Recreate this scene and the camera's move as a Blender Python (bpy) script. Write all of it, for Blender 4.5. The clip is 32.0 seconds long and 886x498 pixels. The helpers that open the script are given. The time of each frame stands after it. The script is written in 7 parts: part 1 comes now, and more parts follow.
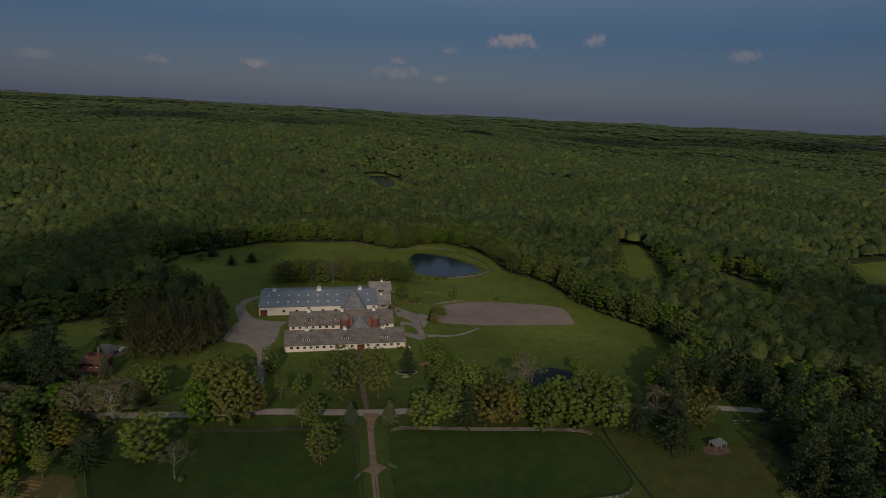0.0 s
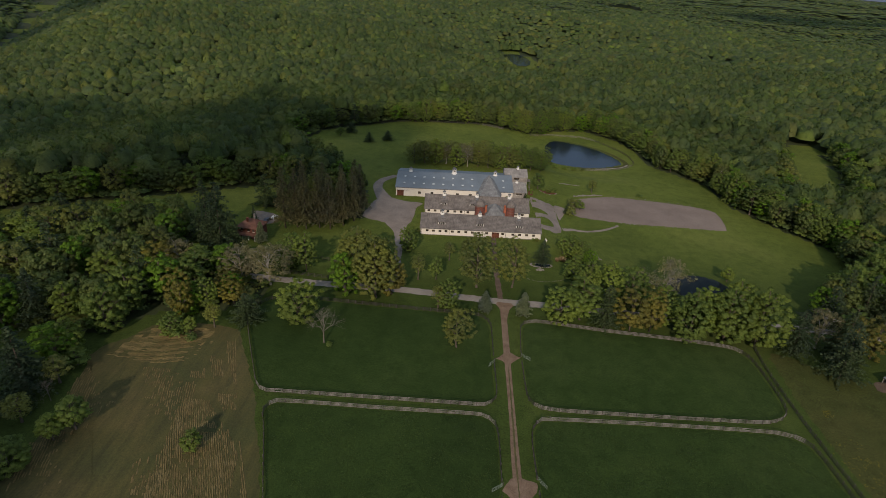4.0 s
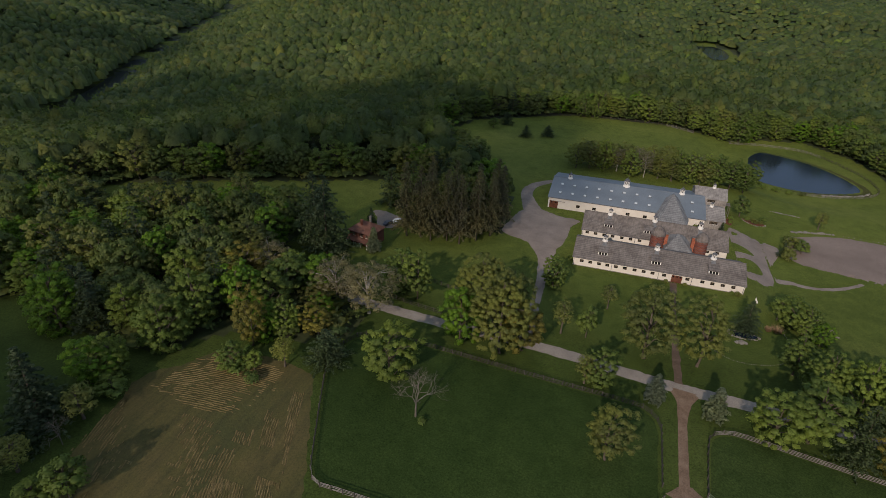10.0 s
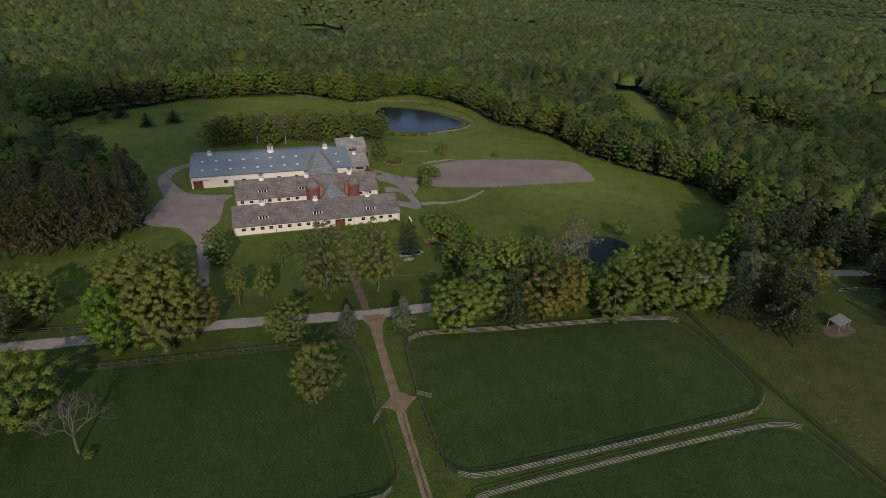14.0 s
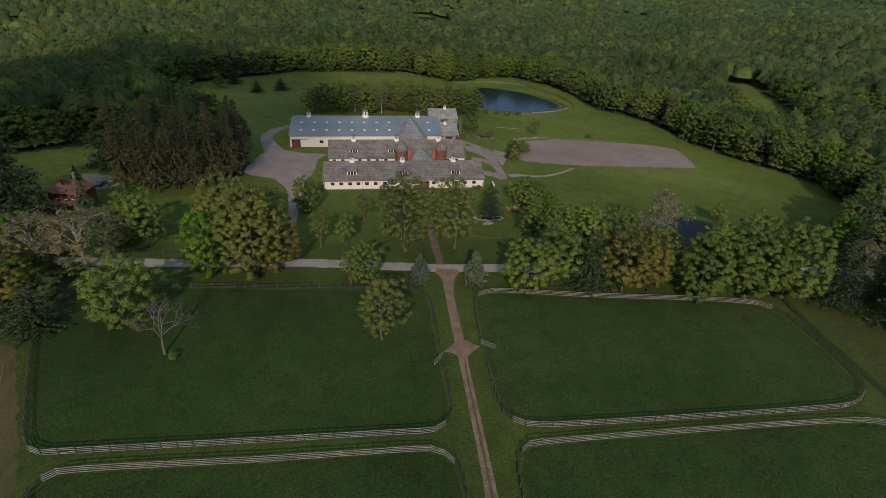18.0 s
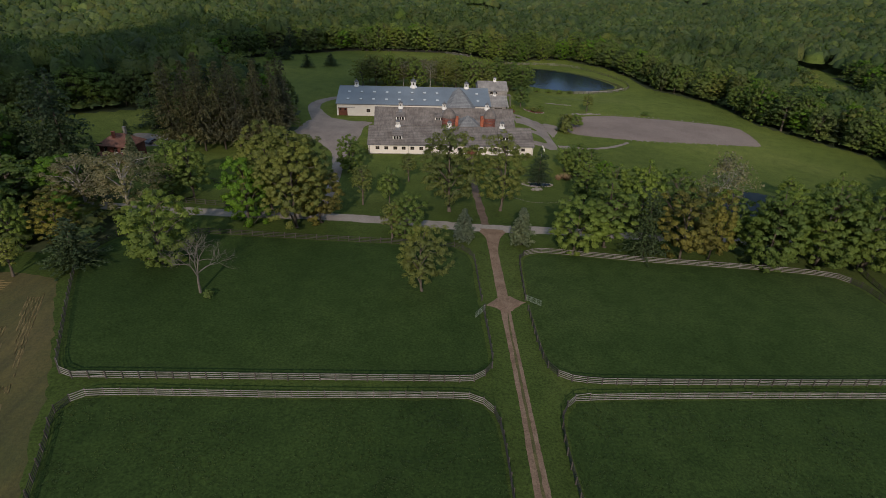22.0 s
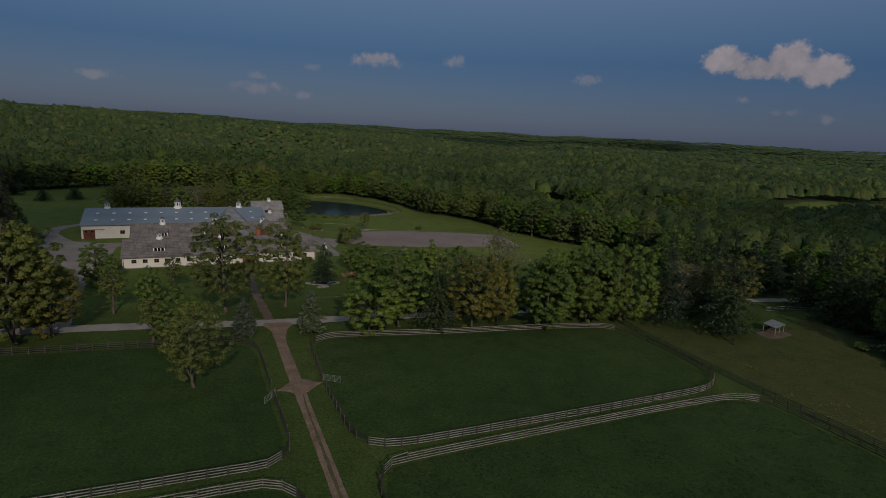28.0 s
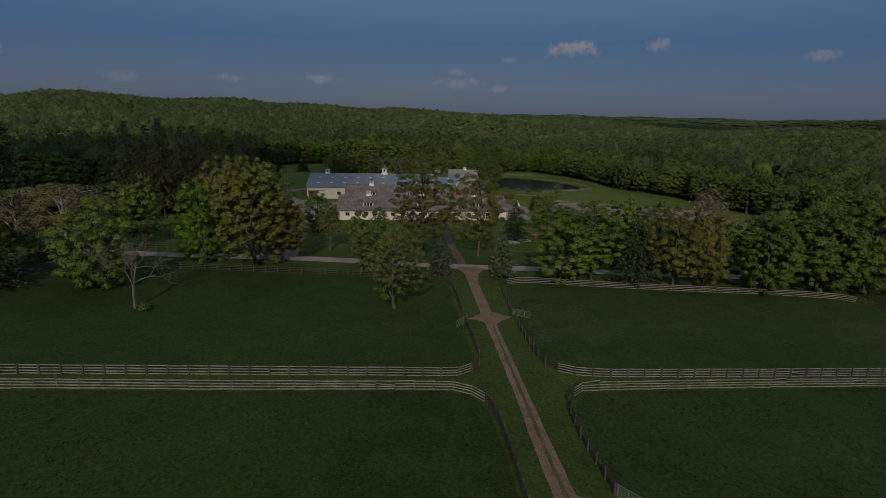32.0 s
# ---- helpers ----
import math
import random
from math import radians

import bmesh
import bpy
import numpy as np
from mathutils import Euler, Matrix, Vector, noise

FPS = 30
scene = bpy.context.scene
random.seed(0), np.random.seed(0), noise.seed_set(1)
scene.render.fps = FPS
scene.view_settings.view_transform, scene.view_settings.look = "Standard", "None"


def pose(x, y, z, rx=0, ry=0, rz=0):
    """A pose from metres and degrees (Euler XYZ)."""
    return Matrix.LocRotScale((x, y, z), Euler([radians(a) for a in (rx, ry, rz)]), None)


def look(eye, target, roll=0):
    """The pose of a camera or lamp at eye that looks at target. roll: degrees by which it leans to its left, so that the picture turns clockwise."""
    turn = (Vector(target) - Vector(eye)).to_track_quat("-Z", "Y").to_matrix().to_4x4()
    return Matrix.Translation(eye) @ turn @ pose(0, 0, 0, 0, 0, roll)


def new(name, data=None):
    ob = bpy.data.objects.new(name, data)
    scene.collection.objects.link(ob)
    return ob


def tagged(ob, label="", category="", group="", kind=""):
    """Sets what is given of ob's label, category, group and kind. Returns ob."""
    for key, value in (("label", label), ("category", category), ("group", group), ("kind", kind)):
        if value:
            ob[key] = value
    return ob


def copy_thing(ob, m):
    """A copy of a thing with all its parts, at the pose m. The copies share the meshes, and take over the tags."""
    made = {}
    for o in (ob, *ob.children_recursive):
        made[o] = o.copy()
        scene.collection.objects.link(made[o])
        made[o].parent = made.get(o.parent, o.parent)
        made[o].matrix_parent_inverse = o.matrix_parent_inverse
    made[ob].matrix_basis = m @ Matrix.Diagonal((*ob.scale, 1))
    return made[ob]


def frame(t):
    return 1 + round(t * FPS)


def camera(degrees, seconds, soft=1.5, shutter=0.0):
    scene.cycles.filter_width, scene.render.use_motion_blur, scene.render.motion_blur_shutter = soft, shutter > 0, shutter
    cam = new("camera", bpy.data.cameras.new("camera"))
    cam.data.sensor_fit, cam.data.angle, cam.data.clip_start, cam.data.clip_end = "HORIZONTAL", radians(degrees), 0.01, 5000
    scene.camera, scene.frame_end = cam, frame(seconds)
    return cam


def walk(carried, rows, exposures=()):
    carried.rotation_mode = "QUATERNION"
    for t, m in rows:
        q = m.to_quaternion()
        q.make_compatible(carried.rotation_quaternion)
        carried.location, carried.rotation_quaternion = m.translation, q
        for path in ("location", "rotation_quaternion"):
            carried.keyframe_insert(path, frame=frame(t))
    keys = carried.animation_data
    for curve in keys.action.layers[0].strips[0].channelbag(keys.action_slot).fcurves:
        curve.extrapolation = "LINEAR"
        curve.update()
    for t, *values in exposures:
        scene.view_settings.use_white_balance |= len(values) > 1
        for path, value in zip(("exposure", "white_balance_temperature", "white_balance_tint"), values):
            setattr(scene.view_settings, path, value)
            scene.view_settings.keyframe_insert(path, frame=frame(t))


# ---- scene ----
# camera and its flight
cam = camera(76.2, 32.0, soft=0.35)
PATH = [
    (0, (-15.01, -188.68, 112.46), (-4.85, -141.24, 100.34), 2.67),
    (0.5, (-16.82, -190.51, 112.67), (-10.72, -142.46, 100.29), 2.83),
    (1, (-18.21, -191.22, 113.27), (-15.95, -143.19, 99.56), 3.18),
    (1.5, (-18.94, -191.58, 113.03), (-17.77, -144.47, 96.32), 3.18),
    (2, (-19.58, -191.01, 113.03), (-19.47, -144.65, 94.29), 3.24),
    (2.5, (-20.54, -189.27, 112.91), (-20.32, -144.08, 91.51), 3.25),
    (4.5, (-22.60, -174.06, 109.36), (-22.93, -129.26, 87.16), 2.55),
    (5, (-22.94, -169.15, 108.10), (-23.54, -124.45, 85.70), 2.27),
    (5.5, (-23.52, -163.00, 106.24), (-24.61, -118.37, 83.72), 2.26),
    (6, (-23.75, -156.56, 105.15), (-25.42, -112.08, 82.38), 2.40),
    (6.5, (-24.37, -149.50, 103.97), (-26.27, -105.12, 81.01), 2.46),
    (7, (-25.03, -142.58, 103.19), (-26.89, -98.17, 80.31), 2.46),
    (7.5, (-25.50, -136.47, 102.59), (-27.97, -92.12, 79.63), 2.58),
    (8, (-25.95, -131.55, 101.77), (-30.02, -87.36, 78.75), 2.58),
    (8.5, (-25.84, -127.98, 101.08), (-32.78, -84.18, 77.98), 2.44),
    (9, (-25.72, -125.25, 100.02), (-35.12, -81.95, 76.85), 2.34),
    (9.5, (-25.57, -123.50, 98.77), (-36.16, -80.47, 75.61), 2.26),
    (10, (-26.19, -122.35, 96.88), (-39.15, -80.03, 73.63), 2.26),
    (10.5, (-26.21, -121.93, 95.16), (-41.50, -80.49, 71.73), 2.29),
    (11, (-26.03, -121.83, 93.08), (-41.17, -80.30, 69.71), 2.22),
    (11.5, (-26.43, -121.40, 90.62), (-42.94, -80.40, 67.26), 2.28),
    (12, (-25.90, -121.33, 89.14), (-42.84, -80.51, 65.74), 2.16),
    (12.5, (-25.34, -121.46, 88.02), (-39.52, -79.56, 64.70), 2.13),
    (13, (-24.16, -121.37, 86.83), (-33.82, -78.13, 63.66), 1.97),
    (13.5, (-22.31, -120.58, 85.09), (-18.77, -76.23, 62.28), 1.94),
    (15.5, (-20.56, -123.18, 78.24), (2.29, -84.56, 56.18), 2.55),
    (16, (-19.11, -124.28, 77.30), (-0.53, -83.54, 55.03), 2.55),
    (16.5, (-18.61, -124.33, 76.33), (-0.23, -83.56, 53.97), 2.56),
    (17, (-19.08, -124.58, 75.27), (-1.28, -83.59, 52.85), 2.60),
    (17.5, (-19.67, -125.04, 74.88), (-6.49, -82.54, 52.07), 2.61),
    (18, (-19.23, -125.53, 73.77), (-12.66, -81.69, 50.65), 2.38),
    (18.5, (-18.91, -125.43, 72.08), (-14.63, -81.36, 48.86), 2.22),
    (19, (-18.87, -125.28, 70.40), (-14.76, -81.20, 47.16), 2.16),
    (19.5, (-18.99, -125.21, 68.94), (-15.08, -81.11, 45.69), 2.16),
    (20, (-18.82, -125.08, 67.53), (-15.63, -80.93, 44.27), 2.07),
    (20.5, (-18.82, -124.92, 66.10), (-15.72, -80.78, 42.81), 2.09),
    (21, (-18.67, -124.94, 64.64), (-15.80, -80.82, 41.29), 2.02),
    (21.5, (-18.63, -124.84, 63.33), (-16.00, -80.73, 39.93), 1.98),
    (22, (-18.60, -124.72, 61.92), (-15.94, -80.60, 38.54), 1.98),
    (22.5, (-18.64, -124.69, 60.40), (-15.87, -80.57, 37.04), 1.94),
    (23, (-18.91, -124.26, 59.40), (-16.11, -79.98, 36.33), 2.03),
    (23.5, (-18.87, -123.51, 58.40), (-16.22, -76.49, 41.62), 1.92),
    (24, (-19.29, -123.41, 56.63), (-17.76, -74.62, 45.83), 1.77),
    (24.5, (-19.06, -123.40, 55.31), (-18.78, -74.59, 44.46), 1.65),
    (26.5, (-18.20, -122.89, 49.59), (-11.61, -74.52, 38.77), 2.12),
    (27, (-17.82, -122.56, 47.91), (-9.42, -74.47, 37.11), 1.92),
    (27.5, (-17.69, -122.81, 46.27), (-5.59, -75.47, 35.65), 2.42),
    (28, (-17.48, -123.12, 44.50), (3.39, -78.84, 34.33), 3.03),
    (28.5, (-17.50, -122.89, 43.25), (10.76, -82.86, 33.33), 3.30),
    (29, (-17.24, -122.88, 41.55), (14.27, -85.29, 31.83), 3.43),
    (29.5, (-17.81, -122.38, 39.99), (14.09, -85.13, 30.30), 3.63),
    (30, (-17.87, -122.38, 38.70), (9.34, -81.65, 28.65), 3.43),
    (30.5, (-18.04, -121.96, 37.21), (1.29, -77.07, 26.68), 3.04),
    (31, (-18.67, -122.12, 36.28), (-6.11, -74.98, 25.34), 2.71),
    (31.5, (-17.85, -122.22, 35.00), (-9.65, -74.19, 23.78), 1.43),
    (32, (-18.20, -123.53, 34.32), (-13.20, -75.12, 22.87), 1.23),
]
EXPOSURES = [(0.0, -0.72, 7100, 10), (1.0, -0.72, 7100, 10), (1.5, -0.48, 7000, 10), (2.5, -0.2, 6900, 10), (4.5, 0.12, 6800, 11), (6.0, 0.12, 6750, 12), (13.5, 0.1, 6550, 13), (18.0, 0.15, 6450, 10), (23.0, 0.15, 6400, 10),
             (23.5, 0.12, 6350, 10), (24.0, 0.06, 6250, 9), (25.5, -0.25, 6250, 9), (27.0, -0.66, 6300, 9), (29.5, -0.72, 6350, 9), (32.0, -0.68, 6400, 10)]
walk(cam, [(t, look(eye, target, roll)) for t, eye, target, roll in PATH], EXPOSURES)

# ---- sky, sun ----
SUN_EL, SUN_AZ = 27.0, 187.0  # degrees; azimuth clockwise from +y
world = bpy.data.worlds.new("sky")
scene.world = world
world.use_nodes = True
wn, wl = world.node_tree.nodes, world.node_tree.links
wn.clear()


def wnode(kind, **values):
    n = wn.new(kind)
    for key, value in values.items():
        n.inputs[key].default_value = value
    return n


def wmath(op, a, b=None, c=None):
    n = wn.new("ShaderNodeMath")
    n.operation = op
    for i, v in enumerate((a, b, c)):
        if v is None:
            continue
        if isinstance(v, (int, float)):
            n.inputs[i].default_value = v
        else:
            wl.new(v, n.inputs[i])
    return n.outputs[0]


sky = wn.new("ShaderNodeTexSky")
sky.sky_type, sky.sun_disc = "NISHITA", False
sky.sun_elevation, sky.sun_rotation = radians(SUN_EL), radians(SUN_AZ)
sky.altitude, sky.air_density, sky.dust_density, sky.ozone_density = 300, 1.0, 1.2, 2.5
tex = wn.new("ShaderNodeTexCoord")
ray = tex.outputs["Generated"]
rough_edge = wnode("ShaderNodeTexNoise", Scale=55.0, Detail=6.0, Roughness=0.6)
wl.new(ray, rough_edge.inputs["Vector"])
broad = wnode("ShaderNodeTexNoise", Scale=14.0, Detail=3.0, Roughness=0.5)
wl.new(ray, broad.inputs["Vector"])
CLOUDS = [  # azimuth, elevation, half width, half height (degrees), strength
    (17.6, 6.7, 2.7, 0.9, 0.85), (25.3, 6.9, 1.2, 0.8, 0.6), (49.9, 7.7, 2.0, 1.15, 0.97), (52.6, 7.1, 2.5, 1.0, 1.0), (54.6, 7.8, 2.1, 1.6, 1.0), (57.0, 6.9, 2.1, 1.2, 1.0),
    (-14.6, 3.2, 1.7, 0.55, 0.62), (-6.3, 3.4, 1.9, 0.55, 0.66), (6.9, 3.4, 3.0, 0.8, 0.5), (6.8, 4.3, 1.1, 0.45, 0.45), (11.0, 2.8, 1.0, 0.4, 0.4), (11.8, 5.5, 1.0, 0.45, 0.36),
    (38.2, 5.7, 1.3, 0.55, 0.46), (51.8, 4.2, 0.8, 0.5, 0.5), (55.2, 3.2, 1.3, 0.45, 0.36), (58.2, 2.75, 1.0, 0.5, 0.42), (65.0, 4.4, 2.2, 0.9, 0.72), (69.5, 3.7, 2.0, 0.5, 0.42),
    (74.4, 4.0, 3.4, 0.8, 0.55), (75.6, 6.1, 1.9, 1.4, 0.62), (70.2, 8.3, 6.0, 0.9, 0.2), (-31.9, 4.6, 1.3, 0.55, 0.6), (-22.9, 3.0, 1.8, 0.5, 0.3),
    (-45.0, 6.0, 5.0, 1.6, 0.5), (110.0, 8.0, 7.0, 2.5, 0.6), (-80.0, 9.0, 8.0, 3.0, 0.6),
]
total = None
for az, el, half_w, half_h, strength in CLOUDS:
    half_w, half_h = half_w * 1.5, half_h * 1.45
    a, e = radians(az), radians(el)
    axis = Vector((math.sin(a) * math.cos(e), math.cos(a) * math.cos(e), math.sin(e)))
    right = Vector((math.cos(a), -math.sin(a), 0))
    up = right.cross(axis)
    dots = []
    for vec in (right / math.sin(radians(half_w)), up / math.sin(radians(half_h)), axis):
        n = wn.new("ShaderNodeVectorMath")
        n.operation = "DOT_PRODUCT"
        wl.new(ray, n.inputs[0])
        n.inputs[1].default_value = vec
        dots.append(n.outputs["Value"])
    far = wmath("ADD", wmath("POWER", wmath("ABSOLUTE", dots[0]), 2.0), wmath("POWER", wmath("ABSOLUTE", wmath("ADD", dots[1], 0.25)), 2.0))
    heap = strength > 0.9  # the one towering cumulus is dense, the small ones are wisps
    puff = wmath("SUBTRACT", wmath("ADD", wmath("MULTIPLY", rough_edge.outputs["Fac"], 0.9 if heap else 1.5), wmath("MULTIPLY", broad.outputs["Fac"], 0.5 if heap else 0.9)), wmath("ADD", wmath("SQRT", far), -0.05 if heap else 0.55))
    soft = wn.new("ShaderNodeMapRange")
    soft.interpolation_type = "SMOOTHSTEP"
    soft.inputs["From Min"].default_value, soft.inputs["From Max"].default_value = 0.0, 0.3 if heap else 0.55
    wl.new(puff, soft.inputs["Value"])
    ahead = wmath("GREATER_THAN", dots[2], 0.5)
    one = wmath("MULTIPLY", wmath("MULTIPLY", soft.outputs["Result"], strength if heap else 0.82 * strength), ahead)
    total = one if total is None else wmath("MAXIMUM", total, one)
# haze near the horizon, deepening to blue; from 0.3 up the unseen sky is brightened as added fill
split = wn.new("ShaderNodeSeparateXYZ")
wl.new(ray, split.inputs[0])
veil = wn.new("ShaderNodeValToRGB")
for _ in range(3):
    veil.color_ramp.elements.new(0.5)
for el, (at, col) in zip(veil.color_ramp.elements, [(0.0, (1.0, 1.42, 2.95)), (0.05, (0.80, 1.38, 3.15)), (0.12, (0.36, 1.4, 3.8)), (0.3, (3.8, 5.4, 7.6)), (1.0, (5.8, 7.0, 8.0))]):
    el.position, el.color = at, (*[c / 8 for c in col], 1)
wl.new(split.outputs["Z"], veil.inputs["Fac"])
hazy = wn.new("ShaderNodeMixRGB")
hazy.inputs["Fac"].default_value = 0.72
wl.new(sky.outputs["Color"], hazy.inputs["Color1"])
lifted = wn.new("ShaderNodeVectorMath")
lifted.operation = "SCALE"
lifted.inputs["Scale"].default_value = 8.0
wl.new(veil.outputs["Color"], lifted.inputs[0])
wl.new(lifted.outputs["Vector"], hazy.inputs["Color2"])
shade = wn.new("ShaderNodeMixRGB")  # cloud tops are warm white, their undersides grey
shade.inputs["Color1"].default_value, shade.inputs["Color2"].default_value = (2.2, 2.3, 3.1, 1), (7.8, 6.8, 7.0, 1)
lit = wmath("MULTIPLY", wmath("ADD", wmath("MULTIPLY", rough_edge.outputs["Fac"], 0.7), wmath("MULTIPLY", broad.outputs["Fac"], 0.6)), 0.85)
top_lit = wn.new("ShaderNodeMapRange")  # light catches the upper side of a cloud bank
top_lit.inputs["From Min"].default_value, top_lit.inputs["From Max"].default_value = 0.085, 0.15
top_lit.inputs["To Min"].default_value, top_lit.inputs["To Max"].default_value = 0.78, 1.2
wl.new(split.outputs["Z"], top_lit.inputs["Value"])
wl.new(wmath("MULTIPLY", lit, top_lit.outputs["Result"]), shade.inputs["Fac"])
mix = wn.new("ShaderNodeMixRGB")
wl.new(shade.outputs["Color"], mix.inputs["Color2"])
wl.new(total, mix.inputs["Fac"])
wl.new(hazy.outputs["Color"], mix.inputs["Color1"])
back = wnode("ShaderNodeBackground", Strength=0.07)
wl.new(mix.outputs["Color"], back.inputs["Color"])
out = wn.new("ShaderNodeOutputWorld")
wl.new(back.outputs["Background"], out.inputs["Surface"])

sun_data = bpy.data.lights.new("sun", "SUN")
sun_data.energy, sun_data.angle, sun_data.color = 2.6, radians(0.9), (1.0, 0.85, 0.69)
sun = new("sun", sun_data)
TO_SUN = Vector((math.sin(radians(SUN_AZ)) * math.cos(radians(SUN_EL)), math.cos(radians(SUN_AZ)) * math.cos(radians(SUN_EL)), math.sin(radians(SUN_EL))))
sun.matrix_world = look(TO_SUN * 100, (0, 0, 0))

# ---- materials ----
def material(name, build):
    m = bpy.data.materials.new(name)
    m.use_nodes = True
    nt = m.node_tree
    bsdf = nt.nodes["Principled BSDF"]
    build(nt, bsdf)
    return m


def link(nt, a, b):
    nt.links.new(a, b)


def texture(nt, scale, detail=3.0, rough=0.55, coords="position", stretch=None):
    """Noise in metres of the world or of the object."""
    if coords == "position":
        src = nt.nodes.new("ShaderNodeNewGeometry").outputs["Position"]
    else:
        src = nt.nodes.new("ShaderNodeTexCoord").outputs["Object"]
    if stretch:
        mp = nt.nodes.new("ShaderNodeMapping")
        mp.inputs["Scale"].default_value = stretch[:3]
        if len(stretch) > 3:
            mp.inputs["Rotation"].default_value[2] = stretch[3]
        link(nt, src, mp.inputs["Vector"])
        src = mp.outputs["Vector"]
    n = nt.nodes.new("ShaderNodeTexNoise")
    n.inputs["Scale"].default_value, n.inputs["Detail"].default_value, n.inputs["Roughness"].default_value = scale, detail, rough
    link(nt, src, n.inputs["Vector"])
    return n.outputs["Fac"]


def ramp(nt, fac, stops):
    r = nt.nodes.new("ShaderNodeValToRGB")
    while len(r.color_ramp.elements) < len(stops):
        r.color_ramp.elements.new(0.5)
    for el, (at, col) in zip(r.color_ramp.elements, stops):
        el.position, el.color = at, (*col, 1)
    link(nt, fac, r.inputs["Fac"])
    return r.outputs["Color"]


def blend(nt, fac, a, b, mode="MIX"):
    n = nt.nodes.new("ShaderNodeMixRGB")
    n.blend_type = mode
    for sock, v in ((n.inputs["Fac"], fac), (n.inputs["Color1"], a), (n.inputs["Color2"], b)):
        if isinstance(v, (int, float)):
            sock.default_value = v
        elif isinstance(v, tuple):
            sock.default_value = (*v, 1)
        else:
            link(nt, v, sock)
    return n.outputs["Color"]


def bumped(nt, bsdf, fac, strength, distance):
    b = nt.nodes.new("ShaderNodeBump")
    b.inputs["Strength"].default_value, b.inputs["Distance"].default_value = strength, distance
    link(nt, fac, b.inputs["Height"])
    link(nt, b.outputs["Normal"], bsdf.inputs["Normal"])


def surface(name, dark, mid, light, big=0.05, fine=2.0, rough=0.9, bump=0.3, depth=0.05, coords="position", stretch=None, metal=0.0, spec=0.3, contrast=0.42):
    """A rough surface with variation at two scales."""
    def build(nt, bsdf):
        a = texture(nt, big, 4, 0.6, coords, stretch)
        b = texture(nt, fine, 4, 0.65, coords, stretch)
        col = ramp(nt, a, [(0.3, dark), (0.5, mid), (0.72, light)])
        grain = ramp(nt, b, [(0.25, (1 - contrast,) * 3), (0.75, (1 + contrast * 0.75,) * 3)])
        col = blend(nt, 1.0, col, grain, "MULTIPLY")
        link(nt, col, bsdf.inputs["Base Color"])
        bsdf.inputs["Roughness"].default_value, bsdf.inputs["Metallic"].default_value = rough, metal
        bsdf.inputs["Specular IOR Level"].default_value = spec
        bumped(nt, bsdf, b, bump, depth)
    return material(name, build)


def foliage(name, dark, mid, light, spread=0.5, joined=False):
    """Leaves: every spray and every tree has a tint of its own, and some light comes through."""
    def build(nt, bsdf):
        g = nt.nodes.new("ShaderNodeNewGeometry")
        o = nt.nodes.new("ShaderNodeObjectInfo")
        col = ramp(nt, g.outputs["Random Per Island"], [(0.0, dark), (0.5, mid), (1.0, light)])
        tree = ramp(nt, o.outputs["Random"], [(0.0, (1 - spread * 0.5, 1 - spread * 0.4, 1 - spread * 0.3)), (0.5, (1, 1, 1)), (1.0, (1 + spread * 0.45, 1 + spread * 0.3, 1 - spread * 0.1))])
        col = blend(nt, 1.0, col, tree, "MULTIPLY")
        if joined:  # each crown of a joined wood carries its own tint
            own = nt.nodes.new("ShaderNodeAttribute")
            own.attribute_name = "tint"
            col = blend(nt, 1.0, col, ramp(nt, own.outputs["Fac"], [(0.0, (0.62, 0.74, 0.62)), (0.22, (0.86, 0.95, 0.82)), (0.5, (1, 1, 1)), (0.72, (1.16, 1.12, 0.86)), (0.86, (1.36, 1.16, 0.84)), (0.92, (1.1, 0.92, 0.8)), (0.96, (1.55, 1.42, 1.5)), (1.0, (1.3, 1.4, 0.7))]), "MULTIPLY")
        stand = ramp(nt, texture(nt, 0.012 if joined else 0.045, 3, 0.6), [(0.3, (0.72, 0.76, 0.8)), (0.5, (1, 1, 1)), (0.7, (1.12, 1.12, 0.95))])
        col = blend(nt, 1.0, col, stand, "MULTIPLY")
        each = ramp(nt, texture(nt, 0.12, 1, 0.5), [(0.32, (0.8, 0.84, 0.95)), (0.46, (0.98, 1, 1)), (0.56, (1.05, 1.05, 0.95)), (0.68, (1.2, 1.18, 1.05))])
        col = blend(nt, 1.0, col, each, "MULTIPLY")
        tuft = texture(nt, 1.1, 4, 0.7)
        col = blend(nt, 1.0, col, ramp(nt, tuft, [(0.3, (0.68, 0.7, 0.72) if joined else (0.86, 0.86, 0.86)), (0.7, (1.24, 1.22, 1.18) if joined else (1.12, 1.12, 1.12))]), "MULTIPLY")
        bumped(nt, bsdf, tuft, 0.6 if joined else 0.25, 0.8 if joined else 0.5)
        link(nt, col, bsdf.inputs["Base Color"])
        bsdf.inputs["Roughness"].default_value, bsdf.inputs["Specular IOR Level"].default_value = 0.6, 0.25
        tr = nt.nodes.new("ShaderNodeBsdfTranslucent")
        link(nt, blend(nt, 1.0, col, (1.18, 1.28, 0.62), "MULTIPLY"), tr.inputs["Color"])
        mx = nt.nodes.new("ShaderNodeMixShader")
        mx.inputs["Fac"].default_value = 0.40
        link(nt, bsdf.outputs[0], mx.inputs[1])
        link(nt, tr.outputs[0], mx.inputs[2])
        link(nt, mx.outputs[0], nt.nodes["Material Output"].inputs["Surface"])
    return material(name, build)


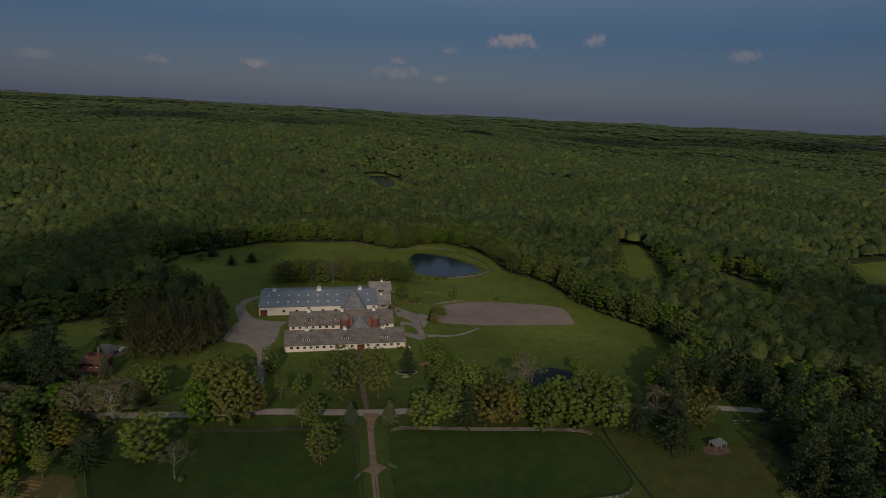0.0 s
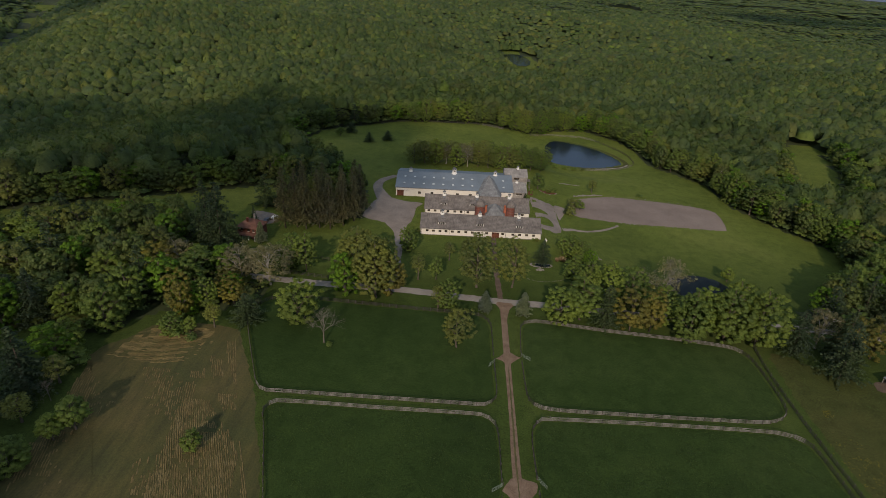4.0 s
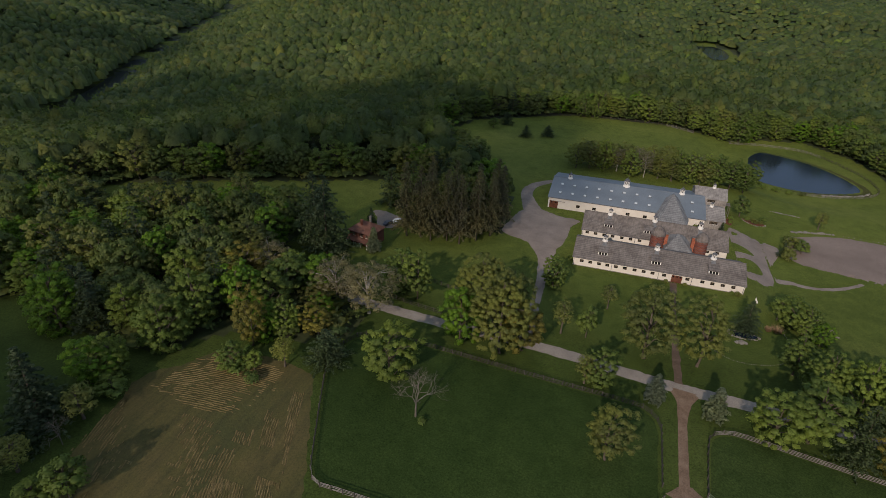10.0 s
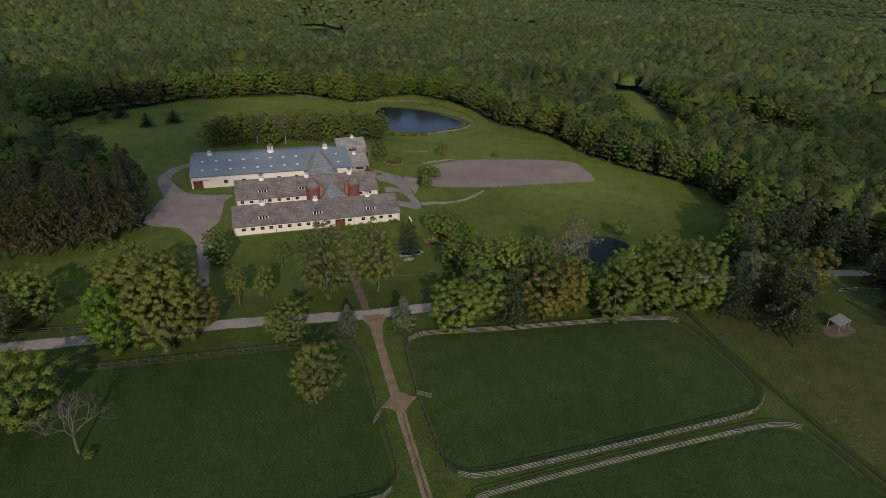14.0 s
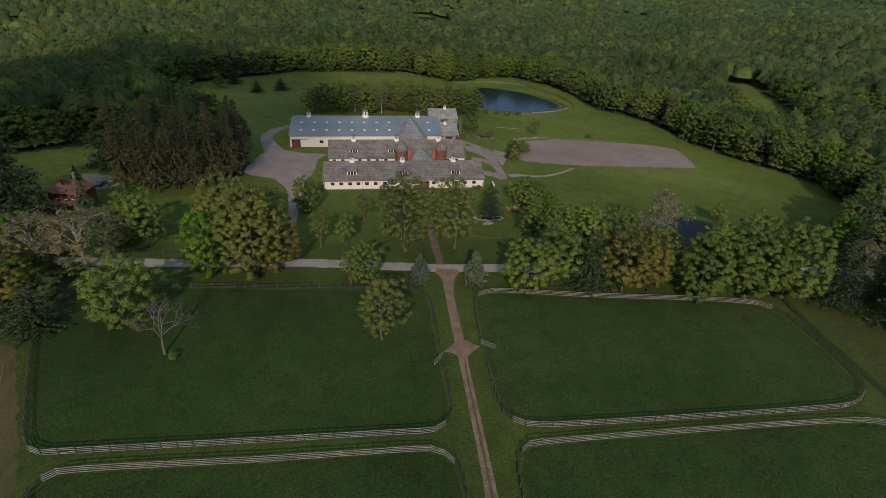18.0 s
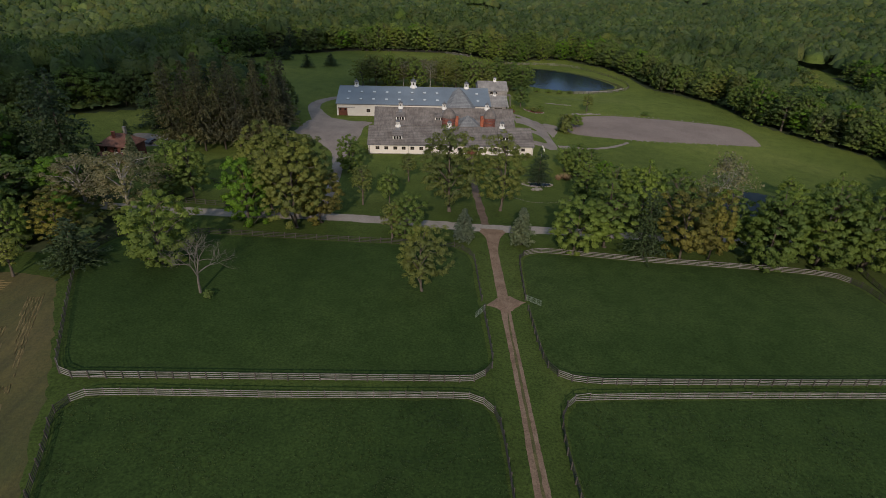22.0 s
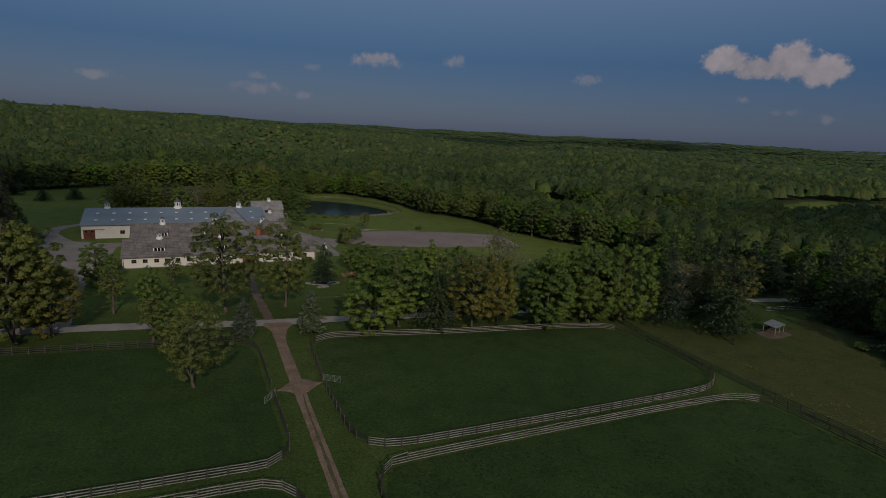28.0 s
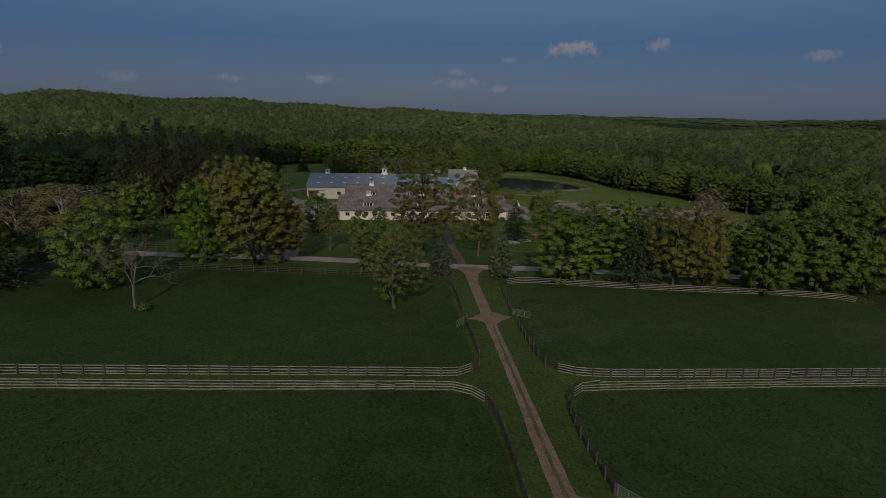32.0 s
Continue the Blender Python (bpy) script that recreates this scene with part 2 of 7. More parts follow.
def grass_build(dark, mid, light, meadow=None):
    def build(nt, bsdf):
        a = texture(nt, 0.018, 4, 0.6)
        b = texture(nt, 0.22, 5, 0.65)
        c = texture(nt, 2.6, 4, 0.7)
        col = ramp(nt, a, [(0.32, dark), (0.5, mid), (0.68, light)])
        if meadow:
            sep = nt.nodes.new("ShaderNodeSeparateXYZ")
            link(nt, nt.nodes.new("ShaderNodeNewGeometry").outputs["Position"], sep.inputs[0])
            along = nt.nodes.new("ShaderNodeMapRange")
            along.inputs["From Min"].default_value, along.inputs["From Max"].default_value = 5.0, 90.0
            link(nt, sep.outputs["Y"], along.inputs["Value"])
            col = blend(nt, along.outputs["Result"], col, ramp(nt, a, [(0.32, meadow[0]), (0.5, meadow[1]), (0.68, meadow[2])]))
        col = blend(nt, 1.0, col, ramp(nt, b, [(0.3, (0.76, 0.8, 0.76)), (0.52, (1, 1, 1)), (0.75, (1.16, 1.13, 1.06))]), "MULTIPLY")
        col = blend(nt, 1.0, col, ramp(nt, c, [(0.28, (0.45, 0.48, 0.45)), (0.72, (1.5, 1.45, 1.35))]), "MULTIPLY")
        link(nt, col, bsdf.inputs["Base Color"])
        bsdf.inputs["Roughness"].default_value, bsdf.inputs["Specular IOR Level"].default_value = 0.95, 0.1
        bumped(nt, bsdf, c, 0.6, 0.12)
    return build


GRASS = material("meadow_grass", grass_build((0.040, 0.060, 0.015), (0.050, 0.075, 0.018), (0.066, 0.088, 0.024), ((0.086, 0.112, 0.024), (0.108, 0.136, 0.029), (0.134, 0.156, 0.038))))
PADDOCK = material("paddock_grass", grass_build((0.0235, 0.043, 0.0112), (0.031, 0.054, 0.0140), (0.042, 0.065, 0.0188)))
PASTURE = material("dry_pasture", grass_build((0.048, 0.062, 0.018), (0.061, 0.068, 0.022), (0.078, 0.074, 0.028)))
FOREST_FLOOR = surface("forest_floor", (0.026, 0.036, 0.014), (0.038, 0.050, 0.018), (0.055, 0.066, 0.026), 0.03, 0.4)


def hay_build(nt, bsdf):
    a = texture(nt, 0.05, 4, 0.6)
    col = ramp(nt, a, [(0.32, (0.050, 0.054, 0.013)), (0.5, (0.070, 0.063, 0.016)), (0.68, (0.094, 0.075, 0.024))])
    streak = texture(nt, 0.5, 4, 0.7, stretch=(1.0, 0.12, 1.0, radians(-21)))
    col = blend(nt, 1.0, col, ramp(nt, streak, [(0.3, (0.72, 0.74, 0.74)), (0.7, (1.3, 1.25, 1.2))]), "MULTIPLY")
    fine = texture(nt, 2.0, 5, 0.75)
    col = blend(nt, 1.0, col, ramp(nt, fine, [(0.25, (0.6, 0.6, 0.62)), (0.75, (1.35, 1.33, 1.3))]), "MULTIPLY")
    link(nt, col, bsdf.inputs["Base Color"])
    bsdf.inputs["Roughness"].default_value = 0.95
    bumped(nt, bsdf, fine, 0.6, 0.15)


HAY = material("cut_hay", hay_build)
HAY_ROW = surface("raked_hay", (0.115, 0.084, 0.032), (0.155, 0.113, 0.046), (0.20, 0.15, 0.068), 0.3, 3.0)
GRAVEL = surface("gravel", (0.20, 0.162, 0.142), (0.245, 0.20, 0.176), (0.29, 0.24, 0.21), 0.15, 6.0, 0.95, 0.4, 0.03)
ROADBED = surface("road_gravel", (0.235, 0.205, 0.185), (0.285, 0.25, 0.225), (0.33, 0.295, 0.265), 0.2, 5.0, 0.95, 0.3, 0.03)
WALK = surface("reddish_gravel", (0.09, 0.062, 0.046), (0.125, 0.086, 0.064), (0.17, 0.12, 0.094), 0.3, 4.0, 0.95, 0.5, 0.04)
DIRT = surface("track_dirt", (0.145, 0.095, 0.064), (0.195, 0.130, 0.090), (0.25, 0.176, 0.128), 0.3, 4.0, 0.95, 0.5, 0.04)
ARENA = surface("arena_sand", (0.185, 0.14, 0.12), (0.225, 0.172, 0.148), (0.26, 0.205, 0.175), 0.06, 3.0, 0.95, 0.4, 0.04)
MULCH = surface("mulch", (0.10, 0.035, 0.018), (0.15, 0.055, 0.03), (0.2, 0.09, 0.05), 0.6, 5.0)
STONE = surface("field_stone", (0.14, 0.13, 0.12), (0.22, 0.2, 0.18), (0.32, 0.3, 0.27), 0.7, 5.0, 0.9, 0.5, 0.05)
WHITEWALL = surface("cream_painted_wall", (0.63, 0.585, 0.54), (0.66, 0.615, 0.57), (0.69, 0.645, 0.60), 0.12, 0.6, 0.75, 0.05, 0.01, contrast=0.08)
TRIM = surface("white_trim", (0.68, 0.66, 0.63), (0.74, 0.72, 0.69), (0.78, 0.76, 0.73), 0.8, 4.0, 0.6, 0.1, 0.01, contrast=0.1)


def shingle_build(dark, mid, light, course=0.2):
    def build(nt, bsdf):
        a = texture(nt, 0.25, 4, 0.6, stretch=(1, 1, 2.5))
        b = texture(nt, 1.3, 4, 0.7, stretch=(1.5, 0.4, 0.4))
        col = ramp(nt, a, [(0.28, dark), (0.5, mid), (0.74, light)])
        col = blend(nt, 1.0, col, ramp(nt, b, [(0.25, (0.62, 0.62, 0.63)), (0.75, (1.3, 1.28, 1.25))]), "MULTIPLY")
        w = nt.nodes.new("ShaderNodeTexWave")
        w.bands_direction = "Z"
        w.inputs["Scale"].default_value, w.inputs["Distortion"].default_value = 1.0, 0.6
        link(nt, nt.nodes.new("ShaderNodeNewGeometry").outputs["Position"], w.inputs["Vector"])
        col = blend(nt, 1.0, col, ramp(nt, w.outputs["Fac"], [(0.1, (0.8, 0.8, 0.8)), (0.5, (1.05, 1.05, 1.05))]), "MULTIPLY")
        link(nt, col, bsdf.inputs["Base Color"])
        bsdf.inputs["Roughness"].default_value, bsdf.inputs["Specular IOR Level"].default_value = 0.85, 0.25
        bumped(nt, bsdf, w.outputs["Fac"], 0.4, 0.03)
    return build


SHINGLE = material("weathered_shingle", shingle_build((0.115, 0.099, 0.092), (0.165, 0.145, 0.136), (0.22, 0.196, 0.184)))
SHINGLE_PALE = material("pale_weathered_shingle", shingle_build((0.20, 0.185, 0.175), (0.27, 0.25, 0.24), (0.34, 0.32, 0.30)))
SHINGLE_GREY = material("grey_slate_shingle", shingle_build((0.15, 0.15, 0.155), (0.21, 0.21, 0.215), (0.27, 0.27, 0.275)))


def metal_roof_build(nt, bsdf):
    a = texture(nt, 0.12, 3, 0.5)
    w = nt.nodes.new("ShaderNodeTexWave")
    w.inputs["Scale"].default_value = 1.0
    link(nt, nt.nodes.new("ShaderNodeNewGeometry").outputs["Position"], w.inputs["Vector"])
    col = ramp(nt, a, [(0.3, (0.15, 0.175, 0.205)), (0.7, (0.195, 0.225, 0.26))])
    col = blend(nt, 1.0, col, ramp(nt, w.outputs["Fac"], [(0.03, (0.82, 0.82, 0.82)), (0.15, (1, 1, 1))]), "MULTIPLY")
    link(nt, col, bsdf.inputs["Base Color"])
    bsdf.inputs["Roughness"].default_value, bsdf.inputs["Metallic"].default_value = 0.5, 0.15
    bumped(nt, bsdf, w.outputs["Fac"], 0.25, 0.02)


METAL_ROOF = material("blue_grey_metal_roof", metal_roof_build)


def brick_build(nt, bsdf):
    src = nt.nodes.new("ShaderNodeTexCoord").outputs["Object"]
    sep = nt.nodes.new("ShaderNodeSeparateXYZ")
    link(nt, src, sep.inputs[0])
    at = nt.nodes.new("ShaderNodeMath")
    at.operation = "ARCTAN2"
    link(nt, sep.outputs["X"], at.inputs[0])
    link(nt, sep.outputs["Y"], at.inputs[1])
    cmb = nt.nodes.new("ShaderNodeCombineXYZ")
    mul = nt.nodes.new("ShaderNodeMath")
    mul.operation = "MULTIPLY"
    mul.inputs[1].default_value = 2.3
    link(nt, at.outputs[0], mul.inputs[0])
    link(nt, mul.outputs[0], cmb.inputs["X"])
    link(nt, sep.outputs["Z"], cmb.inputs["Y"])
    br = nt.nodes.new("ShaderNodeTexBrick")
    br.inputs["Color1"].default_value, br.inputs["Color2"].default_value = (0.20, 0.055, 0.035, 1), (0.12, 0.035, 0.026, 1)
    br.inputs["Mortar"].default_value = (0.16, 0.10, 0.08, 1)
    br.inputs["Scale"].default_value, br.inputs["Mortar Size"].default_value = 1.0, 0.02
    br.inputs["Brick Width"].default_value, br.inputs["Row Height"].default_value = 0.6, 0.3
    link(nt, cmb.outputs[0], br.inputs["Vector"])
    col = blend(nt, 1.0, br.outputs["Color"], ramp(nt, texture(nt, 0.8, 4), [(0.3, (0.7, 0.7, 0.7)), (0.7, (1.3, 1.3, 1.3))]), "MULTIPLY")
    link(nt, col, bsdf.inputs["Base Color"])
    bsdf.inputs["Roughness"].default_value = 0.8


BRICK = material("glazed_silo_tile", brick_build)
RED_BRICK = surface("red_brick", (0.26, 0.085, 0.05), (0.34, 0.11, 0.065), (0.40, 0.15, 0.09), 0.5, 4.0)
DOOR_WOOD = surface("red_brown_door_boards", (0.10, 0.035, 0.022), (0.14, 0.05, 0.03), (0.18, 0.07, 0.045), 0.5, 4.0, 0.7)
HOUSE_WALL = surface("red_brown_siding", (0.10, 0.035, 0.025), (0.135, 0.05, 0.036), (0.17, 0.065, 0.045), 0.5, 4.0, 0.8)
HOUSE_ROOF = surface("red_brown_roof", (0.12, 0.055, 0.04), (0.16, 0.075, 0.055), (0.2, 0.10, 0.075), 0.4, 3.0, 0.85)
CUPOLA_ROOF = surface("oxidised_cupola_metal", (0.09, 0.09, 0.095), (0.13, 0.13, 0.14), (0.18, 0.18, 0.185), 1.0, 4.0, 0.5, 0.1, 0.01, metal=0.3)
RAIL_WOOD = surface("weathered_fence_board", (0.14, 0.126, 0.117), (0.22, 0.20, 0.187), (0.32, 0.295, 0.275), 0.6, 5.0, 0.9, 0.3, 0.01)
# darker copy: for dark north-west rails, and as side shade on rails along y
RAIL_DARK = surface("dark_shaded_weathered_board", (0.028, 0.025, 0.023), (0.044, 0.039, 0.036), (0.07, 0.063, 0.058), 0.6, 5.0, 0.9, 0.3, 0.01)
POST_WOOD = surface("dark_fence_post", (0.05, 0.043, 0.038), (0.075, 0.065, 0.058), (0.11, 0.095, 0.085), 0.6, 5.0)
GATE_METAL = surface("pale_green_gate_tube", (0.15, 0.19, 0.15), (0.2, 0.24, 0.19), (0.26, 0.3, 0.25), 1.0, 6.0, 0.5)
BARK = surface("bark", (0.07, 0.055, 0.042), (0.11, 0.09, 0.07), (0.16, 0.135, 0.11), 0.8, 6.0, 0.95, 0.6, 0.04, "object")
PALE_BARK = surface("pale_bark", (0.22, 0.2, 0.175), (0.32, 0.295, 0.26), (0.42, 0.39, 0.35), 0.6, 5.0, 0.9, 0.4, 0.03, "object")
STEEL = surface("dull_galvanised_steel", (0.15, 0.15, 0.155), (0.2, 0.2, 0.205), (0.25, 0.25, 0.255), 1.0, 5.0, 0.55, 0.05, 0.01, metal=0.3)
SASH_PAINT = surface("tan_sash_paint", (0.16, 0.12, 0.09), (0.21, 0.165, 0.125), (0.26, 0.21, 0.165), 1.0, 4.0, 0.6, 0.05, 0.01, contrast=0.15)


def glass_build(nt, bsdf):
    bsdf.inputs["Base Color"].default_value = (0.012, 0.013, 0.015, 1)
    bsdf.inputs["Roughness"].default_value, bsdf.inputs["IOR"].default_value = 0.08, 1.5


WINDOW_GLASS = material("dark_window_glass", glass_build)


def skylight_build(nt, bsdf):
    bsdf.inputs["Base Color"].default_value = (0.55, 0.58, 0.6, 1)
    bsdf.inputs["Roughness"].default_value = 0.25


SKYLIGHT = material("milky_skylight", skylight_build)


def water_build(nt, bsdf):
    bsdf.inputs["Base Color"].default_value = (0.010, 0.018, 0.034, 1)
    bsdf.inputs["Roughness"].default_value, bsdf.inputs["IOR"].default_value = 0.12, 1.33
    bumped(nt, bsdf, texture(nt, 0.9, 3), 0.35, 0.12)


WATER = material("pond_water", water_build)


def river_build(nt, bsdf):
    bsdf.inputs["Base Color"].default_value = (0.014, 0.020, 0.022, 1)
    bsdf.inputs["Roughness"].default_value, bsdf.inputs["IOR"].default_value = 0.3, 1.12
    bumped(nt, bsdf, texture(nt, 0.8, 3), 0.3, 0.1)


RIVER = material("dark_river_water", river_build)
LEAF = foliage("spring_leaves", (0.114, 0.160, 0.038), (0.146, 0.202, 0.048), (0.186, 0.245, 0.062), 0.35)
LEAF_LIME = foliage("lime_leaves", (0.075, 0.143, 0.015), (0.112, 0.210, 0.021), (0.158, 0.270, 0.033), 0.25)
LEAF_OLIVE = foliage("olive_oak_leaves", (0.126, 0.146, 0.042), (0.160, 0.180, 0.052), (0.200, 0.220, 0.068), 0.2)
LEAF_OCHRE = foliage("ochre_young_leaves", (0.120, 0.118, 0.028), (0.176, 0.164, 0.040), (0.230, 0.206, 0.058), 0.2)
LEAF_PALE = foliage("pale_buds", (0.13, 0.12, 0.07), (0.19, 0.175, 0.105), (0.26, 0.24, 0.15), 0.25)
DEAD_WOOD = surface("dead_wood", (0.10, 0.088, 0.074), (0.145, 0.128, 0.108), (0.20, 0.18, 0.155), 0.6, 5.0, 0.95, 0.4, 0.03, "object")
SHED_POST = surface("grey_painted_post", (0.30, 0.28, 0.26), (0.37, 0.35, 0.33), (0.44, 0.42, 0.40), 1.0, 5.0, 0.8)
NEEDLE = foliage("dark_needles", (0.042, 0.064, 0.035), (0.060, 0.088, 0.047), (0.084, 0.116, 0.060), 0.3)
NEEDLE_BROWN = foliage("hemlock_needles", (0.100, 0.098, 0.058), (0.138, 0.130, 0.076), (0.182, 0.168, 0.100), 0.25)
NEEDLE_BLUE = foliage("blue_spruce_needles", (0.085, 0.108, 0.072), (0.125, 0.155, 0.105), (0.18, 0.21, 0.145), 0.15)
CANOPY_LEAF = foliage("canopy_leaves", (0.090, 0.122, 0.044), (0.108, 0.144, 0.052), (0.130, 0.170, 0.062), 0.0, True)
FOREST_LEAF = foliage("woodland_leaves", (0.086, 0.118, 0.038), (0.113, 0.152, 0.047), (0.154, 0.190, 0.064), 0.2)
DRY_GRASS = surface("dry_grass", (0.062, 0.062, 0.022), (0.090, 0.082, 0.030), (0.12, 0.10, 0.042), 0.4, 4.0)


def cloud_build(nt, bsdf):
    bsdf.inputs["Base Color"].default_value = (0.8, 0.8, 0.8, 1)
    bsdf.inputs["Roughness"].default_value = 1.0
    thin = nt.nodes.new("ShaderNodeBsdfTransparent")
    mx = nt.nodes.new("ShaderNodeMixShader")
    mx.inputs["Fac"].default_value = 0.835
    link(nt, bsdf.outputs[0], mx.inputs[1])
    link(nt, thin.outputs[0], mx.inputs[2])
    link(nt, mx.outputs[0], nt.nodes["Material Output"].inputs["Surface"])


CLOUD = material("thin_cloud", cloud_build)

# ---- mesh helpers ----
class Shape:
    """Collects boxes, tubes and faces into one mesh."""

    def __init__(self):
        self.v, self.f = [], []

    def add(self, verts, faces):
        n = len(self.v)
        self.v += [tuple(p) for p in verts]
        self.f += [tuple(i + n for i in face) for face in faces]
        return self

    def box(self, x0, x1, y0, y1, z0, z1, chamfer=0.0):
        c = min(chamfer, (x1 - x0) / 3, (y1 - y0) / 3)
        if c > 0:
            ring = [(x0 + c, y0), (x1 - c, y0), (x1, y0 + c), (x1, y1 - c), (x1 - c, y1), (x0 + c, y1), (x0, y1 - c), (x0, y0 + c)]
        else:
            ring = [(x0, y0), (x1, y0), (x1, y1), (x0, y1)]
        k = len(ring)
        self.add([(x, y, z0) for x, y in ring] + [(x, y, z1) for x, y in ring],
                 [tuple(range(k))[::-1], tuple(range(k, 2 * k))] + [(i, (i + 1) % k, k + (i + 1) % k, k + i) for i in range(k)])
        return self

    def lathe(self, rings, sides=12, cx=0.0, cy=0.0, turn=0.0):
        """Rings of (radius, z) from the bottom up; a radius of 0 closes the end."""
        base, verts, faces, rows_ = 0, [], [], []
        for r, z in rings:
            if r <= 0:
                rows_.append([len(verts)])
                verts.append((cx, cy, z))
            else:
                rows_.append(list(range(len(verts), len(verts) + sides)))
                verts += [(cx + r * math.cos(turn + 2 * math.pi * i / sides), cy + r * math.sin(turn + 2 * math.pi * i / sides), z) for i in range(sides)]
        for a, b in zip(rows_, rows_[1:]):
            for i in range(sides):
                j = (i + 1) % sides
                if len(a) == 1 and len(b) > 1:
                    faces.append((a[0], b[j], b[i]))
                elif len(b) == 1 and len(a) > 1:
                    faces.append((a[i], a[j], b[0]))
                elif len(a) > 1:
                    faces.append((a[i], a[j], b[j], b[i]))
        if len(rows_[0]) > 1:
            faces.append(tuple(rows_[0][::-1]))
        if len(rows_[-1]) > 1:
            faces.append(tuple(rows_[-1]))
        return self.add(verts, faces)

    def tube(self, points, radii, sides=5):
        verts, faces = [], []
        pts = [Vector(p) for p in points]
        for n, p in enumerate(pts):
            d = (pts[min(n + 1, len(pts) - 1)] - pts[max(n - 1, 0)]).normalized()
            a = d.cross(Vector((0.31, 0.93, 0.17))).normalized()
            b = d.cross(a)
            r = radii[n]
            verts += [tuple(p + a * r * math.cos(2 * math.pi * i / sides) + b * r * math.sin(2 * math.pi * i / sides)) for i in range(sides)]
        for n in range(len(pts) - 1):
            for i in range(sides):
                j = (i + 1) % sides
                faces.append((n * sides + i, n * sides + j, (n + 1) * sides + j, (n + 1) * sides + i))
        faces.append(tuple(range(sides))[::-1])
        faces.append(tuple(range((len(pts) - 1) * sides, len(pts) * sides)))
        return self.add(verts, faces)

    def lattice(self, xs, zs, solid, y0, y1):
        """A slab in the x-z plane with square holes, all in one piece. solid(i, j): whether a cell is filled."""
        nx_, nz_ = len(xs), len(zs)
        keep, verts, faces = {}, [], []

        def at(i, j, side):
            key = (i, j, side)
            if key not in keep:
                keep[key] = len(verts)
                verts.append((xs[i], (y0, y1)[side], zs[j]))
            return keep[key]

        def full(i, j):
            return 0 <= i < nx_ - 1 and 0 <= j < nz_ - 1 and solid(i, j)

        for i in range(nx_ - 1):
            for j in range(nz_ - 1):
                if not full(i, j):
                    continue
                faces.append((at(i, j, 0), at(i + 1, j, 0), at(i + 1, j + 1, 0), at(i, j + 1, 0)))
                faces.append((at(i, j, 1), at(i, j + 1, 1), at(i + 1, j + 1, 1), at(i + 1, j, 1)))
                for di, dj, a, b in ((-1, 0, (i, j + 1), (i, j)), (1, 0, (i + 1, j), (i + 1, j + 1)), (0, -1, (i, j), (i + 1, j)), (0, 1, (i + 1, j + 1), (i, j + 1))):
                    if not full(i + di, j + dj):
                        faces.append((at(*b, 0), at(*a, 0), at(*a, 1), at(*b, 1)))
        return self.add(verts, faces)

    def mesh(self, name, mat, smooth=False):
        me = bpy.data.meshes.new(name)
        me.from_pydata(self.v, [], self.f)
        me.materials.append(mat)
        if smooth:
            me.shade_smooth()
        return me


def part(name, shape, mat, parent=None, label="", at=None, smooth=False):
    me = shape.mesh(name, mat, smooth) if isinstance(shape, Shape) else shape
    ob = new(name, me)
    if parent is not None:
        ob.parent = parent
    if at is not None:
        ob.matrix_basis = at
    return tagged(ob, label)


def thing(name, label, category, at=None, group="", kind=""):
    ob = new(name)
    if at is not None:
        ob.matrix_basis = at
    return tagged(ob, label, category, group, kind)


# ---- the lie of the land ----
def ease(a, b, v):
    v = np.clip((np.asarray(v, float) - a) / (b - a), 0, 1)
    return v * v * (3 - 2 * v)


def rect_away(x, y, x0, x1, y0, y1):
    return np.hypot(np.maximum(np.maximum(x0 - x, x - x1), 0), np.maximum(np.maximum(y0 - y, y - y1), 0))


PONDS = [(73, 226, 30, 36, -6.6), (84, 27, 13, 10, -3.6)]
POND_OUTLINE = [(49, 206), (48, 222), (51, 246), (60, 261), (76, 255), (88, 243), (97, 226), (100, 211), (95, 204), (80, 197), (64, 197)]
SMALL_POND = [(74, 20), (72, 30), (78, 37), (88, 39), (96, 34), (97, 26), (90, 19), (81, 16)]
LAKE_OUTLINE = [(86, 806), (76, 846), (66, 900), (70, 944), (88, 962), (104, 938), (112, 890), (110, 840), (100, 808)]
LAKE_LEVEL = -27.0


def inside(px, py, poly):
    px, py = np.asarray(px, float), np.asarray(py, float)
    hit = np.zeros(np.broadcast(px, py).shape, bool)
    for (x0, y0), (x1, y1) in zip(poly, poly[1:] + poly[:1]):
        if y0 == y1:
            continue
        hit ^= ((y0 > py) != (y1 > py)) & (px < (x1 - x0) * (py - y0) / (y1 - y0) + x0)
    return hit


def river_side(x, y):
    """Signed distance from the river, positive to its far bank."""
    dx, dy = -335.0, 630.0
    n = math.hypot(dx, dy)
    return -((x + 505) * dy - (y - 310) * dx) / n


